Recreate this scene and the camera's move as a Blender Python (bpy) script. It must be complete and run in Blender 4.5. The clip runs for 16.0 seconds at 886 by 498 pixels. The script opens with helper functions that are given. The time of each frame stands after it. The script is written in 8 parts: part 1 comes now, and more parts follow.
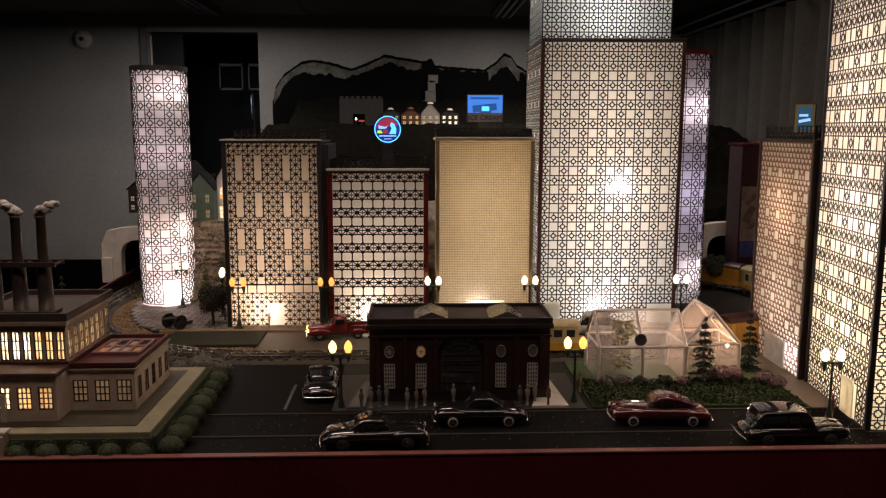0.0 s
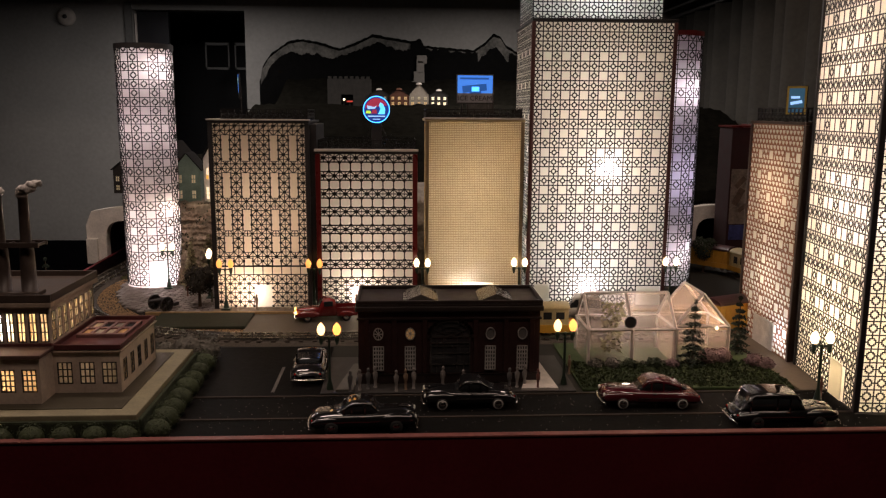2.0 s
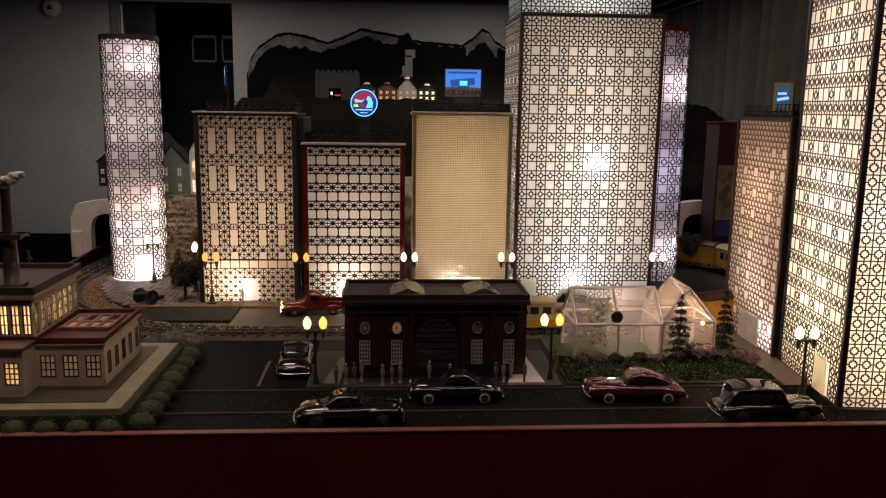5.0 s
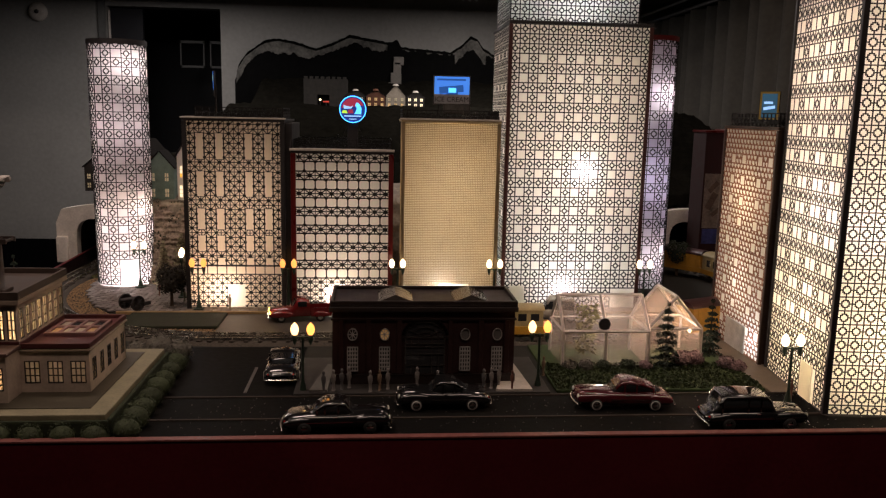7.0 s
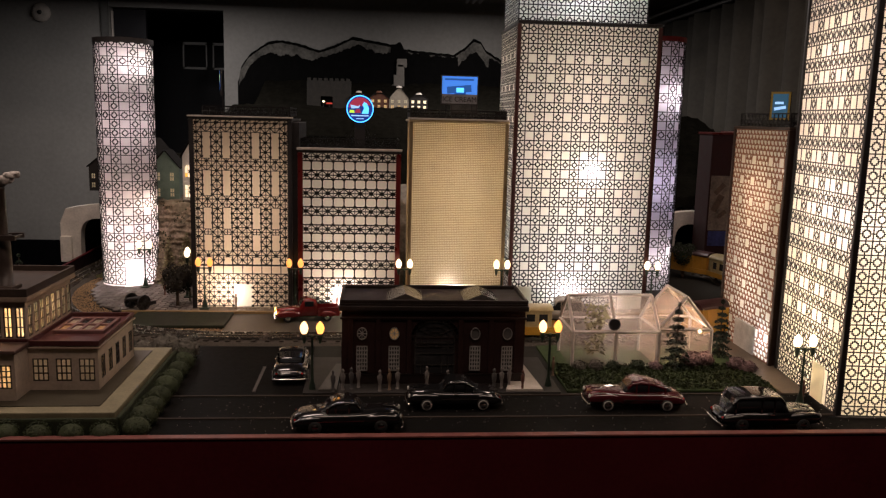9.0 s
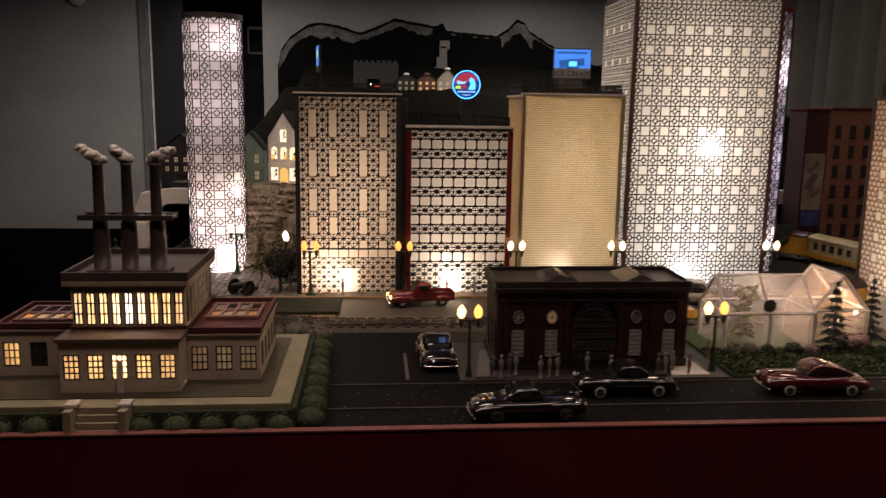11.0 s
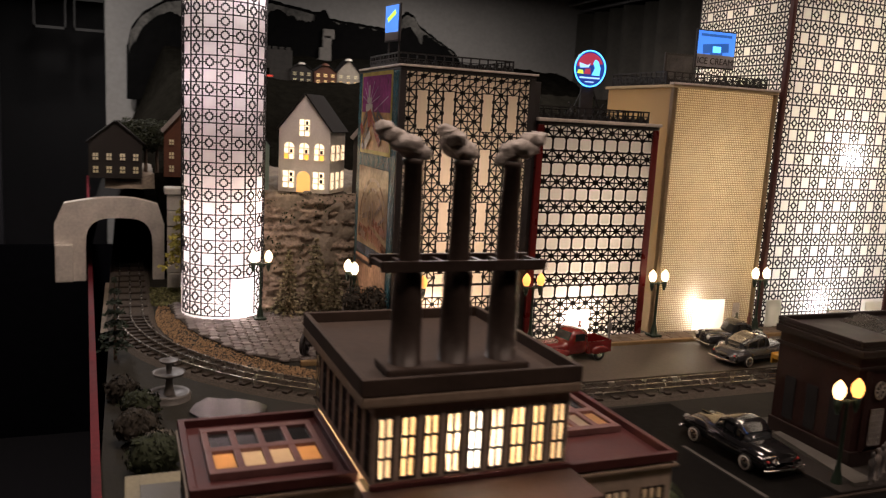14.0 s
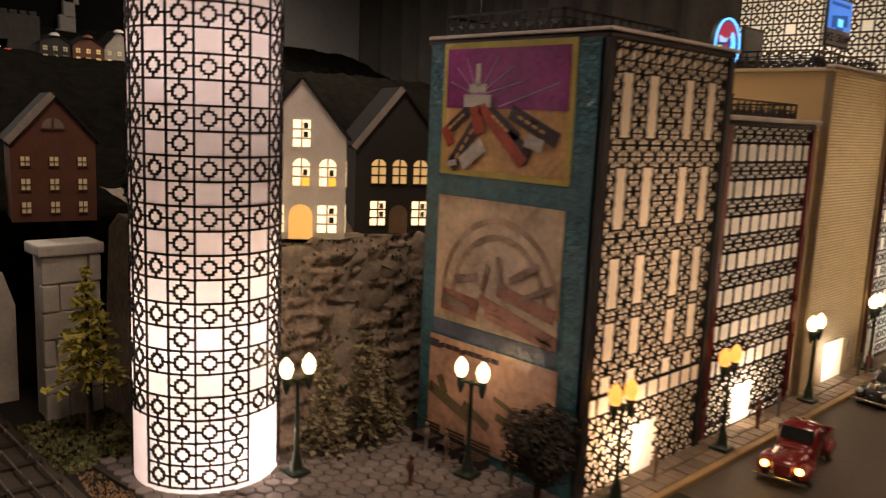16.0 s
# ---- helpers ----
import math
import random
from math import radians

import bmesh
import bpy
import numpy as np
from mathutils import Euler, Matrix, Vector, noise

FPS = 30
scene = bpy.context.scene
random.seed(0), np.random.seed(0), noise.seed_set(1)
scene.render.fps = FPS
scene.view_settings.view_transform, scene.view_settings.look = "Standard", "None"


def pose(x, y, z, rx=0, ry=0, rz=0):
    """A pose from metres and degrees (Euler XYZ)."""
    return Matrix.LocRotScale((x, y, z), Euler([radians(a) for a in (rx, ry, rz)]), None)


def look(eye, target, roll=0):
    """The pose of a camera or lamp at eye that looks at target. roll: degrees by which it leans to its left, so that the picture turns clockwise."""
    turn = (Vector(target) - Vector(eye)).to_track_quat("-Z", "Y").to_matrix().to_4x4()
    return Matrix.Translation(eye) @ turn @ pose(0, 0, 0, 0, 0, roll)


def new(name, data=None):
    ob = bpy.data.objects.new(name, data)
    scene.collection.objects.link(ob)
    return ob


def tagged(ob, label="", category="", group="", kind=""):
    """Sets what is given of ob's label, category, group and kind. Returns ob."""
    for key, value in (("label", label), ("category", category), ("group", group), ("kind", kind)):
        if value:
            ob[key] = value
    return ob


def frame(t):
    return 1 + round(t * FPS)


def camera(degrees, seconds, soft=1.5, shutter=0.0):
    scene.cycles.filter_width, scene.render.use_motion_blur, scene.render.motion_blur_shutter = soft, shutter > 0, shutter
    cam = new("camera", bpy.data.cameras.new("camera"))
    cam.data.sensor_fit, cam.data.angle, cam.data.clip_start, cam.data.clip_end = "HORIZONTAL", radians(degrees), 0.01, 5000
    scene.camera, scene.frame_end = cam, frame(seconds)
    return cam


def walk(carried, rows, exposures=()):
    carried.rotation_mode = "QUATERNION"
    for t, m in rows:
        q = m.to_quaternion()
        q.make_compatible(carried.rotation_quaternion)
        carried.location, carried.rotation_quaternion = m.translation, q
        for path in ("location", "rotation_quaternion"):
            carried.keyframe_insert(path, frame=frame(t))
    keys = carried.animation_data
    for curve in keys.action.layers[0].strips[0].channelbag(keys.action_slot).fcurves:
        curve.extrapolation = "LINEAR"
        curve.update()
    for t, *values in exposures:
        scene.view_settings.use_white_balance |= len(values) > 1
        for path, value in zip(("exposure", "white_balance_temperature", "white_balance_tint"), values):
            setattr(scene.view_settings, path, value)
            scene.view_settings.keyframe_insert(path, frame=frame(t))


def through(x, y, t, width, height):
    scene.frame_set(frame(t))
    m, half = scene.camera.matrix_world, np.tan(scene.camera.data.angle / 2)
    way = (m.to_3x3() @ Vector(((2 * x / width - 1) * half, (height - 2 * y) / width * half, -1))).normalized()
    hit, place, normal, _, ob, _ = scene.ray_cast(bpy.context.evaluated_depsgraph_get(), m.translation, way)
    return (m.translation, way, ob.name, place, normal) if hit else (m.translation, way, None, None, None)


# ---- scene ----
cam = camera(57.6, 16.0, soft=1.25, shutter=0.5)
PATH = [
    (0, (-0.02, -0.002, 0.376), (0.056, 1.975, 0.083), 0.1),
    (0.5, (-0.021, 0.002, 0.373), (0.063, 1.978, 0.07), 0.3),
    (1, (-0.017, 0.007, 0.374), (0.073, 1.979, 0.055), 0.3),
    (1.5, (-0.02, 0.007, 0.374), (0.078, 1.977, 0.043), 0.3),
    (2, (-0.022, 0.008, 0.374), (0.084, 1.977, 0.037), 0.4),
    (2.5, (-0.021, 0.005, 0.374), (0.088, 1.972, 0.031), 0.3),
    (3, (-0.021, 0.009, 0.372), (0.095, 1.975, 0.025), 0.4),
    (3.5, (-0.019, 0.009, 0.369), (0.099, 1.976, 0.026), 0.5),
    (4, (-0.021, 0.01, 0.372), (0.104, 1.975, 0.023), 0.6),
    (6.5, (-0.021, 0.01, 0.372), (0.135, 1.974, 0.032), 1.2),
    (7, (-0.022, 0.01, 0.371), (0.145, 1.975, 0.041), 1.2),
    (7.5, (-0.018, 0.01, 0.373), (0.146, 1.976, 0.045), 1.1),
    (8, (-0.021, 0.012, 0.369), (0.15, 1.978, 0.048), 1.3),
    (10.5, (-0.159, 0.047, 0.351), (0.005, 2.014, 0.031), 1.6),
    (11, (-0.233, 0.09, 0.338), (-0.065, 2.052, -0.012), 0.9),
    (11.5, (-0.268, 0.17, 0.314), (-0.097, 2.126, -0.063), 2.1),
    (12, (-0.3, 0.226, 0.297), (-0.135, 2.187, -0.056), 3.8),
    (12.5, (-0.371, 0.301, 0.291), (-0.182, 2.264, -0.045), 4.3),
    (13, (-0.493, 0.39, 0.309), (-0.141, 2.334, -0.004), 1.6),
    (13.5, (-0.601, 0.483, 0.297), (-0.054, 2.381, -0.019), 2.2),
    (14, (-0.68, 0.57, 0.293), (0.053, 2.403, -0.021), 3.1),
    (14.5, (-0.763, 0.677, 0.29), (0.162, 2.424, -0.013), 3.1),
    (15, (-0.824, 0.821, 0.305), (0.342, 2.416, -0.002), 1.8),
    (15.5, (-0.839, 1.015, 0.292), (0.448, 2.519, 0.005), 1.8),
    (16, (-0.849, 1.172, 0.289), (0.524, 2.591, -0.028), 2.5),
]

walk(cam, [(t, look(eye, target, roll)) for t, eye, target, roll in PATH], [(0.0, 0.48, 6450, 18), (4.2, 0.48, 6450, 18), (8.2, 0.47, 6400, 18), (11.0, 0.66, 6470, 18), (12.5, 0.68, 6470, 18), (13.5, 0.90, 6350, 18), (14.5, 0.84, 6620, 18), (15.6, 0.64, 6920, 18), (16.0, 0.59, 7520, 20)])

# ---------- light ----------
scene.view_settings.exposure = 0.0
world = bpy.data.worlds.new("dim_room")
world.use_nodes = True
world.node_tree.nodes["Background"].inputs[0].default_value = (0.010, 0.010, 0.011, 1)
world.node_tree.nodes["Background"].inputs[1].default_value = 1.0
scene.world = world

WARM, SOFT, COOL = (1.0, 0.64, 0.39), (1.0, 0.755, 0.565), (1.0, 0.89, 0.82)


def bulb(x, y, z, watts, colour=SOFT, size=0.006):
    """A small light bulb inside a model, or one free fill lamp outside."""
    lamp = bpy.data.lights.new("bulb", "POINT")
    lamp.energy, lamp.color, lamp.shadow_soft_size = watts, colour, size
    ob = new("bulb", lamp)
    ob.location = (x, y, z)
    return ob


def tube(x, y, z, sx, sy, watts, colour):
    """A ceiling area lamp shining down, by a fixture or as added fill."""
    lamp = bpy.data.lights.new("ceiling_fill", "AREA")
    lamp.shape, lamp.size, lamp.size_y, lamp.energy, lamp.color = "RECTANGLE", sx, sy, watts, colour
    ob = new("ceiling_fill", lamp)
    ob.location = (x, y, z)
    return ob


tube(-0.86, 3.0, 0.855, 0.06, 1.0, 6.2, (1.0, 0.94, 0.86))
tube(0.39, 3.0, 0.855, 0.06, 1.0, 5.2, (1.0, 0.92, 0.82))
# the next four are fill lamps added under the high ceiling, without fixtures
tube(0.25, 0.35, 1.44, 1.8, 0.25, 4.8, (1.0, 0.76, 0.58))
tube(0.80, 1.72, 1.44, 0.2, 0.5, 2.2, (1.0, 0.80, 0.62))
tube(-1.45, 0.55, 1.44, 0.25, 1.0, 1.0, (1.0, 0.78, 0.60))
tube(-0.55, 1.28, 1.44, 0.6, 0.2, 5.0, (1.0, 0.80, 0.64))

# ---------- materials ----------
MATS = {}


def surf(name, colour, rough=0.6, metal=0.0, scale=60.0, vary=0.25, bump=0.15, spec=0.5, fine=6.0, island=False, coat=0.0, depth=0.001):
    """Painted or raw surface: colour varied at two scales, with fine relief."""
    if name in MATS:
        return MATS[name]
    m = bpy.data.materials.new(name)
    m.use_nodes = True
    nt = m.node_tree
    b = nt.nodes["Principled BSDF"]
    b.inputs["Roughness"].default_value = rough
    b.inputs["Metallic"].default_value = metal
    b.inputs["Specular IOR Level"].default_value = spec
    b.inputs["Coat Weight"].default_value = coat
    co = nt.nodes.new("ShaderNodeTexCoord")
    n1 = nt.nodes.new("ShaderNodeTexNoise")
    n1.inputs["Scale"].default_value, n1.inputs["Detail"].default_value = scale, 4
    n2 = nt.nodes.new("ShaderNodeTexNoise")
    n2.inputs["Scale"].default_value, n2.inputs["Detail"].default_value = scale * fine, 3
    mx = nt.nodes.new("ShaderNodeMath")
    mx.operation = "MULTIPLY_ADD"
    mx.inputs[1].default_value = 0.6
    ml = nt.nodes.new("ShaderNodeMath")
    ml.operation, ml.inputs[1].default_value = "MULTIPLY", 0.4
    nt.links.new(co.outputs["Object"], n1.inputs["Vector"])
    nt.links.new(co.outputs["Object"], n2.inputs["Vector"])
    nt.links.new(n2.outputs["Fac"], ml.inputs[0])
    nt.links.new(n1.outputs["Fac"], mx.inputs[0])
    nt.links.new(ml.outputs[0], mx.inputs[2])
    ramp = nt.nodes.new("ShaderNodeMapRange")
    ramp.inputs["From Min"].default_value, ramp.inputs["From Max"].default_value = 0.3, 0.7
    ramp.inputs["To Min"].default_value, ramp.inputs["To Max"].default_value = 1 - vary, 1 + vary
    nt.links.new(mx.outputs[0], ramp.inputs["Value"])
    last = ramp.outputs[0]
    if island:
        geo = nt.nodes.new("ShaderNodeNewGeometry")
        inf = nt.nodes.new("ShaderNodeObjectInfo")
        ad = nt.nodes.new("ShaderNodeMath")
        nt.links.new(geo.outputs["Random Per Island"], ad.inputs[0])
        nt.links.new(inf.outputs["Random"], ad.inputs[1])
        r2 = nt.nodes.new("ShaderNodeMapRange")
        r2.inputs["From Max"].default_value = 2.0
        r2.inputs["To Min"].default_value, r2.inputs["To Max"].default_value = 0.55, 1.45
        nt.links.new(ad.outputs[0], r2.inputs["Value"])
        m2 = nt.nodes.new("ShaderNodeMath")
        m2.operation = "MULTIPLY"
        nt.links.new(last, m2.inputs[0])
        nt.links.new(r2.outputs[0], m2.inputs[1])
        last = m2.outputs[0]
    sc = nt.nodes.new("ShaderNodeVectorMath")
    sc.operation = "SCALE"
    sc.inputs[0].default_value = colour
    nt.links.new(last, sc.inputs["Scale"])
    nt.links.new(sc.outputs[0], b.inputs["Base Color"])
    rr = nt.nodes.new("ShaderNodeMapRange")
    rr.inputs["To Min"].default_value, rr.inputs["To Max"].default_value = max(rough - 0.12, 0.02), min(rough + 0.12, 1)
    nt.links.new(n1.outputs["Fac"], rr.inputs["Value"])
    nt.links.new(rr.outputs[0], b.inputs["Roughness"])
    if bump:
        bp = nt.nodes.new("ShaderNodeBump")
        bp.inputs["Strength"].default_value, bp.inputs["Distance"].default_value = bump, depth
        nt.links.new(mx.outputs[0], bp.inputs["Height"])
        nt.links.new(bp.outputs[0], b.inputs["Normal"])
    MATS[name] = m
    return m


def paper(name, colour, through=0.8, scale=40.0, clear=0.0):
    """Translucent sheet lit from behind by the bulbs."""
    m = bpy.data.materials.new(name)
    m.use_nodes = True
    nt = m.node_tree
    nt.nodes.remove(nt.nodes["Principled BSDF"])
    tr, df, mix = nt.nodes.new("ShaderNodeBsdfTranslucent"), nt.nodes.new("ShaderNodeBsdfDiffuse"), nt.nodes.new("ShaderNodeMixShader")
    co, n1, rp, sc = (nt.nodes.new(k) for k in ("ShaderNodeTexCoord", "ShaderNodeTexNoise", "ShaderNodeMapRange", "ShaderNodeVectorMath"))
    n1.inputs["Scale"].default_value, n1.inputs["Detail"].default_value = scale, 6
    rp.inputs["To Min"].default_value, rp.inputs["To Max"].default_value = 0.86, 1.08
    sc.operation = "SCALE"
    sc.inputs[0].default_value = colour
    nt.links.new(co.outputs["Object"], n1.inputs["Vector"])
    nt.links.new(n1.outputs["Fac"], rp.inputs["Value"])
    nt.links.new(rp.outputs[0], sc.inputs["Scale"])
    nt.links.new(sc.outputs[0], tr.inputs[0])
    df.inputs[0].default_value = (*[c * 0.75 for c in colour], 1)
    mix.inputs[0].default_value = through
    nt.links.new(df.outputs[0], mix.inputs[1])
    nt.links.new(tr.outputs[0], mix.inputs[2])
    last = mix.outputs[0]
    if clear:
        tp, m3 = nt.nodes.new("ShaderNodeBsdfTransparent"), nt.nodes.new("ShaderNodeMixShader")
        m3.inputs[0].default_value = clear
        nt.links.new(last, m3.inputs[1])
        nt.links.new(tp.outputs[0], m3.inputs[2])
        last = m3.outputs[0]
    nt.links.new(last, nt.nodes["Material Output"].inputs[0])
    MATS[name] = m
    return m


def glow(name, colour, strength):
    m = bpy.data.materials.new(name)
    m.use_nodes = True
    b = m.node_tree.nodes["Principled BSDF"]
    b.inputs["Base Color"].default_value = (*[min(c, 0.8) for c in colour], 1)
    b.inputs["Emission Color"].default_value = (*colour, 1)
    b.inputs["Emission Strength"].default_value = strength
    MATS[name] = m
    return m


def glass(name, colour=(0.9, 0.95, 0.95), rough=0.05, alpha=0.25):
    m = bpy.data.materials.new(name)
    m.use_nodes = True
    b = m.node_tree.nodes["Principled BSDF"]
    b.inputs["Base Color"].default_value = (*colour, 1)
    b.inputs["Roughness"].default_value = rough
    b.inputs["Alpha"].default_value = alpha
    MATS[name] = m
    return m


PAPER = paper("backlit_paper", (0.91, 0.90, 0.815))
PAPER_WARM = paper("backlit_warm_paper", (0.92, 0.815, 0.65))
PAPER_CREAM = paper("backlit_cream_card", (0.84, 0.77, 0.57), 0.55, 25)
VEIL = paper("frosted_plastic", (0.80, 0.66, 0.58), 0.5, 30, 0.67)
LATTICE = surf("black_cut_lattice", (0.012, 0.011, 0.011), 0.5, bump=0.05)
BROWN_LATTICE = surf("brown_cut_lattice", (0.33, 0.165, 0.105), 0.6, bump=0.05)
RED_FRAME = surf("dark_red_frame", (0.13, 0.014, 0.013), 0.30, scale=40)
DARK_FRAME = surf("charcoal_frame", (0.03, 0.027, 0.028), 0.5, scale=40)
BROWN_FRAME = surf("brown_frame", (0.06, 0.035, 0.025), 0.5, scale=40)
GREY_WALL = surf("grey_card_wall", (0.10, 0.095, 0.09), 0.7, scale=25)
TEAL = surf("teal_varnished_wall", (0.045, 0.15, 0.19), 0.14, scale=90, bump=1.0, vary=0.35, depth=0.004, fine=3.0)
CREAM = surf("cream_card", (0.62, 0.50, 0.30), 0.6, scale=30, vary=0.1)
LEDGE = surf("pale_ledge", (0.55, 0.50, 0.45), 0.55, scale=50)
CREAM_GRID = surf("cream_cut_grid", (0.34, 0.27, 0.17), 0.6, scale=50)
CHROME = surf("chrome", (0.75, 0.74, 0.72), 0.12, 1.0, vary=0.08, bump=0)
RUBBER = surf("black_rubber", (0.015, 0.015, 0.015), 0.75, bump=0.1)
WHITEWALL = surf("white_wall_rubber", (0.55, 0.53, 0.5), 0.6)

# ---------- mesh helpers ----------
def part(name, bm, material, parent=None, label="", smooth=False):
    """Links a bmesh as one mesh object under a thing or a part."""
    me = bpy.data.meshes.new(name)
    if smooth:
        for f in bm.faces:
            f.smooth = True
    bm.to_mesh(me)
    bm.free()
    me.materials.append(material)
    ob = new(name, me)
    ob.parent = parent
    if label:
        ob["label"] = label
    return ob


def raw(name, verts, faces, material, parent=None, label="", smooth=False):
    me = bpy.data.meshes.new(name)
    me.from_pydata([tuple(v) for v in verts], [], [tuple(f) for f in faces])
    if smooth:
        me.polygons.foreach_set("use_smooth", [True] * len(me.polygons))
    me.materials.append(material)
    ob = new(name, me)
    ob.parent = parent
    if label:
        ob["label"] = label
    return ob


def thing(name, at, label, category, group="", turn=0.0, kind=""):
    ob = new(name)
    ob.empty_display_size = 0.02
    ob.matrix_basis = pose(*at, 0, 0, turn)
    return tagged(ob, label, category, group, kind)


def B():
    return bmesh.new()


def box(bm, x0, x1, y0, y1, z0, z1, bevel=0.0, m=None):
    r = bmesh.ops.create_cube(bm, size=1.0)
    vs = r["verts"]
    for v in vs:
        v.co = Vector((x0 + (v.co.x + 0.5) * (x1 - x0), y0 + (v.co.y + 0.5) * (y1 - y0), z0 + (v.co.z + 0.5) * (z1 - z0)))
    if bevel:
        es = list({e for v in vs for e in v.link_edges})
        r = bmesh.ops.bevel(bm, geom=es, offset=bevel, segments=2, profile=0.6, affect="EDGES")
        vs = list({v for f in r["faces"] for v in f.verts} | {v for v in vs if v.is_valid})
    if m is not None:
        for v in vs:
            v.co = m @ v.co
    return bm


def lathe(bm, profile, n=16, at=(0, 0, 0), axis="z"):
    """Turns (radius, height) points round an axis."""
    rings = []
    for r, h in profile:
        ring = []
        for k in range(n):
            a = 2 * math.pi * k / n
            c = (r * math.cos(a), r * math.sin(a), h)
            if axis == "y":
                c = (c[0], c[2], c[1])
            if axis == "x":
                c = (c[2], c[0], c[1])
            ring.append(bm.verts.new(Vector(c) + Vector(at)))
        rings.append(ring)
    for a, b in zip(rings, rings[1:]):
        for k in range(n):
            bm.faces.new((a[k], a[(k + 1) % n], b[(k + 1) % n], b[k]))
    bm.faces.new(rings[0])
    bm.faces.new(rings[-1])
    return bm


def loft(bm, rings):
    """Skins rings of points, closed at both ends."""
    vs = [[bm.verts.new(p) for p in ring] for ring in rings]
    n = len(vs[0])
    for a, b in zip(vs, vs[1:]):
        for k in range(n):
            bm.faces.new((a[k], a[(k + 1) % n], b[(k + 1) % n], b[k]))
    bm.faces.new(vs[0])
    bm.faces.new(vs[-1])
    return bm


def hoop(x, w, z0, z1, e=3.5, n=20, yc=0.0):
    """A rounded cross-section at x, half as wide as w."""
    pts = []
    for k in range(n):
        a = 2 * math.pi * k / n
        c, s = math.cos(a), math.sin(a)
        pts.append((x, yc + w * math.copysign(abs(c) ** (2 / e), c), (z0 + z1) / 2 + (z1 - z0) / 2 * math.copysign(abs(s) ** (2 / e), s)))
    return pts


def rod(bm, a, b, r, n=8, r2=None):
    a, b = Vector(a), Vector(b)
    q = (b - a).to_track_quat("Z", "Y")
    r2 = r if r2 is None else r2
    lo, hi = [], []
    for k in range(n):
        c = Vector((math.cos(2 * math.pi * k / n), math.sin(2 * math.pi * k / n), 0))
        lo.append(bm.verts.new(a + q @ (c * r)))
        hi.append(bm.verts.new(b + q @ (c * r2)))
    for k in range(n):
        bm.faces.new((lo[k], lo[(k + 1) % n], hi[(k + 1) % n], hi[k]))
    bm.faces.new(lo)
    bm.faces.new(hi)
    return bm


def bars(segs, depth):
    """Flat cut bars (u0, v0, u1, v1, width) standing depth proud; vertices as (u, v, d)."""
    s = np.array(segs, float)
    p, q, w = s[:, 0:2], s[:, 2:4], s[:, 4:5]
    t = q - p
    t = t / np.maximum(np.linalg.norm(t, axis=1, keepdims=True), 1e-9)
    nrm = np.stack([-t[:, 1], t[:, 0]], 1) * w / 2
    ext = t * w * 0.5
    c = np.stack([p - ext + nrm, p - ext - nrm, q + ext - nrm, q + ext + nrm], 1)
    n = len(s)
    v = np.zeros((n, 8, 3))
    v[:, :4, :2], v[:, 4:, :2], v[:, 4:, 2] = c, c, depth
    f = np.array([[4, 5, 6, 7], [0, 4, 7, 3], [1, 2, 6, 5], [0, 1, 5, 4], [2, 3, 7, 6]])
    return v.reshape(-1, 3), (f[None] + 8 * np.arange(n)[:, None, None]).reshape(-1, 4)


def lattice(name, segs, depth, place, material, parent, label=""):
    v, f = bars(segs, depth)
    return raw(name, [place(*c) for c in v.tolist()], f.tolist(), material, parent, label)


def ring_cell(u, v, a, b, w, r=0.265):
    """An eight-sided ring hung in its cell by four ticks."""
    x, y, rx, ry, k = u + a / 2, v + b / 2, min(a, b) * r, min(a, b) * r, 0.50
    o = []
    pts = [(x - rx, y - ry * k), (x - rx * k, y - ry), (x + rx * k, y - ry), (x + rx, y - ry * k), (x + rx, y + ry * k), (x + rx * k, y + ry), (x - rx * k, y + ry), (x - rx, y + ry * k)]
    for i in range(8):
        o.append((*pts[i], *pts[(i + 1) % 8], w))
    o += [(u, y, x - rx, y, w), (x + rx, y, u + a, y, w), (x, v, x, y - ry, w), (x, y + ry, x, v + b, w)]
    return o


def notched_cell(u, v, a, b, w, r=0.270, k=0.60):
    """A square ring with stepped corners, hung in its cell by four ticks."""
    x, y, q = u + a / 2, v + b / 2, min(a, b) * r
    pts = [(-1, -k), (-k, -k), (-k, -1), (k, -1), (k, -k), (1, -k), (1, k), (k, k), (k, 1), (-k, 1), (-k, k), (-1, k)]
    o = [(x + q * pts[i - 1][0], y + q * pts[i - 1][1], x + q * pts[i][0], y + q * pts[i][1], w) for i in range(12)]
    return o + [(u, y, x - q, y, w), (x + q, y, u + a, y, w), (x, v, x, y - q, w), (x, y + q, x, v + b, w)]


def round_cell(u, v, a, b, w, r=0.23):
    """A round ring hung in its cell by four ticks."""
    x, y, q = u + a / 2, v + b / 2, min(a, b) * r
    o = [(x + q * math.cos(k * 0.6283), y + q * math.sin(k * 0.6283), x + q * math.cos((k + 1) * 0.6283), y + q * math.sin((k + 1) * 0.6283), w) for k in range(10)]
    return o + [(u, y, x - q, y, w), (x + q, y, u + a, y, w), (x, v, x, y - q, w), (x, y + q, x, v + b, w)]


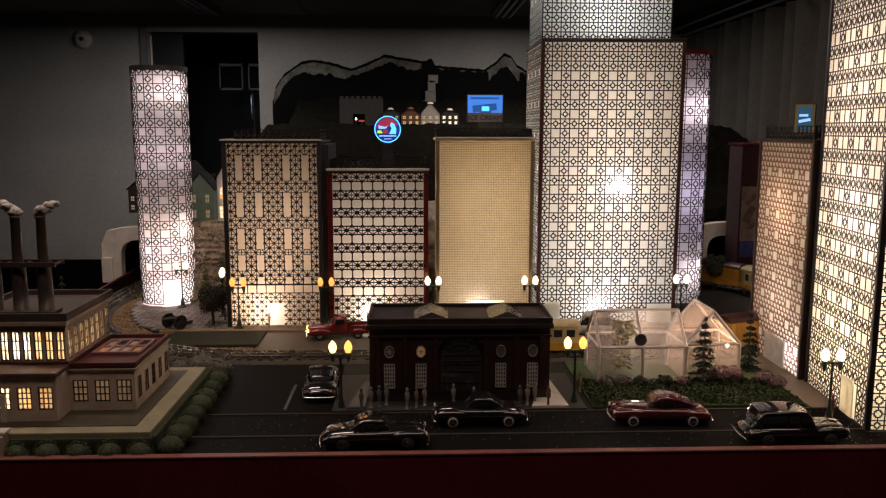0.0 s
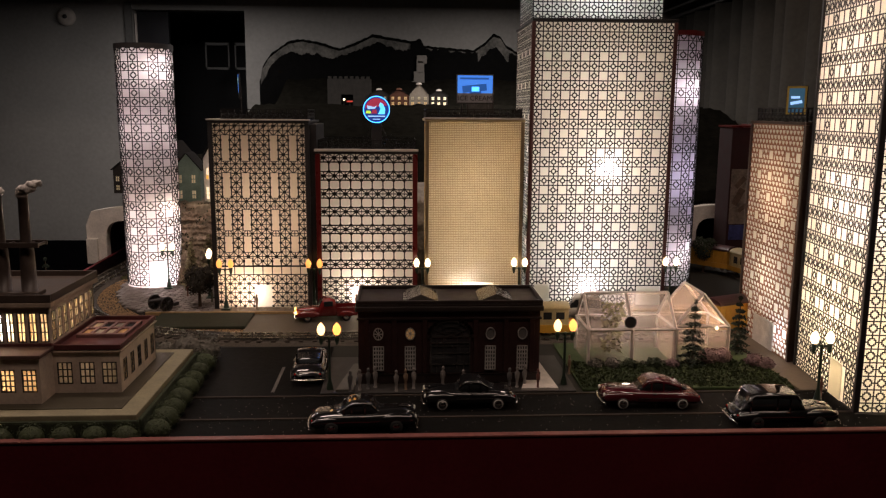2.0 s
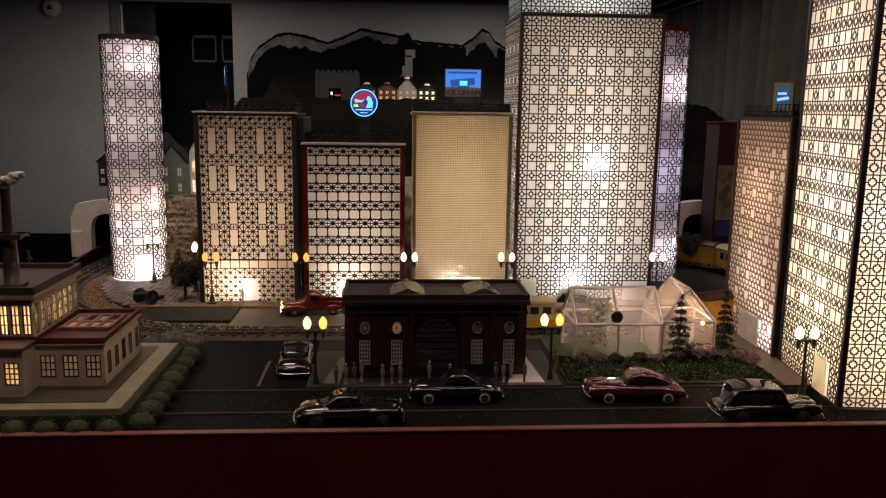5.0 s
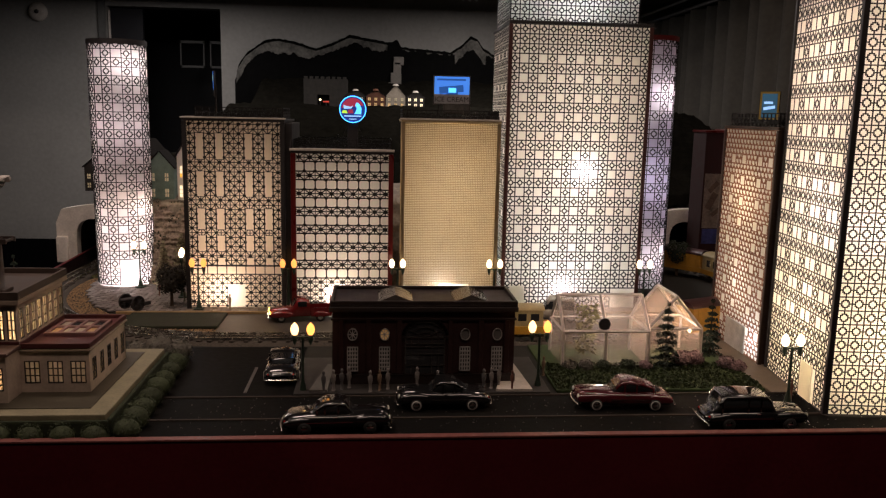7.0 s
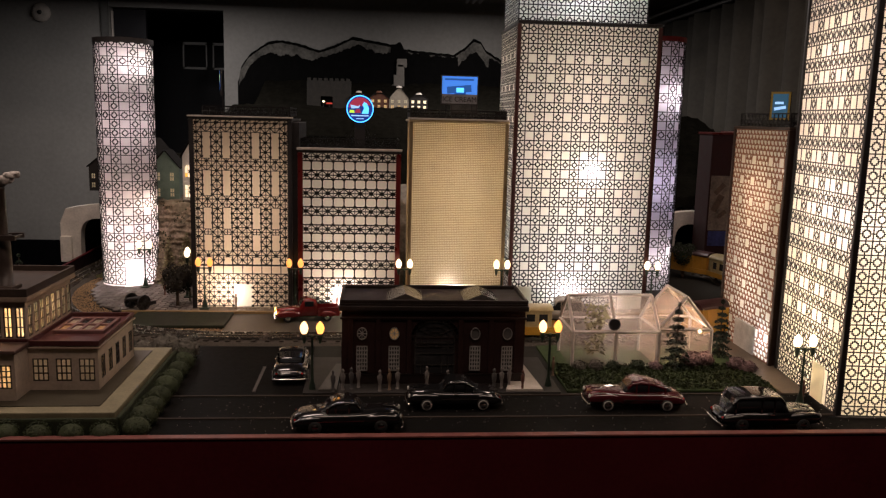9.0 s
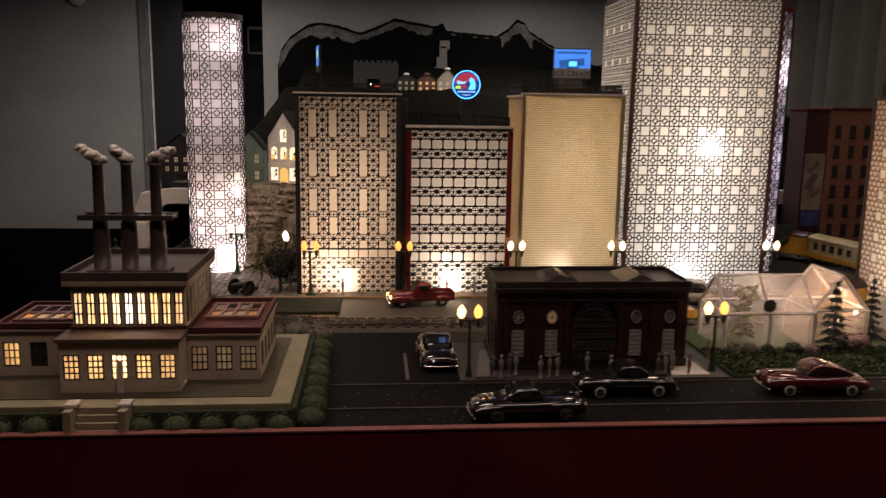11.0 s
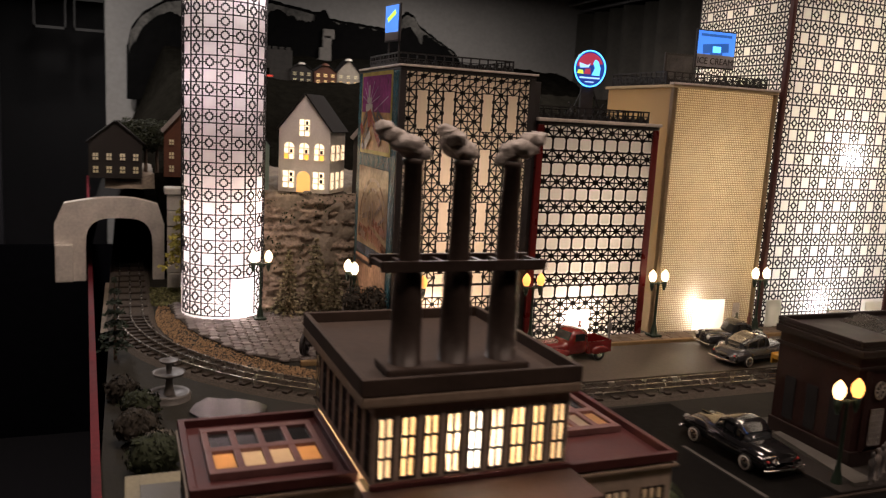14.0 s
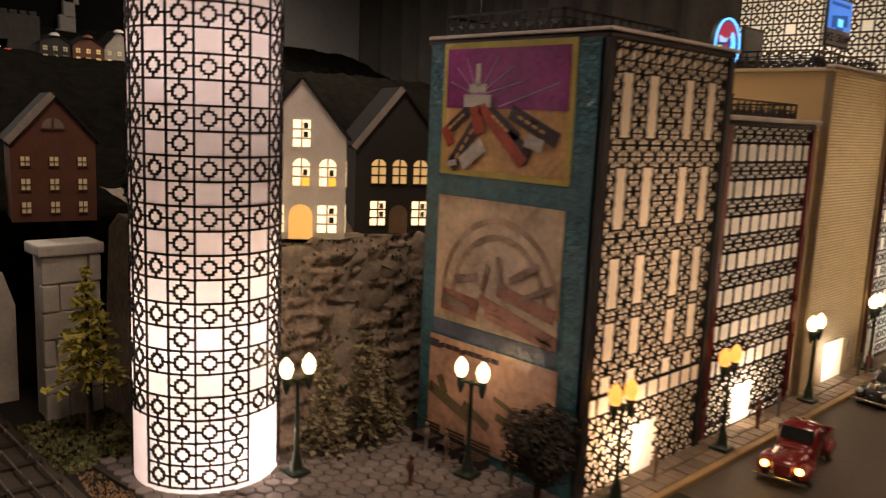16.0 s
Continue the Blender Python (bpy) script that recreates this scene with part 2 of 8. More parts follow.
def cut(segs, rects):
    """Takes the parts of the bars that lie inside the rectangles (u0, u1, v0, v1) away."""
    for u0, u1, v0, v1 in rects:
        out = []
        for x0, y0, x1, y1, w in segs:
            t0, t1, dx, dy = 0.0, 1.0, x1 - x0, y1 - y0
            e = w * 0.45 if w > 0.004 else 0.0
            for p, q in ((-dx, x0 - u0 + e), (dx, u1 - x0 + e), (-dy, y0 - v0 + e), (dy, v1 - y0 + e)):
                if abs(p) < 1e-9:
                    if q <= 0:
                        t0, t1 = 1.0, 0.0
                elif p < 0:
                    t0 = max(t0, q / p)
                else:
                    t1 = min(t1, q / p)
            if t0 >= t1:
                out.append((x0, y0, x1, y1, w))
                continue
            if w > 0.004:
                continue
            if t0 > 0.05:
                out.append((x0, y0, x0 + dx * t0, y0 + dy * t0, w))
            if t1 < 0.95:
                out.append((x0 + dx * t1, y0 + dy * t1, x1, y1, w))
        segs = out
    return segs


def star_cell(u, v, a, b, w, hub=0.30, node=0.26):
    """Eight spokes from a hub, with smaller nodes where cells meet."""
    x, y = u + a / 2, v + b / 2
    return [(u, y, u + a, y, w), (x, v, x, v + b, w), (u, v, u + a, v + b, w), (u, v + b, u + a, v, w), (x - a * 0.04, y, x + a * 0.04, y, a * hub), (u, v, u + a, v, w * 0.75), (u, v, u, v + b, w * 0.75)] + ([(u - a * 0.04, v, u + a * 0.04, v, a * node)] if node else [])


def ring_screen(width, height, cols, pair, plain=lambda r, c: (r % 2 == 1) and (c % 2 == 1), top=2, blank=(), w=0.0016, share=0.46, foot=0.0, cell=ring_cell):
    """Rows of rings alternating with rows where some cells stay open. blank: (u0, u1, v1) kept free at the foot."""
    a = width / cols
    segs, v, r = [], height, -top
    rows = []
    while v > 0.004:
        b = pair * (share if r % 2 == 0 or r < 0 else 1 - share)
        b = min(b, v)
        rows.append((r, v - b, b))
        v -= b
        r += 1

    def free(u, vv):
        return any(u0 <= u <= u1 and vv < v1 for u0, u1, v1 in blank)
    for r, v0, b in rows:
        for c in range(cols):
            u = c * a
            if free(u + a / 2, v0 + b / 2):
                continue
            if not (r >= 0 and plain(r, c)) or v0 < foot:
                segs += cell(u, v0, a, b, w)
            segs.append((u, v0, u + a, v0, w))
            segs.append((u, v0, u, v0 + b, w))
            segs.append((u + a, v0, u + a, v0 + b, w))
    segs.append((0, height, width, height, w))
    return segs


def sheet(name, place, u0, u1, v0, v1, material, parent, d=0.0, n=1, label=""):
    vs, fs = [], []
    for k in range(n + 1):
        u = u0 + (u1 - u0) * k / n
        vs += [place(u, v0, d), place(u, v1, d)]
    for k in range(n):
        fs.append((2 * k, 2 * k + 2, 2 * k + 3, 2 * k + 1))
    return raw(name, vs, fs, material, parent, label)


def face(origin, along, out):
    """Places (u, v, d) on an upright wall: along it, up it, and out of it."""
    o, a, n = Vector(origin), Vector(along).normalized(), Vector(out).normalized()
    return lambda u, v, d: tuple(o + a * u + n * d + Vector((0, 0, v)))


def spread(n, rnd, r=1.0):
    """Points over a ball's skin."""
    for k in range(n):
        z = 1 - 2 * (k + 0.5) / n
        a = k * 2.39996 + rnd.uniform(-0.3, 0.3)
        s = math.sqrt(1 - z * z)
        yield Vector((s * math.cos(a), s * math.sin(a), z)) * r


def leaves(name, spots, size, material, parent, rnd, label=""):
    """Small bent leaf blades at the given points."""
    vs, fs = [], []
    for p, nrm in spots:
        q = Vector(nrm).to_track_quat("Z", "Y")
        a = rnd.uniform(0, 6.28)
        s = size * rnd.uniform(0.6, 1.4)
        c, d = math.cos(a), math.sin(a)
        k = len(vs)
        for x, y, z in ((-0.5, 0, 0), (0, -0.3, 0.12), (0.5, 0, 0.25), (0, 0.3, 0.12)):
            vs.append(tuple(Vector(p) + q @ Vector(((x * c - y * d) * s, (x * d + y * c) * s, z * s + rnd.uniform(-0.2, 0.2) * s))))
        fs += [(k, k + 1, k + 2), (k, k + 2, k + 3)]
    return raw(name, vs, fs, material, parent, label)


def papered(name, place, w, h, doors, material, parent, label=""):
    """A paper front in strips that leave the doorways free; each doorway gets its own plain panel."""
    u = 0.0
    for u0, u1, v in sorted(doors):
        if u0 > u:
            sheet(name, place, u, u0, 0, h, material, parent, 0, label=label)
        sheet(name, place, u0, u1, v, h, material, parent, 0, label=label)
        sheet("door", place, u0, u1, 0, v, PAPER, parent, 0.0002, label="plain pale lit door panel")
        u = u1
    sheet(name, place, u, w, 0, h, material, parent, 0, label=label)

# ---------- structure: room ----------
WALLPAINT = surf("dull_grey_wall_paint", (0.27, 0.265, 0.25), 0.85, scale=3, vary=0.18, bump=0.2, fine=20)
CEILING = surf("ceiling_tile", (0.16, 0.14, 0.125), 0.9, scale=6, vary=0.2, bump=0.3, fine=15)
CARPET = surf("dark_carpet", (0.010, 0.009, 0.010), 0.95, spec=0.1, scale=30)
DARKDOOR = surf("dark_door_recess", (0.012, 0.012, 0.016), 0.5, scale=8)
TRIMGREY = surf("grey_door_trim", (0.13, 0.13, 0.125), 0.6, scale=10)
CURTAIN = surf("black_brown_curtain", (0.046, 0.043, 0.036), 0.9, scale=12, vary=0.3)
STEEL = surf("dull_steel", (0.30, 0.30, 0.31), 0.35, 0.8, scale=30)


def setting(name, bm, material, label, category="", smooth=False):
    ob = part(name, bm, material, None, "", smooth)
    return tagged(ob, label, category or name.split("_")[0], "", "structure")


FLOOR_Z, CEIL_Z, BACK_Y, LEFT_X, RIGHT_X, REAR_Y = -1.0, 0.905, 3.93, -2.3, 1.9, -2.2
setting("floor", box(B(), LEFT_X, RIGHT_X, REAR_Y, 5.6, FLOOR_Z - 0.05, FLOOR_Z), CARPET, "dark carpet floor of a dim display room")
bm = B()
box(bm, LEFT_X, -1.257, BACK_Y, BACK_Y + 0.09, FLOOR_Z, CEIL_Z + 0.7)
box(bm, -0.744, RIGHT_X, BACK_Y, BACK_Y + 0.09, FLOOR_Z, CEIL_Z + 0.7)
box(bm, -1.257, -0.744, BACK_Y, BACK_Y + 0.09, 0.828, CEIL_Z + 0.7)
setting("wall_north", bm, WALLPAINT, "plain dull grey painted wall behind the layout", "wall")
# outer walls share the carpet's near-black, so lack of light is in their colour
setting("wall_west", box(B(), LEFT_X - 0.1, LEFT_X, REAR_Y, 5.6, FLOOR_Z, 1.5), CARPET, "side wall of the room, coloured near-black as if unlit", "wall")
setting("wall_east", box(B(), RIGHT_X, RIGHT_X + 0.1, REAR_Y, 5.6, FLOOR_Z, 1.5), CARPET, "side wall of the room, coloured near-black as if unlit", "wall")
setting("wall_south", box(B(), LEFT_X, RIGHT_X, REAR_Y - 0.1, REAR_Y, FLOOR_Z, 1.5), CARPET, "rear wall of the room, coloured near-black as if unlit", "wall")
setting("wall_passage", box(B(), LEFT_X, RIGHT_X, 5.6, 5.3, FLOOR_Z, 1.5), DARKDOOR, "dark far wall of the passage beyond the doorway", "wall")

# flat black skirt added to darken the foot of the back wall
setting("wall_skirt", box(B(), LEFT_X, RIGHT_X, BACK_Y - 0.03, BACK_Y - 0.004, FLOOR_Z, -0.25), surf("flat_black", (0.004, 0.004, 0.005), 0.95, spec=0.0, scale=30), "black skirt added along the foot of the back wall", "skirt")

# ceiling boards with grooves, lower over the layout than over the aisle
bm = B()
x = LEFT_X
while x < RIGHT_X:
    box(bm, x + 0.003, min(x + 0.597, RIGHT_X), 2.6, 5.6, CEIL_Z, CEIL_Z + 0.02)
    x += 0.6
box(bm, LEFT_X, RIGHT_X, 2.6, 5.6, CEIL_Z + 0.006, CEIL_Z + 0.03)
box(bm, LEFT_X, RIGHT_X, REAR_Y, 2.6, 1.45, 1.5)
box(bm, LEFT_X, RIGHT_X, 2.57, 2.6, CEIL_Z, 1.5)
setting("ceiling", bm, CEILING, "low brown-grey panelled ceiling with grooves")
d1 = thing("door_1", (-0.93, BACK_Y, 0.016), "dark open doorway with grey trim in the back wall", "doorway", kind="structure")
d1.matrix_basis = pose(-0.998, BACK_Y, 0.037) @ Matrix.Scale(1.105, 4)
bm = B()
box(bm, -0.262, -0.235, -0.014, 0.0, FLOOR_Z - 0.016, 0.745)
part("door_trim", bm, TRIMGREY, d1)
bm = B()
box(bm, -0.232, -0.10, 0.05, 0.075, FLOOR_Z - 0.016, 0.712)
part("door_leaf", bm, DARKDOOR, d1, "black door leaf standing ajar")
bm = B()
box(bm, -0.229, -0.222, 0.012, 0.02, -0.3, 0.70)
part("door_edge", bm, LEDGE, d1, "pale strip along the door edge")
for k, (x0, x1) in enumerate(((-0.02, 0.09), (0.115, 0.225))):
    bm = B()
    for (a, b, c, d) in ((x0, x1, 0.60, 0.612), (x0, x1, 0.49, 0.50), (x0, x0 + 0.006, 0.49, 0.61), (x1 - 0.006, x1, 0.49, 0.61)):
        box(bm, a, b, 0.35, 0.36, c, d)
    part("window_frame", bm, TRIMGREY, d1, "dim framed panel in the passage")
dt = thing("smoke_detector", (-1.552, BACK_Y, 0.790), "round off-white wall disc with a dark centre", "detector")
part("housing", lathe(B(), [(0.040, 0), (0.042, -0.008), (0.036, -0.02), (0.02, -0.024)], 28, axis="y"), LEDGE, dt, "", True)
part("sensor", lathe(B(), [(0.010, -0.024), (0.009, -0.030), (0.002, -0.032)], 16, axis="y"), DARK_FRAME, dt, "", True)


def ceiling_fixture(x, y0, y1, label):
    f = thing("ceiling_light", (x, 0, CEIL_Z), label, "ceiling light", "ceiling lights")
    part("housing", box(B(), -0.05, 0.05, y0, y1, -0.020, -0.001, 0.004), DARK_FRAME, f)
    for dx in (-0.03, 0.0, 0.03):
        part("tube", rod(B(), (dx, y0 + 0.02, -0.028), (dx, y1 - 0.02, -0.028), 0.006), STEEL, f, "unlit glass tube")
    return f


ceiling_fixture(-0.91, 3.05, 3.75, "dark ceiling fixture with three thin tubes")
ceiling_fixture(0.39, 3.05, 3.75, "dark ceiling fixture with three thin tubes")
# curtain with folds along the room's right side
vs, fs, N = [], [], 260
for k in range(N + 1):
    s = k / N
    y = 0.9 + 2.98 * s
    x = 1.22 + 0.05 * s + 0.022 * math.sin(s * 150) + 0.012 * math.sin(s * 61 + 1)
    vs += [(x, y, -0.4), (x, y, 0.80)]
for k in range(N):
    fs.append((2 * k, 2 * k + 2, 2 * k + 3, 2 * k + 1))
cu = tagged(raw("curtain", vs, fs, CURTAIN, None, "", True), "dark brown pleated curtain hanging beside the layout", "curtain")
sd = cu.modifiers.new("thick", "SOLIDIFY")
sd.thickness = 0.004
cr = thing("curtain_rail", (1.15, 0, 0.82), "thin pale metal curtain rail", "rail")
part("rail_bar", rod(B(), (0.09, 0.9, 0), (0.12, 3.9, 0), 0.008), STEEL, cr)
part("rail_bar", rod(B(), (0.03, 0.9, 0.02), (0.06, 3.9, 0.02), 0.006), STEEL, cr)

# ---------- structure: the layout's table ----------
ASPHALT = surf("model_asphalt", (0.0062, 0.0058, 0.0054), 0.72, spec=0.06, scale=120, vary=0.35, bump=0.35, fine=5)
ASPHALT2 = surf("worn_street_paint", (0.072, 0.060, 0.046), 0.55, scale=14, vary=0.35, bump=0.2, fine=20)
FASCIA = surf("wine_red_board", (0.105, 0.010, 0.016), 0.42, scale=8, vary=0.3, bump=0.25, fine=25)
EDGE = surf("worn_red_board_edge", (0.20, 0.065, 0.055), 0.5, scale=25, vary=0.35)
SOIL = surf("dark_scenery_soil", (0.013, 0.0125, 0.008), 0.95, scale=60, vary=0.5, bump=0.8)
GRASS = surf("dark_flock_grass", (0.035, 0.06, 0.018), 0.95, scale=90, vary=0.5, bump=0.8)
CONCRETE = surf("tan_concrete", (0.30, 0.25, 0.18), 0.75, scale=45, vary=0.2, bump=0.3)
PAVER = surf("stone_paver", (0.20, 0.175, 0.165), 0.6, scale=120, vary=0.25, bump=0.5, island=True)
SLAB = surf("brown_paving_slab", (0.20, 0.155, 0.11), 0.6, scale=90, vary=0.25, bump=0.4, island=True)
KERB = surf("ochre_kerb", (0.30, 0.20, 0.09), 0.65, scale=60, vary=0.3)
BALLAST = surf("fine_dark_ballast", (0.07, 0.058, 0.045), 0.95, scale=500, vary=0.6, bump=1.0)
GRAVEL = surf("ochre_gravel", (0.40, 0.26, 0.14), 0.95, scale=400, vary=0.6, bump=1.0)
ROCK = surf("grey_plaster_rock", (0.21, 0.175, 0.135), 0.85, scale=22, vary=0.55, bump=1.0, fine=8)
RAIL = surf("worn_steel_rail", (0.50, 0.47, 0.43), 0.25, 0.9, scale=80, vary=0.2)
TIE = surf("dark_tie", (0.035, 0.025, 0.018), 0.85)

setting("ground", box(B(), -0.700, 1.16, 0.874, 3.90, -0.03, 0.0), SOIL, "dark flocked base board of a model railway layout")
bm = B()
box(bm, -0.705, 1.16, 0.864, 0.872, -0.55, 0.012)
setting("fascia_front", bm, FASCIA, "wine-red painted board along the layout's front edge", "fascia board")
bm = B()
box(bm, -0.705, 1.16, 0.863, 0.873, 0.012, 0.0145, 0.0006)
setting("trim_front", bm, EDGE, "worn pinkish top edge of the red board", "trim")
SIDE = pose(-0.686, 0.882, 0, 0, 0, 2.3)
# side board's wine red is darkened in its colour to look unlit
setting("fascia_left", box(B(), -0.006, -0.0006, 0, 3.0, -0.55, 0.016, 0, SIDE), surf("unlit_wine_board", (0.022, 0.004, 0.006), 0.6, scale=8, vary=0.3), "wine board along the layout's side edge, coloured dark as if unlit", "fascia board")
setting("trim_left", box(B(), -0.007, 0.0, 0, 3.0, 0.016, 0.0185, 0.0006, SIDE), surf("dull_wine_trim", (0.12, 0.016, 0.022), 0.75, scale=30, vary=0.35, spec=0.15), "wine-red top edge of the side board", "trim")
setting("road_front", box(B(), -0.296, 1.0, 0.8750, 1.028, 0.0, 0.002), ASPHALT, "dark asphalt model street along the front", "road")
setting("parking_lot", box(B(), -0.306, -0.129, 1.032, 1.258, 0.0, 0.0022), ASPHALT, "dark asphalt parking lot beside the station", "road")
bm = B()
for y in (1.0295, 0.951):
    box(bm, -0.30, 1.0, y - 0.0018, y + 0.0018, 0.002, 0.0034)
setting("road_joint", bm, TIE, "raised dark joint strips across the street", "road joint")
setting("road_back", box(B(), -0.29, 0.62, 1.345, 1.472, 0.0, 0.002), ASPHALT2, "worn brown-grey street before the tall buildings", "road")
bm = B()
box(bm, -0.49, 0.62, 1.472, 1.479, 0.0, 0.0065, 0.0012)
setting("kerb", bm, KERB, "ochre kerb along the back pavement", "kerb")
bm = B()
box(bm, -0.46, -0.29, 1.372, 1.470, 0.0, 0.006, 0.002)
setting("lawn_corner", bm, surf("olive_brown_flock", (0.017, 0.020, 0.008), 0.95, scale=90, vary=0.5, bump=0.8), "dark flocked grass corner beside the street", "lawn")
bm = B()
box(bm, -0.1945, -0.1905, 1.045, 1.153, 0.0022, 0.0032)
setting("lot_line", bm, surf("worn_white_line", (0.075, 0.07, 0.065), 0.6, scale=120, vary=0.5), "white painted parking line", "road marking")

# ---------- railway track ----------
CX0, CX1, CY, R, RL = -0.250, 0.42, 1.660, 0.36, 0.424


def track_line():
    pts = [Vector((CX0 - RL, 3.0 - 0.045 * k, 0)) for k in range(28)]
    for k in range(40):
        a = math.pi + (math.pi / 2) * k / 40
        pts.append(Vector((CX0 + RL * math.cos(a), CY - R + RL + RL * math.sin(a), 0)))
    for k in range(30):
        pts.append(Vector((CX0 + (CX1 - CX0) * k / 30, CY - R, 0)))
    for k in range(40):
        a = -math.pi / 2 + (math.pi / 2) * k / 40
        pts.append(Vector((CX1 + R * math.cos(a), CY + R * math.sin(a), 0)))
    pts += [Vector((CX1 + R, CY + 0.05 * k, 0)) for k in range(28)]
    return pts


LINE = track_line()


def ribbon(offset, w, z0, z1):
    vs, fs = [], []
    for k, p in enumerate(LINE):
        a, b = LINE[max(k - 1, 0)], LINE[min(k + 1, len(LINE) - 1)]
        n = (b - a).normalized()
        n = Vector((-n.y, n.x, 0))
        for o, z in ((offset - w / 2, z0), (offset - w / 2 * 0.8, z1), (offset + w / 2 * 0.8, z1), (offset + w / 2, z0)):
            vs.append(tuple(p + n * o + Vector((0, 0, z))))
    for k in range(len(LINE) - 1):
        for j in range(4):
            fs.append((4 * k + j, 4 * k + (j + 1) % 4, 4 * k + 4 + (j + 1) % 4, 4 * k + 4 + j))
    return vs, fs


tr = thing("railway_track", (0, 0, 0), "three-rail model railway track on dark ballast curving into a tunnel", "track", kind="structure")
raw("ballast", *ribbon(0, 0.062, 0.0, 0.004), BALLAST, tr)
for o in (-0.0158, 0.0, 0.0158):
    raw("rail", *ribbon(o, 0.0020, 0.0055, 0.0105), RAIL, tr)
vs, fs, acc = [], [], 0.0
for a, b in zip(LINE, LINE[1:]):
    acc += (b - a).length
    if acc < 0.0165:
        continue
    acc = 0.0
    t = (b - a).normalized()
    n = Vector((-t.y, t.x, 0))
    k = len(vs)
    for z in (0.004, 0.0062):
        for su, sv in ((-1, -1), (1, -1), (1, 1), (-1, 1)):
            vs.append(tuple(b + t * 0.0035 * su + n * 0.023 * sv + Vector((0, 0, z))))
    fs += [tuple(k + i for i in f) for f in ((4, 5, 6, 7), (0, 1, 5, 4), (1, 2, 6, 5), (2, 3, 7, 6), (3, 0, 4, 7))]
tagged(raw("ties", vs, fs, TIE, tr), kind="stuff")

# ---------- hill, portals, mountain cutout ----------
TUNNEL_X = -0.689


def hill_z(x, y):
    front = 1.735 if x > -0.545 else 1.735 + min((-0.545 - x) * 20, 0.300)
    if x > 0.60:
        front = 1.735 + min((x - 0.60) * 4, 0.33)
    s = y - front
    if s < 0:
        return -0.01
    z = 0.166 * min(s / 0.045, 1.0) ** 0.8
    if s > 0.045:
        z += 0.05 * min((s - 0.045) / 0.6, 1)
    side = min(max((x + 0.66) / 0.12, 0.0), 1.0)
    if y > 2.55:
        z += side * 0.174 * min((y - 2.55) / 0.42, 1) ** 0.7
    if y > 3.45:
        z += side * 0.10 * (y - 3.45) / 0.3
    rough = 0.020 if s < 0.06 else 0.008
    p = Vector((x, y, z))
    z += rough * (noise.noise(p * 28) + 0.6 * noise.noise(p * 70)) + 0.012 * noise.noise(p * 6)
    return z


vs, fs = [], []
NX, NY = 210, 190
ys = [1.70 + 0.22 * (j / 80) for j in range(80)] + [1.92 + 1.97 * (j / 109) for j in range(110)]
for j in range(NY):
    for i in range(NX):
        x = -0.712 + 1.87 * i / (NX - 1)
        y = ys[j]
        z = hill_z(x, y)
        wob = 0.016 * noise.noise(Vector((x * 22, y * 5, z * 75))) + 0.008 * noise.noise(Vector((x * 60, 3.0, z * 130))) if 0.0 < z < 0.16 else 0
        if abs(x - TUNNEL_X) < 0.066 and y < 2.9:
            z = min(z, -0.004) if y < 2.03 else max(z, 0.15)
        vs.append((x, y + wob, z))
for j in range(NY - 1):
    for i in range(NX - 1):
        k = j * NX + i
        q = (k, k + 1, k + NX + 1, k + NX)
        zs = [vs[v][2] for v in q]
        # the tunnel mouths stay open
        if all(abs(vs[v][0] - TUNNEL_X) < 0.068 for v in q) and min(zs) < 0.02 and max(zs) > 0.1:
            continue
        if all(abs(vs[v][0] - (CX1 + R)) < 0.050 and vs[v][1] < 2.3 for v in q) and min(zs) < 0.105:
            continue
        fs.append(q)
# near-black colour keeps the hill's top in shade under the ceiling lamps
HILLSHADE = surf("shaded_hill_top", (0.0075, 0.007, 0.0055), 0.95, spec=0.0, scale=50, vary=0.5, bump=1.0)


def shaded_top(f):
    """True where the hill takes the darkened top colour instead of bare rock."""
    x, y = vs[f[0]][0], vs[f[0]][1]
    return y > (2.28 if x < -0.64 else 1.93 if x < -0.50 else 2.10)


def patch(name, faces, material, label):
    used = sorted({i for f in faces for i in f})
    at = {v: i for i, v in enumerate(used)}
    return tagged(raw(name, [vs[i] for i in used], [tuple(at[i] for i in f) for f in faces], material, None, "", True), label, "hill", "", "structure")


patch("hill", [f for f in fs if not shaded_top(f)], ROCK, "rough brown-grey plaster rock cliff behind the city")
patch("hill_top", [f for f in fs if shaded_top(f)], HILLSHADE, "terraces of the hill behind the cliff, shade put into their dark colour")

STONE = surf("pale_cast_stone", (0.72, 0.68, 0.62), 0.8, scale=35, vary=0.25, bump=0.6)
# lining coloured near-black for the shade inside the tunnel
TUNNEL = surf("shaded_tunnel_lining", (0.006, 0.0055, 0.005), 0.95, scale=40, spec=0.1)


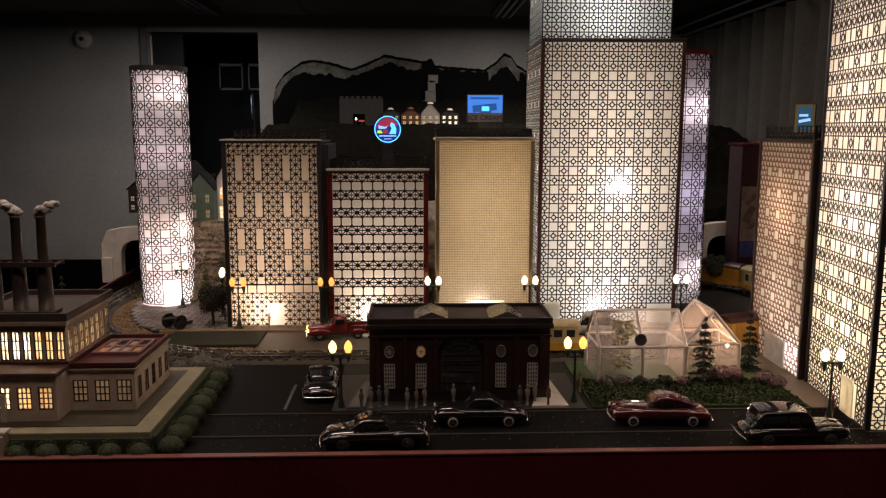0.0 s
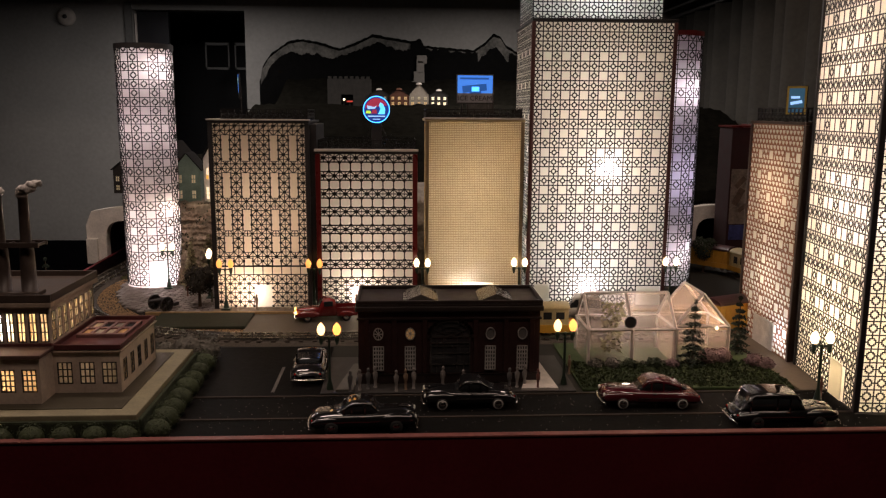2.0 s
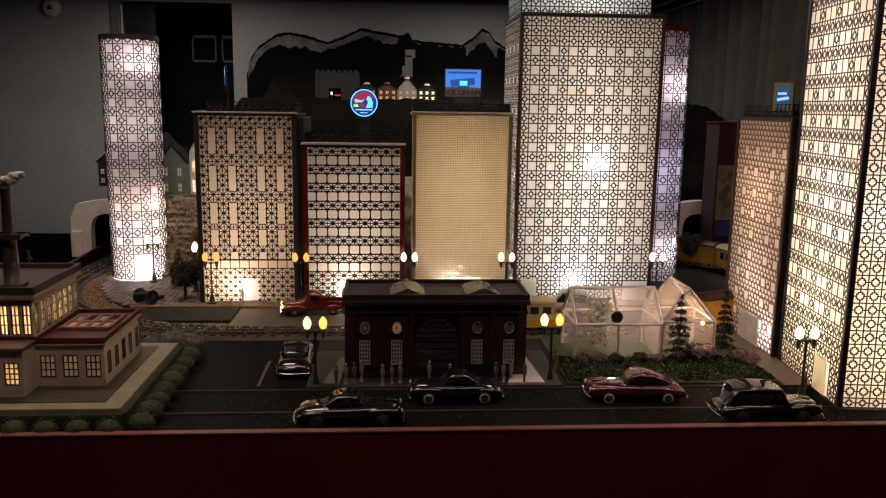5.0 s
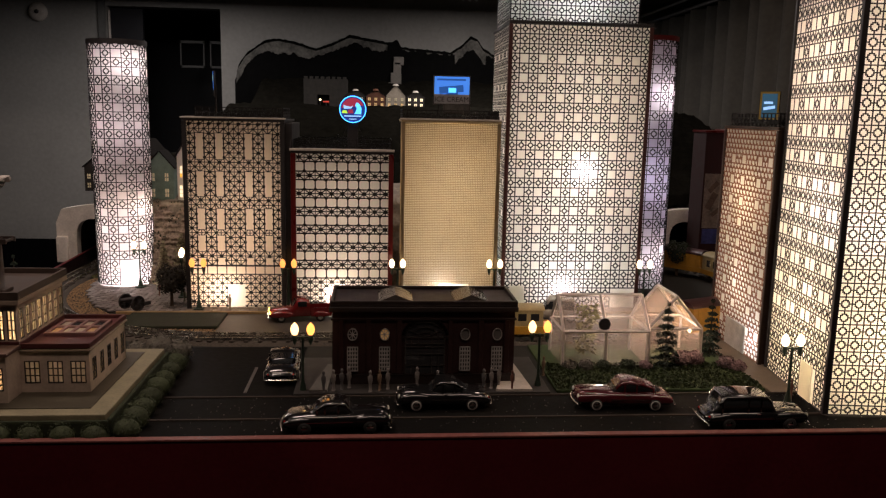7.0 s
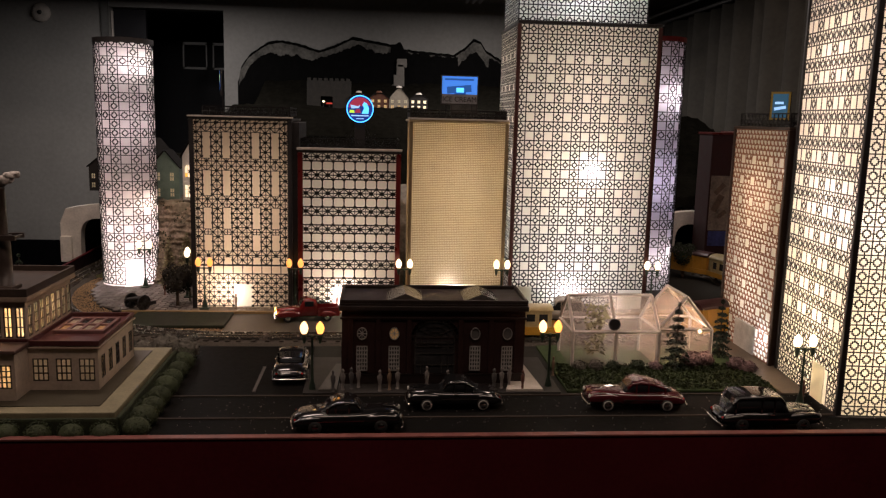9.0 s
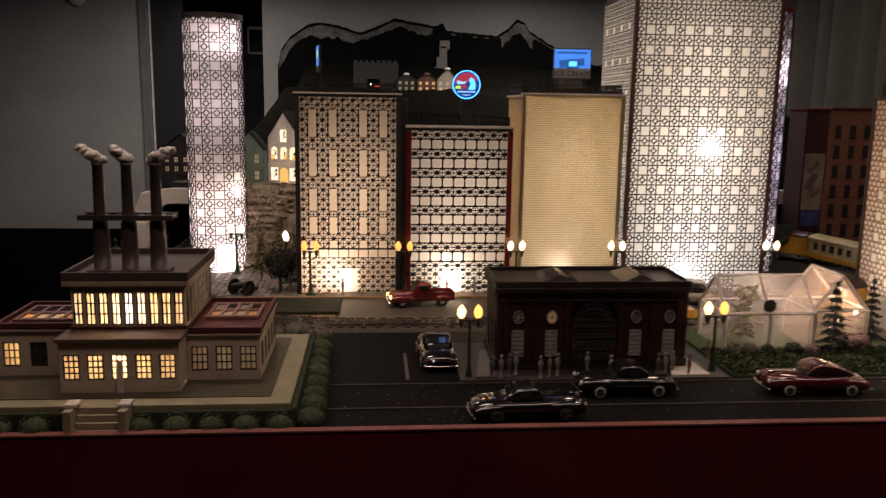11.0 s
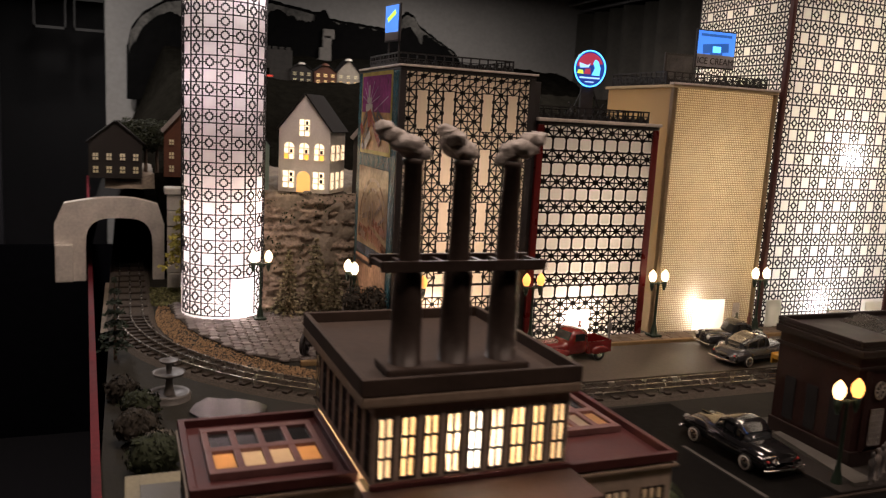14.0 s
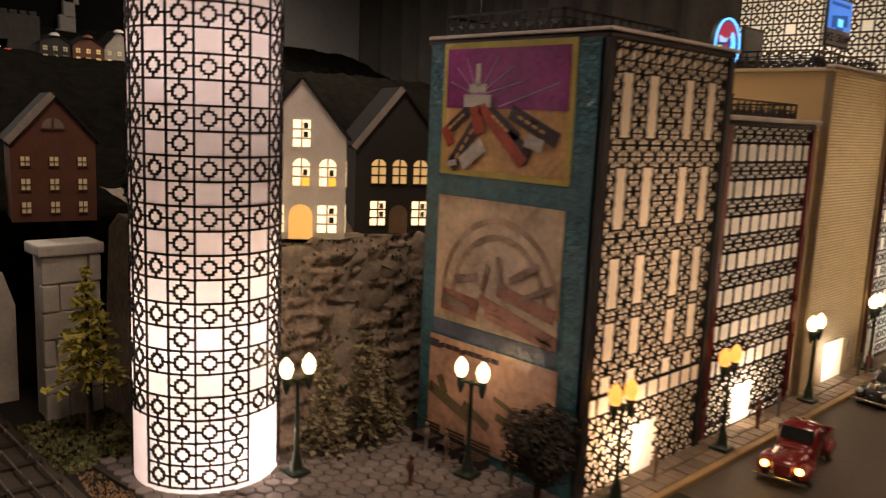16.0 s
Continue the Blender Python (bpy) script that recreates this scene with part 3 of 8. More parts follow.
def portal(at, label, w=0.196, h=0.125, turn=0.0, right=1.0):
    p = thing("tunnel_portal", at, label, "tunnel portal", turn=turn)
    bm = B()
    ow, oh = 0.0520, 0.050
    pts = [(-ow, 0), (-ow, oh)] + [(-ow * math.copysign(abs(math.cos(a)) ** 0.62, math.cos(a)), oh + 0.055 * math.sin(a) ** 0.62) for a in [math.pi * k / 14 for k in range(1, 14)]] + [(ow, oh), (ow, 0)]
    outer = [(-w / 2, 0), (-w / 2, h - 0.03)] + [(-w / 2 + w * k / 14, h + 0.014 * math.sin(math.pi * k / 14) - (0.012 if k in (0, 14) else 0)) for k in range(1, 14)] + [(w / 2, h - 0.03), (w / 2, 0)]
    f = [[bm.verts.new((x * (right if line is outer and x > 0 else 1.0), yy, z)) for x, z in line] for yy in (0.0, 0.028) for line in (pts, outer)]
    n = len(pts)
    for k in range(n - 1):
        bm.faces.new((f[0][k], f[0][k + 1], f[1][k + 1], f[1][k]))
        bm.faces.new((f[2][k + 1], f[2][k], f[3][k], f[3][k + 1]))
        bm.faces.new((f[1][k], f[1][k + 1], f[3][k + 1], f[3][k]))
        bm.faces.new((f[0][k + 1], f[0][k], f[2][k], f[2][k + 1]))
    part("face_wall", bm, STONE, p)
    bm = B()
    vsr = [[bm.verts.new((x * 1.05, yy, z * 1.03)) for x, z in pts] for yy in (0.02, 0.9)]
    for k in range(n - 1):
        bm.faces.new((vsr[0][k], vsr[0][k + 1], vsr[1][k + 1], vsr[1][k]))
    bm.faces.new(vsr[1])
    part("tunnel_lining", bm, TUNNEL, p, "dark tunnel inside")
    for sx in (-1, 1) if right == 1.0 else (-1,):
        part("pilaster", box(B(), sx * (w / 2 - 0.014) - 0.013, sx * (w / 2 - 0.014) + 0.013, -0.010, 0.012, 0, 0.062, 0.002), STONE, p)
    return p


portal((TUNNEL_X, 1.998, 0), "pale grey stone tunnel portal with an arched mouth", right=0.72)
portal((CX1 + R + 0.02, 2.05, 0), "weathered stone tunnel portal at the curve's far end")

# mountain cutout: black foliage shapes with grey rock and a dark outline
ROCKGREY = surf("painted_grey_cliff", (0.085, 0.082, 0.073), 0.9, scale=14, vary=0.9, bump=0.3)
BLACKTREE = surf("black_painted_foliage", (0.005, 0.005, 0.005), 0.98, scale=40, spec=0.0)
mt = thing("mountain_backdrop", (0, 3.45, 0.016), "dark cut-out mountain range with a black outline on the wall", "backdrop", kind="structure")
mt.matrix_basis = pose(0.028, 3.83, 0.032) @ Matrix.Scale(1.112, 4)
RIDGE = [(-0.625, 0.42), (-0.615, 0.478), (-0.58, 0.53), (-0.502, 0.585), (-0.45, 0.592), (-0.388, 0.583), (-0.297, 0.556), (-0.24, 0.575), (-0.157, 0.614), (-0.08, 0.602), (0.005, 0.588), (0.04, 0.60), (0.055, 0.572), (0.075, 0.570), (0.16, 0.562), (0.263, 0.556), (0.31, 0.585), (0.345, 0.622), (0.375, 0.612), (0.40, 0.575), (0.47, 0.535), (0.55, 0.49), (0.60, 0.42)]


def ridge_z(x):
    for (a, za), (b, zb) in zip(RIDGE, RIDGE[1:]):
        if a <= x <= b:
            return za + (zb - za) * (x - a) / (b - a)
    return 0.42


def cutout(name, y, x0, x1, top, material, label, bottom=0.25, n=240):
    bm = B()
    rows = []
    for k in range(n + 1):
        x = x0 + (x1 - x0) * k / n
        rows.append([bm.verts.new((x, yy, z)) for yy in (y, y + 0.008) for z in (bottom, top(x))])
    for a, b in zip(rows, rows[1:]):
        for i, j in ((0, 1), (1, 3), (3, 2)):
            bm.faces.new((a[i], a[j], b[j], b[i]))
    return part(name, bm, material, mt, label)


nz = lambda x, f, s=0.0: noise.noise(Vector((x * f, s, 0.3)))
cutout("outline", 0.02, -0.628, 0.605, lambda x: ridge_z(x) + 0.006 + 0.004 * nz(x, 70), BLACKTREE, "black outline edge")
cutout("cliff", 0.01, -0.62, 0.60, lambda x: ridge_z(x) - 0.006 + 0.003 * nz(x, 60, 2), ROCKGREY, "painted grey cliff")
def band_top(x):
    drop = 0.042 if x < -0.30 else 0.034 if x < 0.0 else 0.004 if x < 0.28 else 0.05 if x < 0.41 else 0.012
    edge = 0.020 * nz(x, 14, 5) + 0.012 * nz(x, 45, 7) + 0.006 * nz(x, 140, 3)
    return min(ridge_z(x) - 0.003, ridge_z(x) - drop + edge)


cutout("tree_band", 0.0, -0.622, 0.602, band_top, BLACKTREE, "black painted tree band", n=420)
bm = B()
for x, z0, z1, w in ((0.035, 0.42, 0.47, 0.022), (0.04, 0.46, 0.515, 0.016), (0.046, 0.50, 0.535, 0.021), (0.03, 0.38, 0.43, 0.026)):
    box(bm, x - w, x + w, -0.02, -0.004, z0, z1, 0.004)
part("painted_crag", bm, surf("pale_crag", (0.15, 0.14, 0.125), 0.9, scale=25), mt, "pale painted crag")


# ---------- lit lattice buildings ----------
def railing(parent, x0, x1, y0, y1, z, h=0.020, sides="fblr"):
    """Black cut railing round a flat roof, a panel a side."""
    def panel(place, length):
        segs = [(0, 0, length, 0, 0.0016), (0, h, length, h, 0.0018), (0, h * 0.68, length, h * 0.68, 0.001)]
        n = max(2, round(length / 0.0125))
        a = length / n
        for k in range(n):
            segs += [(k * a, 0, k * a, h, 0.0016), (k * a, 0, k * a + a, h * 0.68, 0.0010), (k * a, h * 0.68, k * a + a, 0, 0.0010), (k * a + a / 2 - a * 0.2, h * 0.34, k * a + a / 2 + a * 0.2, h * 0.34, a * 0.3)]
        segs.append((length, 0, length, h, 0.0016))
        lattice("railing", segs, 0.0015, place, LATTICE, parent)
    if "f" in sides:
        panel(face((x0, y0, z), (1, 0, 0), (0, -1, 0)), x1 - x0)
    if "b" in sides:
        panel(face((x0, y1, z), (1, 0, 0), (0, 1, 0)), x1 - x0)
    if "l" in sides:
        panel(face((x0, y0, z), (0, 1, 0), (-1, 0, 0)), y1 - y0)
    if "r" in sides:
        panel(face((x1, y0, z), (0, 1, 0), (1, 0, 0)), y1 - y0)


def shell(b, w, d, h, wall, frame, post=0.005, open_left=False, roof=None, lip=0.004):
    """Back, sides, roof and corner posts of a hollow card building, open to the front; local x from 0 to w, y from 0 to d."""
    t = 0.0025
    part("back_wall", box(B(), t, w - t, d - t, d, 0, h), wall, b)
    part("side_wall", box(B(), w - t, w, 0.004, d, 0, h), wall, b)
    if not open_left:
        part("side_wall", box(B(), 0, t, 0.004, d, 0, h), wall, b)
    part("roof", box(B(), -lip, w + lip, -lip, d + lip, h, h + 0.004, 0.0008), roof or wall, b)
    for x in (0, w):
        part("corner_post", box(B(), x - post / 2, x + post / 2, -0.0035, 0.004, 0, h - 0.0004, 0.0006), frame, b)


def star_tower():
    X0, X1, Y, D, H = -0.3675, -0.1925, 1.5115, 0.178, 0.351
    w = X1 - X0
    b = thing("apartment_tower", (X0, Y, 0.004), "backlit model tower with black star lattice and postered teal side", "model building")
    h = H - 0.004
    shell(b, w, D, h, GREY_WALL, DARK_FRAME, 0.008, roof=DARK_FRAME)
    fr = face((0, 0, 0), (1, 0, 0), (0, -1, 0))
    cols = 10
    papered("window_paper", fr, w, h, [(0.4 * w, 0.6 * w, 0.0455)], PAPER_WARM, b, "backlit warm paper behind the lattice")
    a, c, top = w / cols, 0.0173, h + 0.0030
    wins = (1, 3, 6, 8)
    segs = []
    for r in range(21):
        v = top - (r + 1) * c
        for k in range(cols):
            segs += [(u0, v0, u1, min(v1, h), ww) for u0, v0, u1, v1, ww in star_cell(k * a, v, a, c, 0.0016, 0.29, 0.22) if v0 < h and v1 > -0.001 and v0 > -0.009]
    # tall windows, a row of squares below them, a lit band and the doorway
    panes = [(k * a + 0.001, (k + 1) * a - 0.001, v0 - 0.004, v1 - 0.004) for k in wins for v0, v1 in ((0.281, 0.329), (0.213, 0.260), (0.152, 0.192), (0.111, 0.142), (0.0855, 0.100))]
    segs = cut(segs, panes + [(-0.001, w + 0.001, 0.0645, 0.0800), (0.40 * w, 0.60 * w, -0.02, 0.0455), (-0.1, w + 0.1, -0.1, 0.0)])
    for u0, u1, v0, v1 in panes:
        segs += [(u0, v0, u0, v1, 0.0012), (u1, v0, u1, v1, 0.0012), (u0, v0, u1, v0, 0.0011), (u0, v1, u1, v1, 0.0011)]
    segs += [(k * a, 0.0645, k * a, 0.080, 0.0016) for k in range(cols + 1)]
    for v in (0.0, 0.0645, 0.0800, h):
        segs.append((0, v, w, v, 0.0018))
    lattice("star_lattice", segs, 0.0008, fr, LATTICE, b, "black laser-cut star lattice")
    part("cornice", box(B(), -0.006, w + 0.006, -0.006, 0.004, h + 0.004, h + 0.0068, 0.0006), LEDGE, b)
    part("cornice", box(B(), -0.006, 0.0, 0.0042, D + 0.002, h + 0.004, h + 0.0068, 0.0006), LEDGE, b)
    railing(b, 0.01, w - 0.005, 0.05, D - 0.005, h + 0.004)
    # teal side wall with its posters
    lf = face((0, D, 0), (0, -1, 0), (-1, 0, 0))
    part("teal_panel", box(B(), -0.004, -0.0006, 0.0, D, 0.0, h), TEAL, b, "teal varnished side wall")

    def flat(name, u0, u1, v0, v1, d, mat, label="", parent=b):
        return sheet(name, lf, u0, u1, v0, v1, mat, parent, 0.004 + d, label=label)
    Y1 = surf("poster_yellow", (0.58, 0.47, 0.13), 0.17, scale=60, bump=0.8, depth=0.0025)
    PU, OR = surf("poster_purple", (0.30, 0.055, 0.22), 0.17, scale=25, vary=0.6, bump=0.8, depth=0.0025), surf("poster_orange", (0.64, 0.38, 0.17), 0.17, scale=35, vary=0.4, bump=0.8, depth=0.0025)
    RD, WH, DK = surf("poster_red", (0.40, 0.09, 0.06), 0.17, scale=60, vary=0.4, bump=0.8, depth=0.0025), surf("poster_white", (0.60, 0.56, 0.52), 0.17, scale=60, bump=0.8, depth=0.0025), surf("poster_dark", (0.05, 0.035, 0.04), 0.3, scale=60)
    TAN, BLUE = surf("poster_tan", (0.56, 0.42, 0.28), 0.17, scale=28, vary=0.55, bump=0.8, depth=0.0025), surf("poster_slate", (0.10, 0.12, 0.17), 0.17, scale=30, vary=0.5, bump=0.8, depth=0.0025)
    PINK = surf("poster_salmon", (0.62, 0.38, 0.27), 0.17, scale=26, vary=0.45, bump=0.8, depth=0.0025)
    p = flat("poster", 0.017, 0.155, 0.240, 0.3475, 0.0006, Y1, "yellow-bordered poster of a white domed hall over streamlined trains")
    u0, u1, v0, v1 = 0.022, 0.150, 0.245, 0.3425
    flat("poster_field", u0, u1, v0, v1, 0.0009, OR, parent=p)
    flat("poster_sky", u0, u1, v0 + 0.050, v1, 0.0012, PU, parent=p)
    segs = [(u0 + 0.036, v0 + 0.06, u0 + 0.036 + (0.05 if g < 1.5 else 0.033) * math.cos(g), v0 + 0.06 + 0.033 * math.sin(g), 0.0009) for g in (0.35, 0.75, 1.15, 2.0, 2.4, 2.8)]
    segs.append((u0 + 0.06, v0 + 0.052, u1 - 0.01, v0 + 0.07, 0.0012))
    lattice("poster_ray", segs, 0.0003, lambda u, v, d: lf(u, v, d + 0.0053), surf("poster_ray", (0.42, 0.28, 0.45), 0.3), p)
    segs = [(u0 + 0.026, v0 + 0.056, u0 + 0.046, v0 + 0.056, 0.010), (u0 + 0.030, v0 + 0.066, u0 + 0.042, v0 + 0.066, 0.007), (u0 + 0.036, v0 + 0.07, u0 + 0.036, v0 + 0.083, 0.005)]
    lattice("poster_dome", segs, 0.0003, lambda u, v, d: lf(u, v, d + 0.0057), WH, p)
    segs = [(u0 + 0.004, v0 + 0.032, u0 + 0.026, v0 + 0.048, 0.009), (u0 + 0.012, v0 + 0.006, u0 + 0.038, v0 + 0.040, 0.012), (u0 + 0.052, v0 + 0.046, u0 + 0.075, v0 + 0.030, 0.013), (u0 + 0.078, v0 + 0.046, u0 + 0.115, v0 + 0.030, 0.012), (u0 + 0.076, v0 + 0.024, u0 + 0.086, v0 + 0.018, 0.016)]
    for k, sg in enumerate(segs):
        lattice("poster_train", [sg], 0.0003, lambda u, v, d: lf(u, v, d + 0.0056), DK, p)
        if k < 4:
            x0, y0, x1, y1, ww = sg
            lattice("poster_train_window", [(x0 + (x1 - x0) * q, y0 + (y1 - y0) * q, x0 + (x1 - x0) * (q + 0.08), y0 + (y1 - y0) * (q + 0.08), 0.0022) for q in (0.1, 0.3, 0.5, 0.7)], 0.0003, lambda u, v, d: lf(u, v, d + 0.0060), OR, p)
    segs = [(u0 + 0.044, v0 + 0.048, u0 + 0.085, v0 + 0.012, 0.010), (u0 + 0.036, v0 + 0.046, u0 + 0.039, v0 + 0.036, 0.012), (u0 + 0.002, v0 + 0.030, u0 + 0.006, v0 + 0.024, 0.010)]
    lattice("poster_streak", segs, 0.0003, lambda u, v, d: lf(u, v, d + 0.0059), RD, p)
    segs = [(u0 + 0.026, v0 + 0.008, u0 + 0.040, v0 + 0.018, 0.012), (u0 + 0.094, v0 + 0.026, u0 + 0.102, v0 + 0.024, 0.010), (u0 + 0.008, v0 + 0.004, u0 + 0.013, v0 + 0.005, 0.005)]
    for sg in segs:
        lattice("poster_cloud", [sg], 0.0003, lambda u, v, d: lf(u, v, d + 0.0062), WH, p)
    p = flat("poster", 0.017, 0.153, 0.114, 0.222, 0.0006, TAN, "faded tan and rust mural poster with a round vignette")
    OCHRE = surf("poster_ochre", (0.30, 0.19, 0.11), 0.28, scale=40, vary=0.6, bump=0.8, depth=0.0025)
    for q in (0.048, 0.060):
        vs, fs = [], []
        for k in range(41):
            g = math.pi * k / 40
            vs += [lf(0.090 + e * math.cos(g), 0.138 + e * 1.1 * math.sin(g), 0.0050) for e in (q, q + 0.0045)]
        fs = [(2 * k, 2 * k + 2, 2 * k + 3, 2 * k + 1) for k in range(40)]
        raw("poster_arc", vs, fs, OCHRE, p)
    segs = [(0.03, 0.135, 0.055, 0.133, 0.016), (0.07, 0.140, 0.145, 0.125, 0.008), (0.09, 0.150, 0.14, 0.142, 0.010), (0.075, 0.131, 0.142, 0.121, 0.005)]
    lattice("poster_rust", segs, 0.0003, lambda u, v, d: lf(u + 0.005, 0.114 + (v - 0.119) * 1.16, d + 0.0054), surf("poster_rust", (0.30, 0.12, 0.07), 0.28, scale=50, vary=0.6, bump=0.8, depth=0.0025), p)
    segs = [(0.026, 0.136, 0.052, 0.131, 0.008), (0.040, 0.152, 0.060, 0.156, 0.006), (0.070, 0.150, 0.074, 0.164, 0.005), (0.085, 0.172, 0.090, 0.155, 0.004), (0.10, 0.160, 0.125, 0.172, 0.005), (0.115, 0.150, 0.140, 0.160, 0.004)]
    lattice("poster_figure", segs, 0.0003, lambda u, v, d: lf(u + 0.005, 0.114 + (v - 0.119) * 1.16, d + 0.0058), surf("poster_umber", (0.20, 0.13, 0.09), 0.28, scale=60, vary=0.6, bump=0.8, depth=0.0025), p)
    flat("poster_border", 0.017, 0.153, 0.101, 0.113, 0.0006, BLUE, "slate blue band")
    p = flat("poster", 0.014, 0.156, 0.010, 0.099, 0.0008, PINK, "salmon poster with a dark heading over small animals")
    bars_ = [(0.018 + 0.009 * k, 0.091 - 0.0012 * (k % 3 == 1), 0.022 + 0.009 * k, 0.091, 0.0042 if k else 0.007) for k in range(9)]
    lattice("poster_heading", bars_, 0.0003, lambda u, v, d: lf(u, v, d + 0.0052), DK, p, "dark unreadable heading bars")
    segs = [(0.02, 0.05, 0.06, 0.036, 0.010), (0.03, 0.06, 0.034, 0.052, 0.008), (0.062, 0.044, 0.085, 0.034, 0.008), (0.095, 0.06, 0.13, 0.05, 0.004), (0.10, 0.045, 0.14, 0.035, 0.007)]
    lattice("poster_animal", segs, 0.0003, lambda u, v, d: lf(u, v, d + 0.0054), surf("poster_olive", (0.16, 0.12, 0.05), 0.3, scale=60, vary=0.5, bump=0.8, depth=0.0025), p)
    bulb(X0 + 0.060, Y + 0.024, 0.038, 0.15, SOFT, 0.008)
    bulb(X0 + 0.015, Y + 0.03, 0.055, 0.035, WARM, 0.008)
    bulb(X0 + w / 2, Y + 0.11, 0.20, 0.20, SOFT, 0.02)
    bulb(X0 + w / 2, Y + 0.11, 0.10, 0.15, SOFT, 0.02)


def band_tower():
    X0, X1, Y, D, H = -0.174, 0.006, 1.516, 0.17, 0.2955
    w, h = X1 - X0, H - 0.004
    b = thing("office_block", (X0, Y, 0.004), "backlit model office block with black lattice and dark red frame", "model building")
    shell(b, w, D, h, GREY_WALL, RED_FRAME, 0.009, roof=DARK_FRAME)
    fr = face((0, 0, 0), (1, 0, 0), (0, -1, 0))
    papered("window_paper", fr, w, h, [(0.335 * w, 0.60 * w, 0.041)], PAPER, b, "backlit paper behind the lattice")
    cols = 9
    a, star, band = w / cols, 0.0156, 0.0179
    rows = [x for p_ in range(7) for x in (star, band)] + [star] * 4
    segs, v = [], h
    for r, c in enumerate(rows):
        v = max(v - c, 0.0)
        for k in range(cols):
            u = k * a
            if 0.33 < (u + a / 2) / w < 0.60 and v < 0.038 and r > 13:
                continue
            if r % 2 == 1 and r < 14:
                for (i0, j0, i1, j1) in ((0, 0, 1, 0), (0, 1, 1, 1), (0, 0, 0, 1), (1, 0, 1, 1)):
                    segs.append((u + i0 * a, v + j0 * c, u + i1 * a, v + j1 * c, 0.0024))
                q = 0.17
                for i, j in ((0, 0), (0, 1), (1, 0), (1, 1)):
                    segs.append((u + i * a + (1 - 2 * i) * a * q * 0.1, v + j * c + (1 - 2 * j) * c * q, u + i * a + (1 - 2 * i) * a * q, v + j * c + (1 - 2 * j) * c * q * 0.1, 0.0014))
            else:
                segs += star_cell(u, v, a, c, 0.0018, 0.33, 0.0 if r < 14 else 0.24)
    for v in (0, h):
        segs.append((0, v, w, v, 0.0022))
    lattice("band_lattice", segs, 0.0008, fr, LATTICE, b, "black laser-cut lattice with window bands")
    part("cornice", box(B(), -0.006, w + 0.006, -0.007, 0.004, h + 0.004, h + 0.0085, 0.0008), LEDGE, b, "pale cornice strip")
    railing(b, 0.0, w, 0.02, D - 0.01, h + 0.004)
    bulb(X0 + 0.42 * w, Y + 0.022, 0.030, 0.20, SOFT, 0.008)
    bulb(X0 + w / 2, Y + 0.11, 0.19, 0.145, (1, 0.77, 0.60), 0.02)
    bulb(X0 + w / 2, Y + 0.11, 0.09, 0.135, SOFT, 0.02)
    pier = thing("pier", (-0.186, 1.518, 0.004), "dark grey strip pillar between two model towers", "pillar")
    part("pier_body", box(B(), -0.005, 0.010, 0, 0.15, 0, 0.345, 0.001), DARK_FRAME, pier)


def grid_tower():
    X0, X1, Y, D, H = 0.028, 0.206, 1.512, 0.165, 0.3555
    w, h = X1 - X0, H - 0.004
    b = thing("department_store", (X0, Y, 0.004), "cream backlit model tower with a fine square grid front", "model building")
    shell(b, w, D, h, CREAM, surf("tan_post", (0.22, 0.16, 0.09), 0.5), 0.006, roof=CREAM, open_left=True)
    fr = face((0, 0, 0), (1, 0, 0), (0, -1, 0))
    papered("window_paper", fr, w, h, [(0.40 * w, 0.72 * w, 0.048)], PAPER_CREAM, b, "cream lit card behind the grid")
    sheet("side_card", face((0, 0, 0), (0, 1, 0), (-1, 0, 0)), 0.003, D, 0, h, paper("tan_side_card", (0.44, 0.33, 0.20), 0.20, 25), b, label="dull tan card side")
    n1, n2 = 56, 108
    segs = [(w * k / n1, 0.048 if 0.40 < k / n1 < 0.72 else 0, w * k / n1, h, 0.0009) for k in range(n1 + 1)]
    for k in range(n2 + 1):
        v = h * k / n2
        if v < 0.048:
            segs += [(0, v, 0.40 * w, v, 0.0013), (0.72 * w, v, w, v, 0.0013)]
        else:
            segs.append((0, v, w, v, 0.0013))
    tagged(lattice("fine_grid", segs, 0.0004, fr, CREAM_GRID, b, "fine tan cut grid"), kind="stuff")
    part("sign_plate", box(B(), 0.80 * w, 0.87 * w, -0.0026, -0.0012, 0.02, 0.042, 0.0004), LEDGE, b)
    part("cornice", box(B(), -0.006, w + 0.004, -0.006, 0.004, h + 0.004, h + 0.007, 0.0006), LEDGE, b)
    railing(b, 0.0, w, 0.02, D - 0.01, h + 0.004, 0.018)
    bulb(X0 + 0.40 * w, Y + 0.020, 0.042, 0.15, COOL, 0.008)
    bulb(X0 + w / 2, Y + 0.10, 0.24, 0.34, (1, 0.86, 0.66), 0.02)
    bulb(X0 + w / 2, Y + 0.10, 0.11, 0.28, (1, 0.86, 0.66), 0.02)


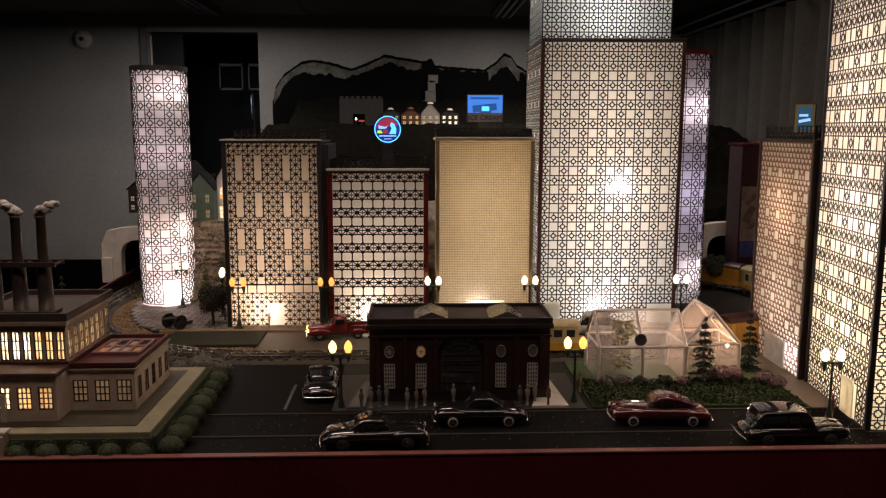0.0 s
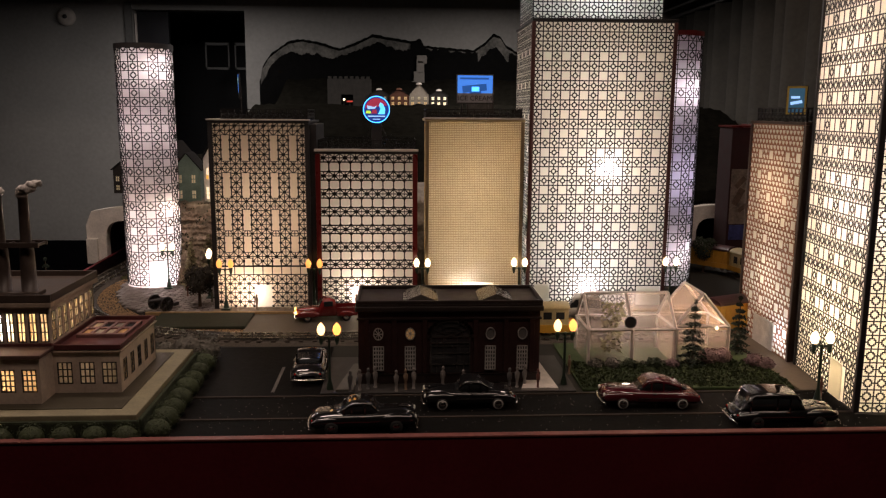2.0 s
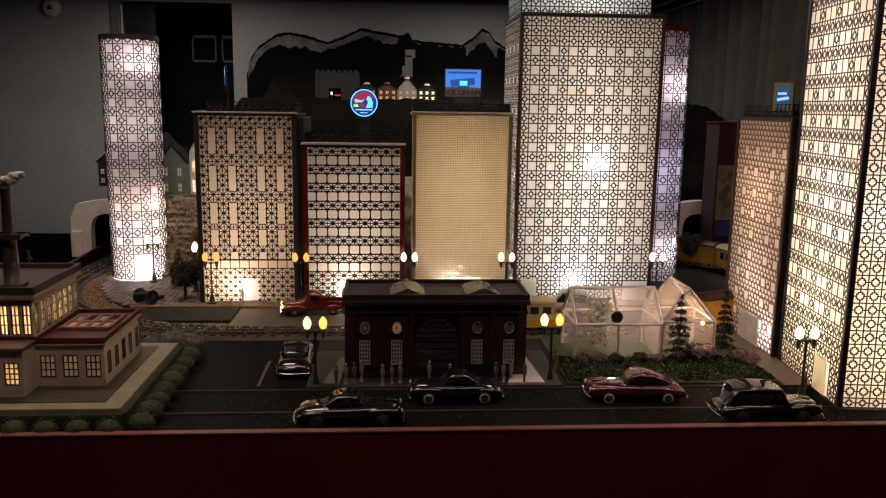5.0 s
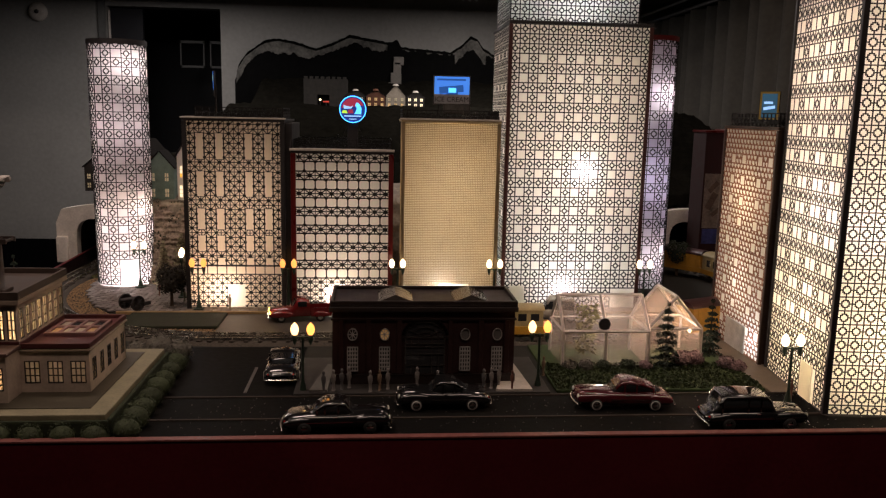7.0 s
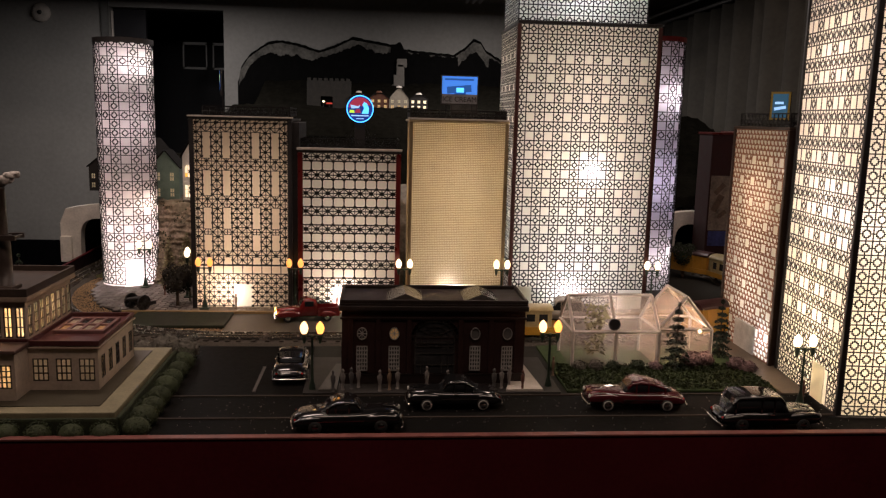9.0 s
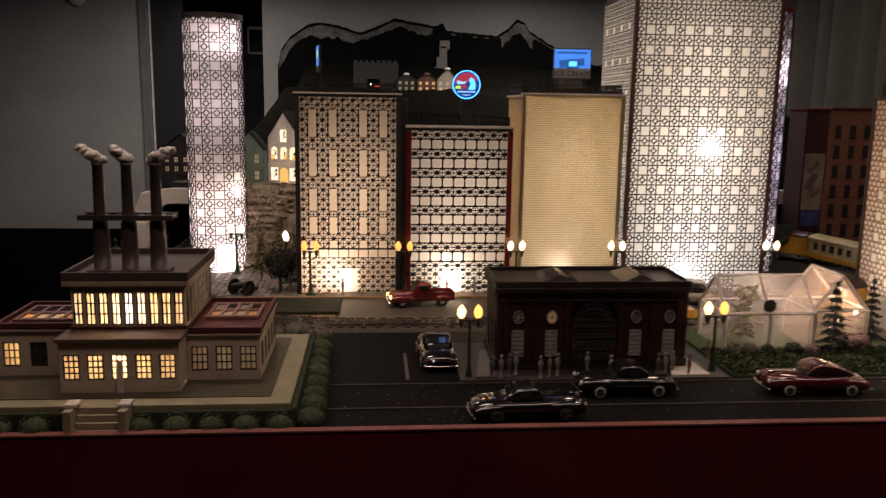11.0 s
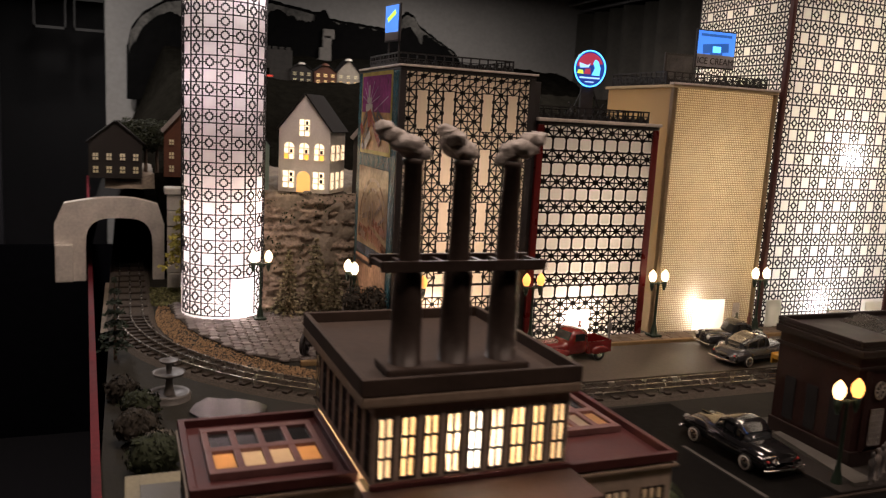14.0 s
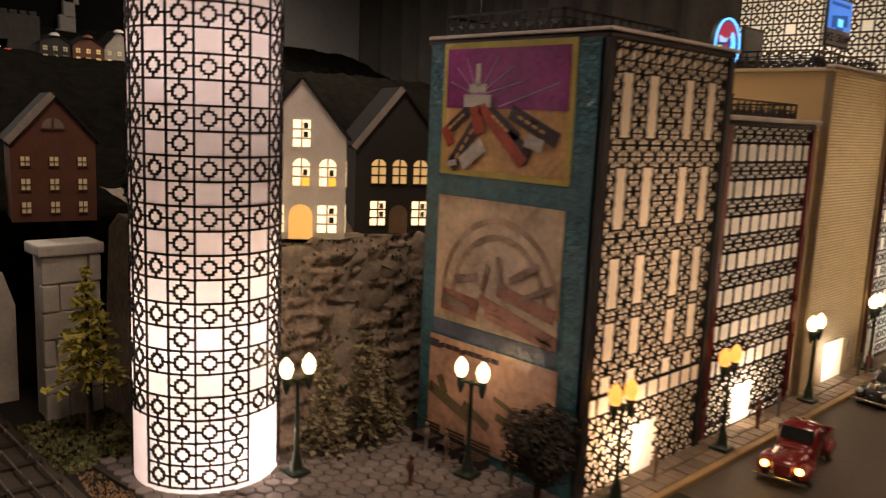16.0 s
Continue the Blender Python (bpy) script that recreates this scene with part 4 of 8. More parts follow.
def great_tower():
    X0, X1, Y, D, H = 0.222, 0.485, 1.512, 0.205, 0.537
    w, h = X1 - X0, H - 0.004
    b = thing("skyscraper", (X0, Y, 0.004), "tall backlit skyscraper with black ring lattice and set-back top", "model building")
    shell(b, w, D, h, BROWN_FRAME, surf("maroon_post", (0.07, 0.022, 0.018), 0.5), 0.007, open_left=True, roof=DARK_FRAME, lip=0.003)
    fr = face((0, 0, 0), (1, 0, 0), (0, -1, 0))
    lf = face((0, D, 0), (0, -1, 0), (-1, 0, 0))
    sheet("window_paper", fr, 0, w, 0, h, PAPER, b, 0, label="backlit white paper behind the lattice")
    sheet("side_paper", lf, 0, D - 0.003, 0, h, PAPER, b, 0, label="backlit white paper on the side")
    lattice("ring_lattice", ring_screen(w, h, 15, 0.0352, lambda r, c: r % 2 == 1 and c % 2 == 1, 2, ((0.04 * w, 0.165 * w, 0.045), (0.83 * w, 0.97 * w, 0.035)), 0.0021, 0.5, 0.070, round_cell), 0.0007, fr, LATTICE, b, "black laser-cut ring lattice")
    lattice("ring_lattice", ring_screen(D, h, 13, 0.0300, lambda r, c: r % 4 == 1 and c % 3 == 1, 2, (), 0.0024, 0.5, 0.070, round_cell), 0.0003, lf, LATTICE, b, "black laser-cut ring lattice")
    part("door", box(B(), 0.05 * w, 0.16 * w, -0.0022, -0.0008, 0, 0.044), PAPER, b, "plain pale lit door panel")
    part("door", box(B(), 0.84 * w, 0.96 * w, -0.0022, -0.0008, 0, 0.034), PAPER, b, "plain pale lit door panel")
    part("cornice", box(B(), -0.004, w + 0.004, -0.004, 0.003, h + 0.004, h + 0.006, 0.0004), DARK_FRAME, b)
    # set-back upper tier
    ux0, ux1, uy, uh0, uh1 = 0.004, w - 0.014, 0.036, h + 0.0042, h + 0.25
    upf = face((ux0, uy, uh0), (1, 0, 0), (0, -1, 0))
    upl = face((ux0, D - 0.004, uh0), (0, -1, 0), (-1, 0, 0))
    U = ux1 - ux0
    sheet("upper_paper", upf, 0, U, 0, uh1 - uh0, PAPER, b, 0, label="backlit white paper of the upper tier")
    sheet("upper_side_paper", upl, 0, D - 0.04, 0, uh1 - uh0, PAPER, b, 0)
    lattice("upper_lattice", ring_screen(U, uh1 - uh0, 14, 0.0352, lambda r, c: r % 2 == 1 and (c % 2 == 0), 1, (), 0.0021, 0.5, 0.070, round_cell), 0.0007, upf, LATTICE, b, "black laser-cut ring lattice")
    lattice("upper_lattice", ring_screen(D - 0.04, uh1 - uh0, 10, 0.0300, lambda r, c: r % 4 == 1 and c % 3 == 1, 1, (), 0.0025, 0.5, 0.070, round_cell), 0.0003, upl, LATTICE, b, "black laser-cut ring lattice")
    part("upper_wall", box(B(), ux1 - 0.0025, ux1, uy + 0.003, D - 0.003, uh0, uh1), BROWN_FRAME, b)
    part("upper_wall", box(B(), ux0, ux1, D - 0.0035, D - 0.001, uh0, uh1), BROWN_FRAME, b)
    part("upper_roof", box(B(), ux0 - 0.002, ux1 + 0.002, uy - 0.002, D, uh1, uh1 + 0.004), DARK_FRAME, b)
    bulb(X0 + 0.565 * w, Y + 0.010, 0.272, 0.100, (1, 0.95, 0.85), 0.006)
    bulb(X0 + 0.44 * w, Y + 0.016, 0.040, 0.16, COOL, 0.007)
    bulb(X0 + 0.5 * w, Y + 0.13, 0.43, 0.40, (1, 0.83, 0.66), 0.02)
    bulb(X0 + 0.5 * w, Y + 0.12, 0.25, 0.54, (1, 0.84, 0.68), 0.02)
    bulb(X0 + 0.5 * w, Y + 0.12, 0.09, 0.50, (1, 0.96, 0.90), 0.02)
    bulb(X0 + 0.5 * w, Y + 0.12, 0.60, 0.38, (0.97, 1.0, 0.97), 0.02)


def round_tower(name, x, y, r, h, label, cap, tint, bulbs, turn, doors=True, lift=0.0):
    b = thing(name, (x, y, 0.004), label, "model building", "round lattice towers", turn)
    cols, pair = 18, 2 * h / 28
    per = 2 * math.pi * r

    def wrap(u, v, d):
        a = u / r
        return ((r + d) * math.cos(a), (r + d) * math.sin(a), v + lift)
    n = 72
    vs, fs = [], []
    for k in range(n):
        a = 2 * math.pi * k / n
        vs += [(r * math.cos(a), r * math.sin(a), 0), (r * math.cos(a), r * math.sin(a), h + lift)]
    for k in range(n):
        fs.append((2 * k, (2 * k + 2) % (2 * n), (2 * k + 3) % (2 * n), 2 * k + 1))
    raw("window_paper", vs, fs, tint, b, "backlit white paper rolled into a drum", True)
    dz = 3 * h / 28 + 0.001
    blank = [(per * k / 18, per * (k + 2) / 18, dz) for k in (0, 6, 12)] if doors else []
    segs = ring_screen(per, h, cols, pair, lambda q, c: q % 2 == 1 and c % 2 == 0, 0, blank, 0.0016, 0.5, 0.065, notched_cell)
    lattice("ring_lattice", segs, 0.0013, wrap, LATTICE, b, "black laser-cut ring lattice")
    part("top_band", lathe(B(), [(r + 0.0022, h + lift - 0.008), (r + 0.0022, h + lift + 0.002), (r - 0.003, h + lift + 0.002), (r - 0.003, h + lift - 0.004)], 48), cap, b)
    for z, watts, colour, dx in bulbs:
        bulb(x + dx[0], y + dx[1], z, watts, colour, 0.008)


star_tower()
band_tower()
grid_tower()
great_tower()
PAPER_LILAC = paper("backlit_lilac_paper", (0.86, 0.82, 0.90))
PAPER_DRUM = paper("backlit_drum_paper", (0.91, 0.85, 0.85))
round_tower("round_tower", -0.550, 1.746, 0.0562, 0.494, "round backlit model tower wrapped in a black ring lattice", DARK_FRAME, PAPER_DRUM,
            [(0.455, 0.075, COOL, (0.022, -0.020)), (0.33, 0.065, (1, 0.84, 0.80), (0, 0)), (0.17, 0.05, (1, 0.80, 0.60), (0.036, -0.022)), (0.12, 0.13, (1, 0.86, 0.78), (0, 0)), (0.03, 0.125, COOL, (0.012, -0.026))], -86.0, lift=0.005)
round_tower("round_tower", 0.562, 1.745, 0.0580, 0.536, "round backlit model tower with a maroon top band and ring lattice", RED_FRAME, PAPER_LILAC,
            [(0.42, 0.09, COOL, (0.02, -0.025)), (0.24, 0.08, (0.95, 0.85, 1.0), (0, 0)), (0.07, 0.09, COOL, (0.02, -0.02))], -100, False)


def side_tower(name, a, c, depth, h, label, kind, frame):
    """A tower whose lit front runs from a (far) to c (near)."""
    a, c = Vector((*a, 0)), Vector((*c, 0))
    L = (c - a).length
    ang = math.degrees(math.atan2(c.y - a.y, c.x - a.x))
    b = thing(name, (a.x, a.y, 0.004), label, "model building", turn=ang)
    # local x runs from far to near; the lit front looks to local -y
    h -= 0.004
    fr = face((0, 0, 0), (1, 0, 0), (0, -1, 0))
    sheet("window_paper", fr, 0, L, 0, h, PAPER, b, 0, label="backlit paper behind the lattice")
    t = 0.0025
    part("back_wall", box(B(), 0, L, depth - t, depth, 0, h), frame, b)
    part("side_wall", box(B(), 0, t, 0.003, depth, 0, h), frame, b)
    part("roof", box(B(), -0.003, L + 0.003, -0.003, depth + 0.003, h, h + 0.004, 0.0006), frame, b)
    for x in (0, L):
        part("corner_post", box(B(), x - 0.003, x + 0.003, -0.003, 0.003, 0, h - 0.0004, 0.0006), frame, b)
    return b, L, h, fr, ang


b, L, h, fr, ang = side_tower("brick_pattern_tower", (0.567, 1.340), (0.563, 1.152), 0.090, 0.3580, "slim backlit model tower with a brown brick-like lattice", "brick", BROWN_FRAME)
part("side_wall", box(B(), L - 0.0025, L, 0.003, 0.09, 0, h), BROWN_FRAME, b)
segs = []
nc, nr = 16, 44
a, c = L / nc, h / nr
LINE = 0.0018
for r in range(nr):
    v = h - (r + 1) * c
    for k in range(nc):
        u = k * a
        segs.append((u, v + c, u + a, v + c, LINE))
        # upright joints step by half a cell from course to course, each with slanted feet
        x = u + a * 0.5 * (r % 2)
        segs += [(x, v, x, v + c, LINE), (x, v + c * 0.55, min(x + a * 0.40, L), v, LINE * 0.6), (x, v + c * 0.55, max(x - a * 0.40 * (r % 2), 0), v, LINE * 0.6)]
panes = [(q * L - 0.0085, q * L + 0.0085, 0.298 - 0.0335 * r, 0.313 - 0.0335 * r) for r in range(9) for q in (0.205, 0.415, 0.72, 0.905)]
segs = cut(segs, panes + [(0.32 * L, 0.72 * L, -0.01, 0.046)])
for u0, u1, v0, v1 in panes:
    segs += [(u0, v0, u1, v0, 0.0016), (u0, v1, u1, v1, 0.0016), (u0, v0, u0, v1, 0.0016), (u1, v0, u1, v1, 0.0016)]
segs += [(0, 0, L, 0, 0.003), (0, h, L, h, 0.004), (0, 0, 0, h, 0.003), (L, 0, L, h, 0.003)]
lattice("brick_lattice", segs, 0.0008, fr, BROWN_LATTICE, b, "brown laser-cut brick lattice")
part("door", box(B(), 0.325 * L, 0.715 * L, -0.0022, -0.0008, 0, 0.045), surf("white_door_card", (0.7, 0.69, 0.66), 0.6), b, "plain white door panel")
railing(b, 0.01, L - 0.01, 0.004, 0.086, h + 0.004, 0.02)
u = Vector((math.cos(radians(ang)), math.sin(radians(ang)), 0))
nn = Vector((-u.y, u.x, 0))
o = Vector((0.567, 1.340, 0))
for s, dd, z, watts, colour in ((0.84, 0.020, 0.035, 0.075, COOL), (0.5, 0.055, 0.11, 0.19, SOFT), (0.5, 0.055, 0.25, 0.22, WARM), (0.92, 0.012, 0.300, 0.006, SOFT)):
    p = o + u * L * s + nn * dd
    bulb(p.x, p.y, z, watts, colour, 0.01)

b, L, h, fr, ang = side_tower("corner_tower", (0.569, 1.140), (0.549, 0.945), 0.21, 0.562, "tall backlit corner tower with a ring lattice on both faces", "ring", DARK_FRAME)
lattice("ring_lattice", ring_screen(L, h, 12, 0.0352, lambda r, c: r % 2 == 1 and c % 3 != 2, 2, ((0.60 * L, 0.80 * L, 0.05),), 0.0017, 0.5, 0.070, notched_cell), 0.0007, fr, LATTICE, b, "black laser-cut ring lattice")
part("door", box(B(), 0.61 * L, 0.79 * L, -0.0022, -0.0008, 0, 0.049), PAPER, b, "plain pale lit door panel")
ff = face((L, 0.0, 0), (0, 1, 0), (1, 0, 0))
sheet("window_paper", ff, 0.004, 0.206, 0, h, PAPER, b, 0, label="backlit paper behind the lattice")
lattice("ring_lattice", [(*s[:4], s[4]) for s in ring_screen(0.202, h, 12, 0.0352, lambda r, c: False, 2, (), 0.0016, 0.5, 0.070, notched_cell)], 0.0007, lambda u, v, d: ff(u + 0.004, v, d), LATTICE, b, "black laser-cut ring lattice")
u = Vector((math.cos(radians(ang)), math.sin(radians(ang)), 0))
nn = Vector((-u.y, u.x, 0))
o = Vector((0.569, 1.140, 0))
for s, dd, z, watts, colour in ((0.5, 0.10, 0.45, 0.65, SOFT), (0.5, 0.10, 0.27, 0.60, SOFT), (0.5, 0.10, 0.10, 1.00, (1.0, 0.74, 0.46)), (0.62, 0.022, 0.275, 0.02, COOL), (0.85, 0.03, 0.24, 0.03, COOL)):
    p = o + u * L * s + nn * dd
    bulb(p.x, p.y, z, watts, colour, 0.01)

# ---------- street lamps ----------
LAMPGREEN = surf("dark_green_cast_metal", (0.03, 0.05, 0.035), 0.4, 0.3, scale=80)
GLOBE = glow("lit_white_globe", (1.0, 0.76, 0.44), 3.0)
GLOBE_Y = glow("lit_yellow_globe", (1.0, 0.60, 0.24), 2.3)
GLOBE_O = glow("lit_orange_globe", (1.0, 0.40, 0.08), 1.6)
GLOBE_A = glow("lit_amber_globe", (1.0, 0.40, 0.09), 1.05)


def street_lamp(x, y, label, turn=0.0, amber=False, h=0.080, z=0.0):
    l = thing("street_lamp", (x, y, z), label, "street lamp", "double-globe street lamps", turn)
    part("base_plate", box(B(), -0.0085, 0.0085, -0.0085, 0.0085, 0.0, 0.0028, 0.0008), LAMPGREEN, l)
    part("pole", lathe(B(), [(0.0055, 0.0028), (0.0048, 0.006), (0.0040, 0.012), (0.0024, 0.018), (0.0019, 0.022), (0.0015, h - 0.006), (0.0024, h - 0.004), (0.0020, h)], 12), LAMPGREEN, l, "", True)
    part("crossarm", box(B(), -0.0110, 0.0110, -0.0012, 0.0012, h - 0.003, h - 0.0008, 0.0005), LAMPGREEN, l)
    for s in (-1, 1):
        part("socket", lathe(B(), [(0.0012, h - 0.012), (0.0030, h - 0.006), (0.0036, h + 0.0015)], 12, (s * 0.0104, 0, 0)), LAMPGREEN, l, "", True)
        part("globe", lathe(B(), [(0.0030, h + 0.0015), (0.0046, h + 0.0045), (0.0055, h + 0.0080), (0.0048, h + 0.0122), (0.0028, h + 0.0155), (0.0007, h + 0.0178)], 16, (s * 0.0104, 0, 0)), GLOBE_O if int(amber) == 2 and s > 0 else {0: GLOBE, 1: GLOBE_A, 2: GLOBE_Y}[int(amber)], l, "lit orange globe" if int(amber) == 2 and s > 0 else ("lit white globe", "lit amber globe", "lit yellow globe")[int(amber)], True)
    return l


for x, y, amber in ((-0.346, 1.491, True), (-0.182, 1.489, True), (0.019, 1.494, False), (0.203, 1.495, False), (0.495, 1.498, False)):
    street_lamp(x, y, "dark green street lamp with two lit %s globes on the pavement" % ("white", "amber", "yellow")[int(amber)], 0, amber, 0.078, 0.0065)
street_lamp(-0.1165, 1.0465, "tall street lamp with two lit globes before the station", amber=2)
street_lamp(0.2015, 1.057, "tall street lamp with two lit globes beside the station", amber=2)
street_lamp(0.523, 0.988, "street lamp with two lit globes by the corner tower")
street_lamp(-0.505, 1.685, "green street lamp with two lit globes beside the round tower", 0, z=0.0045)
street_lamp(-0.3995, 1.597, "green street lamp with two lit globes on the plaza", 100, z=0.0045)

# ---------- cars ----------
CARGLASS = surf("dark_car_glass", (0.02, 0.022, 0.024), 0.08, vary=0.05, bump=0)
BLACKPAINT = surf("glossy_black_paint", (0.010, 0.010, 0.011), 0.12, vary=0.1, bump=0, coat=1.0)
MAROON = surf("glossy_maroon_paint", (0.075, 0.010, 0.014), 0.14, vary=0.15, bump=0, coat=1.0)
GREYPAINT = surf("glossy_charcoal_paint", (0.03, 0.03, 0.033), 0.15, vary=0.1, bump=0, coat=1.0)
REDPAINT = surf("glossy_red_paint", (0.17, 0.014, 0.014), 0.2, vary=0.15, bump=0, coat=0.8)
IVORY = surf("ivory_paint", (0.42, 0.38, 0.32), 0.25, vary=0.1, bump=0, coat=0.5)
HEADLAMP = surf("clear_headlamp", (0.7, 0.7, 0.66), 0.1, vary=0.05, bump=0)
TAIL = surf("red_tail_lens", (0.4, 0.01, 0.01), 0.15, vary=0.05, bump=0)
LITLAMP = glow("lit_yellow_headlamp", (1.0, 0.62, 0.12), 7.0)


def wheel(car, x, y, r=0.0078, side=1, white=False):
    w = part("wheel", lathe(B(), [(r * 0.55, -0.0022), (r * 0.92, -0.0022), (r, -0.0012), (r, 0.0012), (r * 0.92, 0.0022), (r * 0.55, 0.0022)], 20, (x, y, r), "y"), RUBBER, car, "", True)
    if white:
        part("whitewall", lathe(B(), [(r * 0.50, side * 0.0019), (r * 0.82, side * 0.0026), (r * 0.80, side * 0.0020)], 20, (x, y, r), "y"), WHITEWALL, w, "", True)
    part("hubcap", lathe(B(), [(r * 0.56, side * 0.0019), (r * 0.48, side * 0.0030), (r * 0.2, side * 0.0037), (r * 0.05, side * 0.0038)], 16, (x, y, r), "y"), CHROME, w, "chrome hubcap", True)


def model_car(x, y, turn, paint, label, style="coupe", L=0.124, W=0.046, white=True, z=0.002, lit=False):
    """Die-cast car; its nose points to local +x."""
    c = thing("model_car", (x, y, z), label, "model car", "die-cast cars", turn)
    h, w = L / 2, W / 2
    belt = 0.0245
    st = [(-1.0, 0.45, 0.009, 0.014), (-0.97, 0.78, 0.006, 0.0185), (-0.85, 0.90, 0.005, 0.0225), (-0.55, 0.96, 0.0045, belt), (0.0, 1.0, 0.0045, belt), (0.35, 0.93, 0.0045, belt), (0.60, 0.74, 0.005, belt + 0.0005), (0.82, 0.60, 0.006, belt - 0.001), (0.95, 0.46, 0.007, 0.0215), (1.0, 0.28, 0.010, 0.017)]
    body = part("body", loft(B(), [hoop(h * a, w * b, z0, z1, 3.2) for a, b, z0, z1 in st]), paint, c, "", True)
    # fenders
    for s in (-1, 1):
        part("front_fender", loft(B(), [hoop(h * a, w * b, z0, z1, 2.6, 14, s * w * 0.70) for a, b, z0, z1 in ((0.18, 0.10, 0.010, 0.018), (0.34, 0.24, 0.007, 0.0205), (0.62, 0.29, 0.0075, 0.0225), (0.86, 0.27, 0.008, 0.0215), (0.97, 0.20, 0.009, 0.0195), (1.0, 0.10, 0.012, 0.017))]), paint, c, "", True)
        part("rear_fender", loft(B(), [hoop(h * a, w * b, z0, z1, 2.6, 14, s * w * 0.78) for a, b, z0, z1 in ((-0.98, 0.10, 0.010, 0.015), (-0.88, 0.20, 0.007, 0.0185), (-0.60, 0.24, 0.0075, 0.021), (-0.34, 0.16, 0.008, 0.018), (-0.22, 0.06, 0.010, 0.014))]), paint, c, "", True)
        part("headlight", lathe(B(), [(0.0032, 0.0), (0.0030, 0.0012), (0.0012, 0.0022)], 14, (h * 0.975, s * w * 0.68, 0.0175), "x"), LITLAMP if lit else HEADLAMP, c, "lit headlamp" if lit else "", True)
        part("tail_light", lathe(B(), [(0.0014, 0.0), (0.0012, -0.0012), (0.0005, -0.0016)], 10, (-h * 0.955, s * w * 0.74, 0.0155), "x"), TAIL, c, "", True)
        part("side_trim", box(B(), -h * 0.55, h * 0.30, s * w * 0.985 - 0.0004, s * w * 0.985 + 0.0004, 0.0145, 0.0154), CHROME, c, "chrome side strip")
        part("door_handle", box(B(), -0.004, 0.001, s * w * 0.99 - 0.0006, s * w * 0.99 + 0.0006, 0.0205, 0.0213), CHROME, c)
    top = {"coupe": 0.0372, "fastback": 0.0380, "sedan": 0.0432, "convertible": 0.0375}[style]
    cab = {
        "coupe": [(-0.56, 0.50, belt - 0.002), (-0.40, 0.70, top - 0.008), (-0.22, 0.76, top - 0.001), (0.02, 0.77, top), (0.16, 0.74, top - 0.002), (0.26, 0.70, top - 0.009), (0.34, 0.66, belt - 0.001)],
        "fastback": [(-0.86, 0.40, belt - 0.005), (-0.62, 0.62, belt + 0.004), (-0.34, 0.74, top - 0.003), (-0.06, 0.77, top), (0.10, 0.74, top - 0.002), (0.21, 0.70, top - 0.009), (0.30, 0.66, belt - 0.001)],
        "sedan": [(-0.88, 0.62, belt - 0.003), (-0.80, 0.80, top - 0.010), (-0.68, 0.87, top - 0.001), (-0.20, 0.89, top), (0.16, 0.87, top - 0.001), (0.27, 0.83, top - 0.008), (0.36, 0.78, belt - 0.001)],
        "convertible": [(-0.50, 0.55, belt - 0.002), (-0.38, 0.72, top - 0.005), (-0.20, 0.76, top), (0.05, 0.76, top), (0.16, 0.72, top - 0.004), (0.26, 0.68, belt - 0.001)],
    }[style]
    part("window_band", loft(B(), [hoop(h * a, w * b, belt - 0.006, z1, 3.0) for a, b, z1 in cab]), CARGLASS, c, "dark windows", True)
    part("roof_shell", loft(B(), [hoop(h * a * 0.985 - 0.0002, w * b * 1.015, max(z1 - 0.0062, belt - 0.008), z1 + 0.0007, 3.0) for a, b, z1 in cab[1:-1]]), paint, c, "", True)
    pw = 0.86 if style == "sedan" else 0.755
    for s in (-1, 1):
        for a, dz in ((0.03, 0.0), (-0.22, 0.0), (cab[1][0] * 0.92, 0.004)):
            part("pillar", box(B(), h * a - 0.0012, h * a + 0.0012, s * w * pw - 0.0009, s * w * pw + 0.0014, belt - 0.003, top - 0.004 - dz, 0.0004), paint, c)
    for a, s in ((1.0, 1), (-1.0, -1)):
        f = lambda yy: h * a + s * (0.0030 - 5.0 * yy * yy)
        ys_ = [-w * 0.98 + 2 * w * 0.98 * k / 12 for k in range(13)]
        bp = loft(B(), [[(f(yy) + 0.0014 * math.cos(g), yy, 0.0085 + 0.0014 * math.sin(g)) for g in [math.pi * q / 4 for q in range(8)]] for yy in ys_])
        part("bumper", bp, CHROME, c, "chrome bumper", True)
    g = B()
    for k in range(7):
        yy = -w * 0.30 + w * 0.60 * k / 6
        rod(g, (h * 0.985, yy, 0.0095), (h * 0.975, yy * 0.8, 0.0185), 0.0006, 5)
    part("grille", g, CHROME, c, "chrome grille bars")
    part("hood_ornament", box(B(), h * 0.55, h * 0.92, -0.0005, 0.0005, 0.0225, 0.0250, 0.0002), CHROME, c)
    for s in (-1, 1):
        wheel(c, h * 0.62, s * w * 0.93, side=s, white=white)
        wheel(c, -h * 0.60, s * w * 0.95, side=s, white=white)
    return c


model_car(-0.066, 0.924, 2, BLACKPAINT, "glossy black coupe with chrome bumpers parked on the front street", "coupe", white=False)
model_car(0.066, 0.996, 181, BLACKPAINT, "black sedan with white-wall tyres outside the station", "coupe", 0.116)
model_car(0.299, 0.990, 178, MAROON, "glossy maroon fastback car with chrome trim on the street", "fastback")
model_car(0.441, 0.921, -1, BLACKPAINT, "black long-roofed sedan parked near the corner tower", "sedan", white=False)
model_car(-0.151, 1.128, 92, BLACKPAINT, "black car parked tail-out on the station lot", "coupe", 0.11, 0.046)
model_car(0.112, 1.440, 174, GREYPAINT, "dark open touring car at the back kerb", "convertible", 0.098, 0.040)
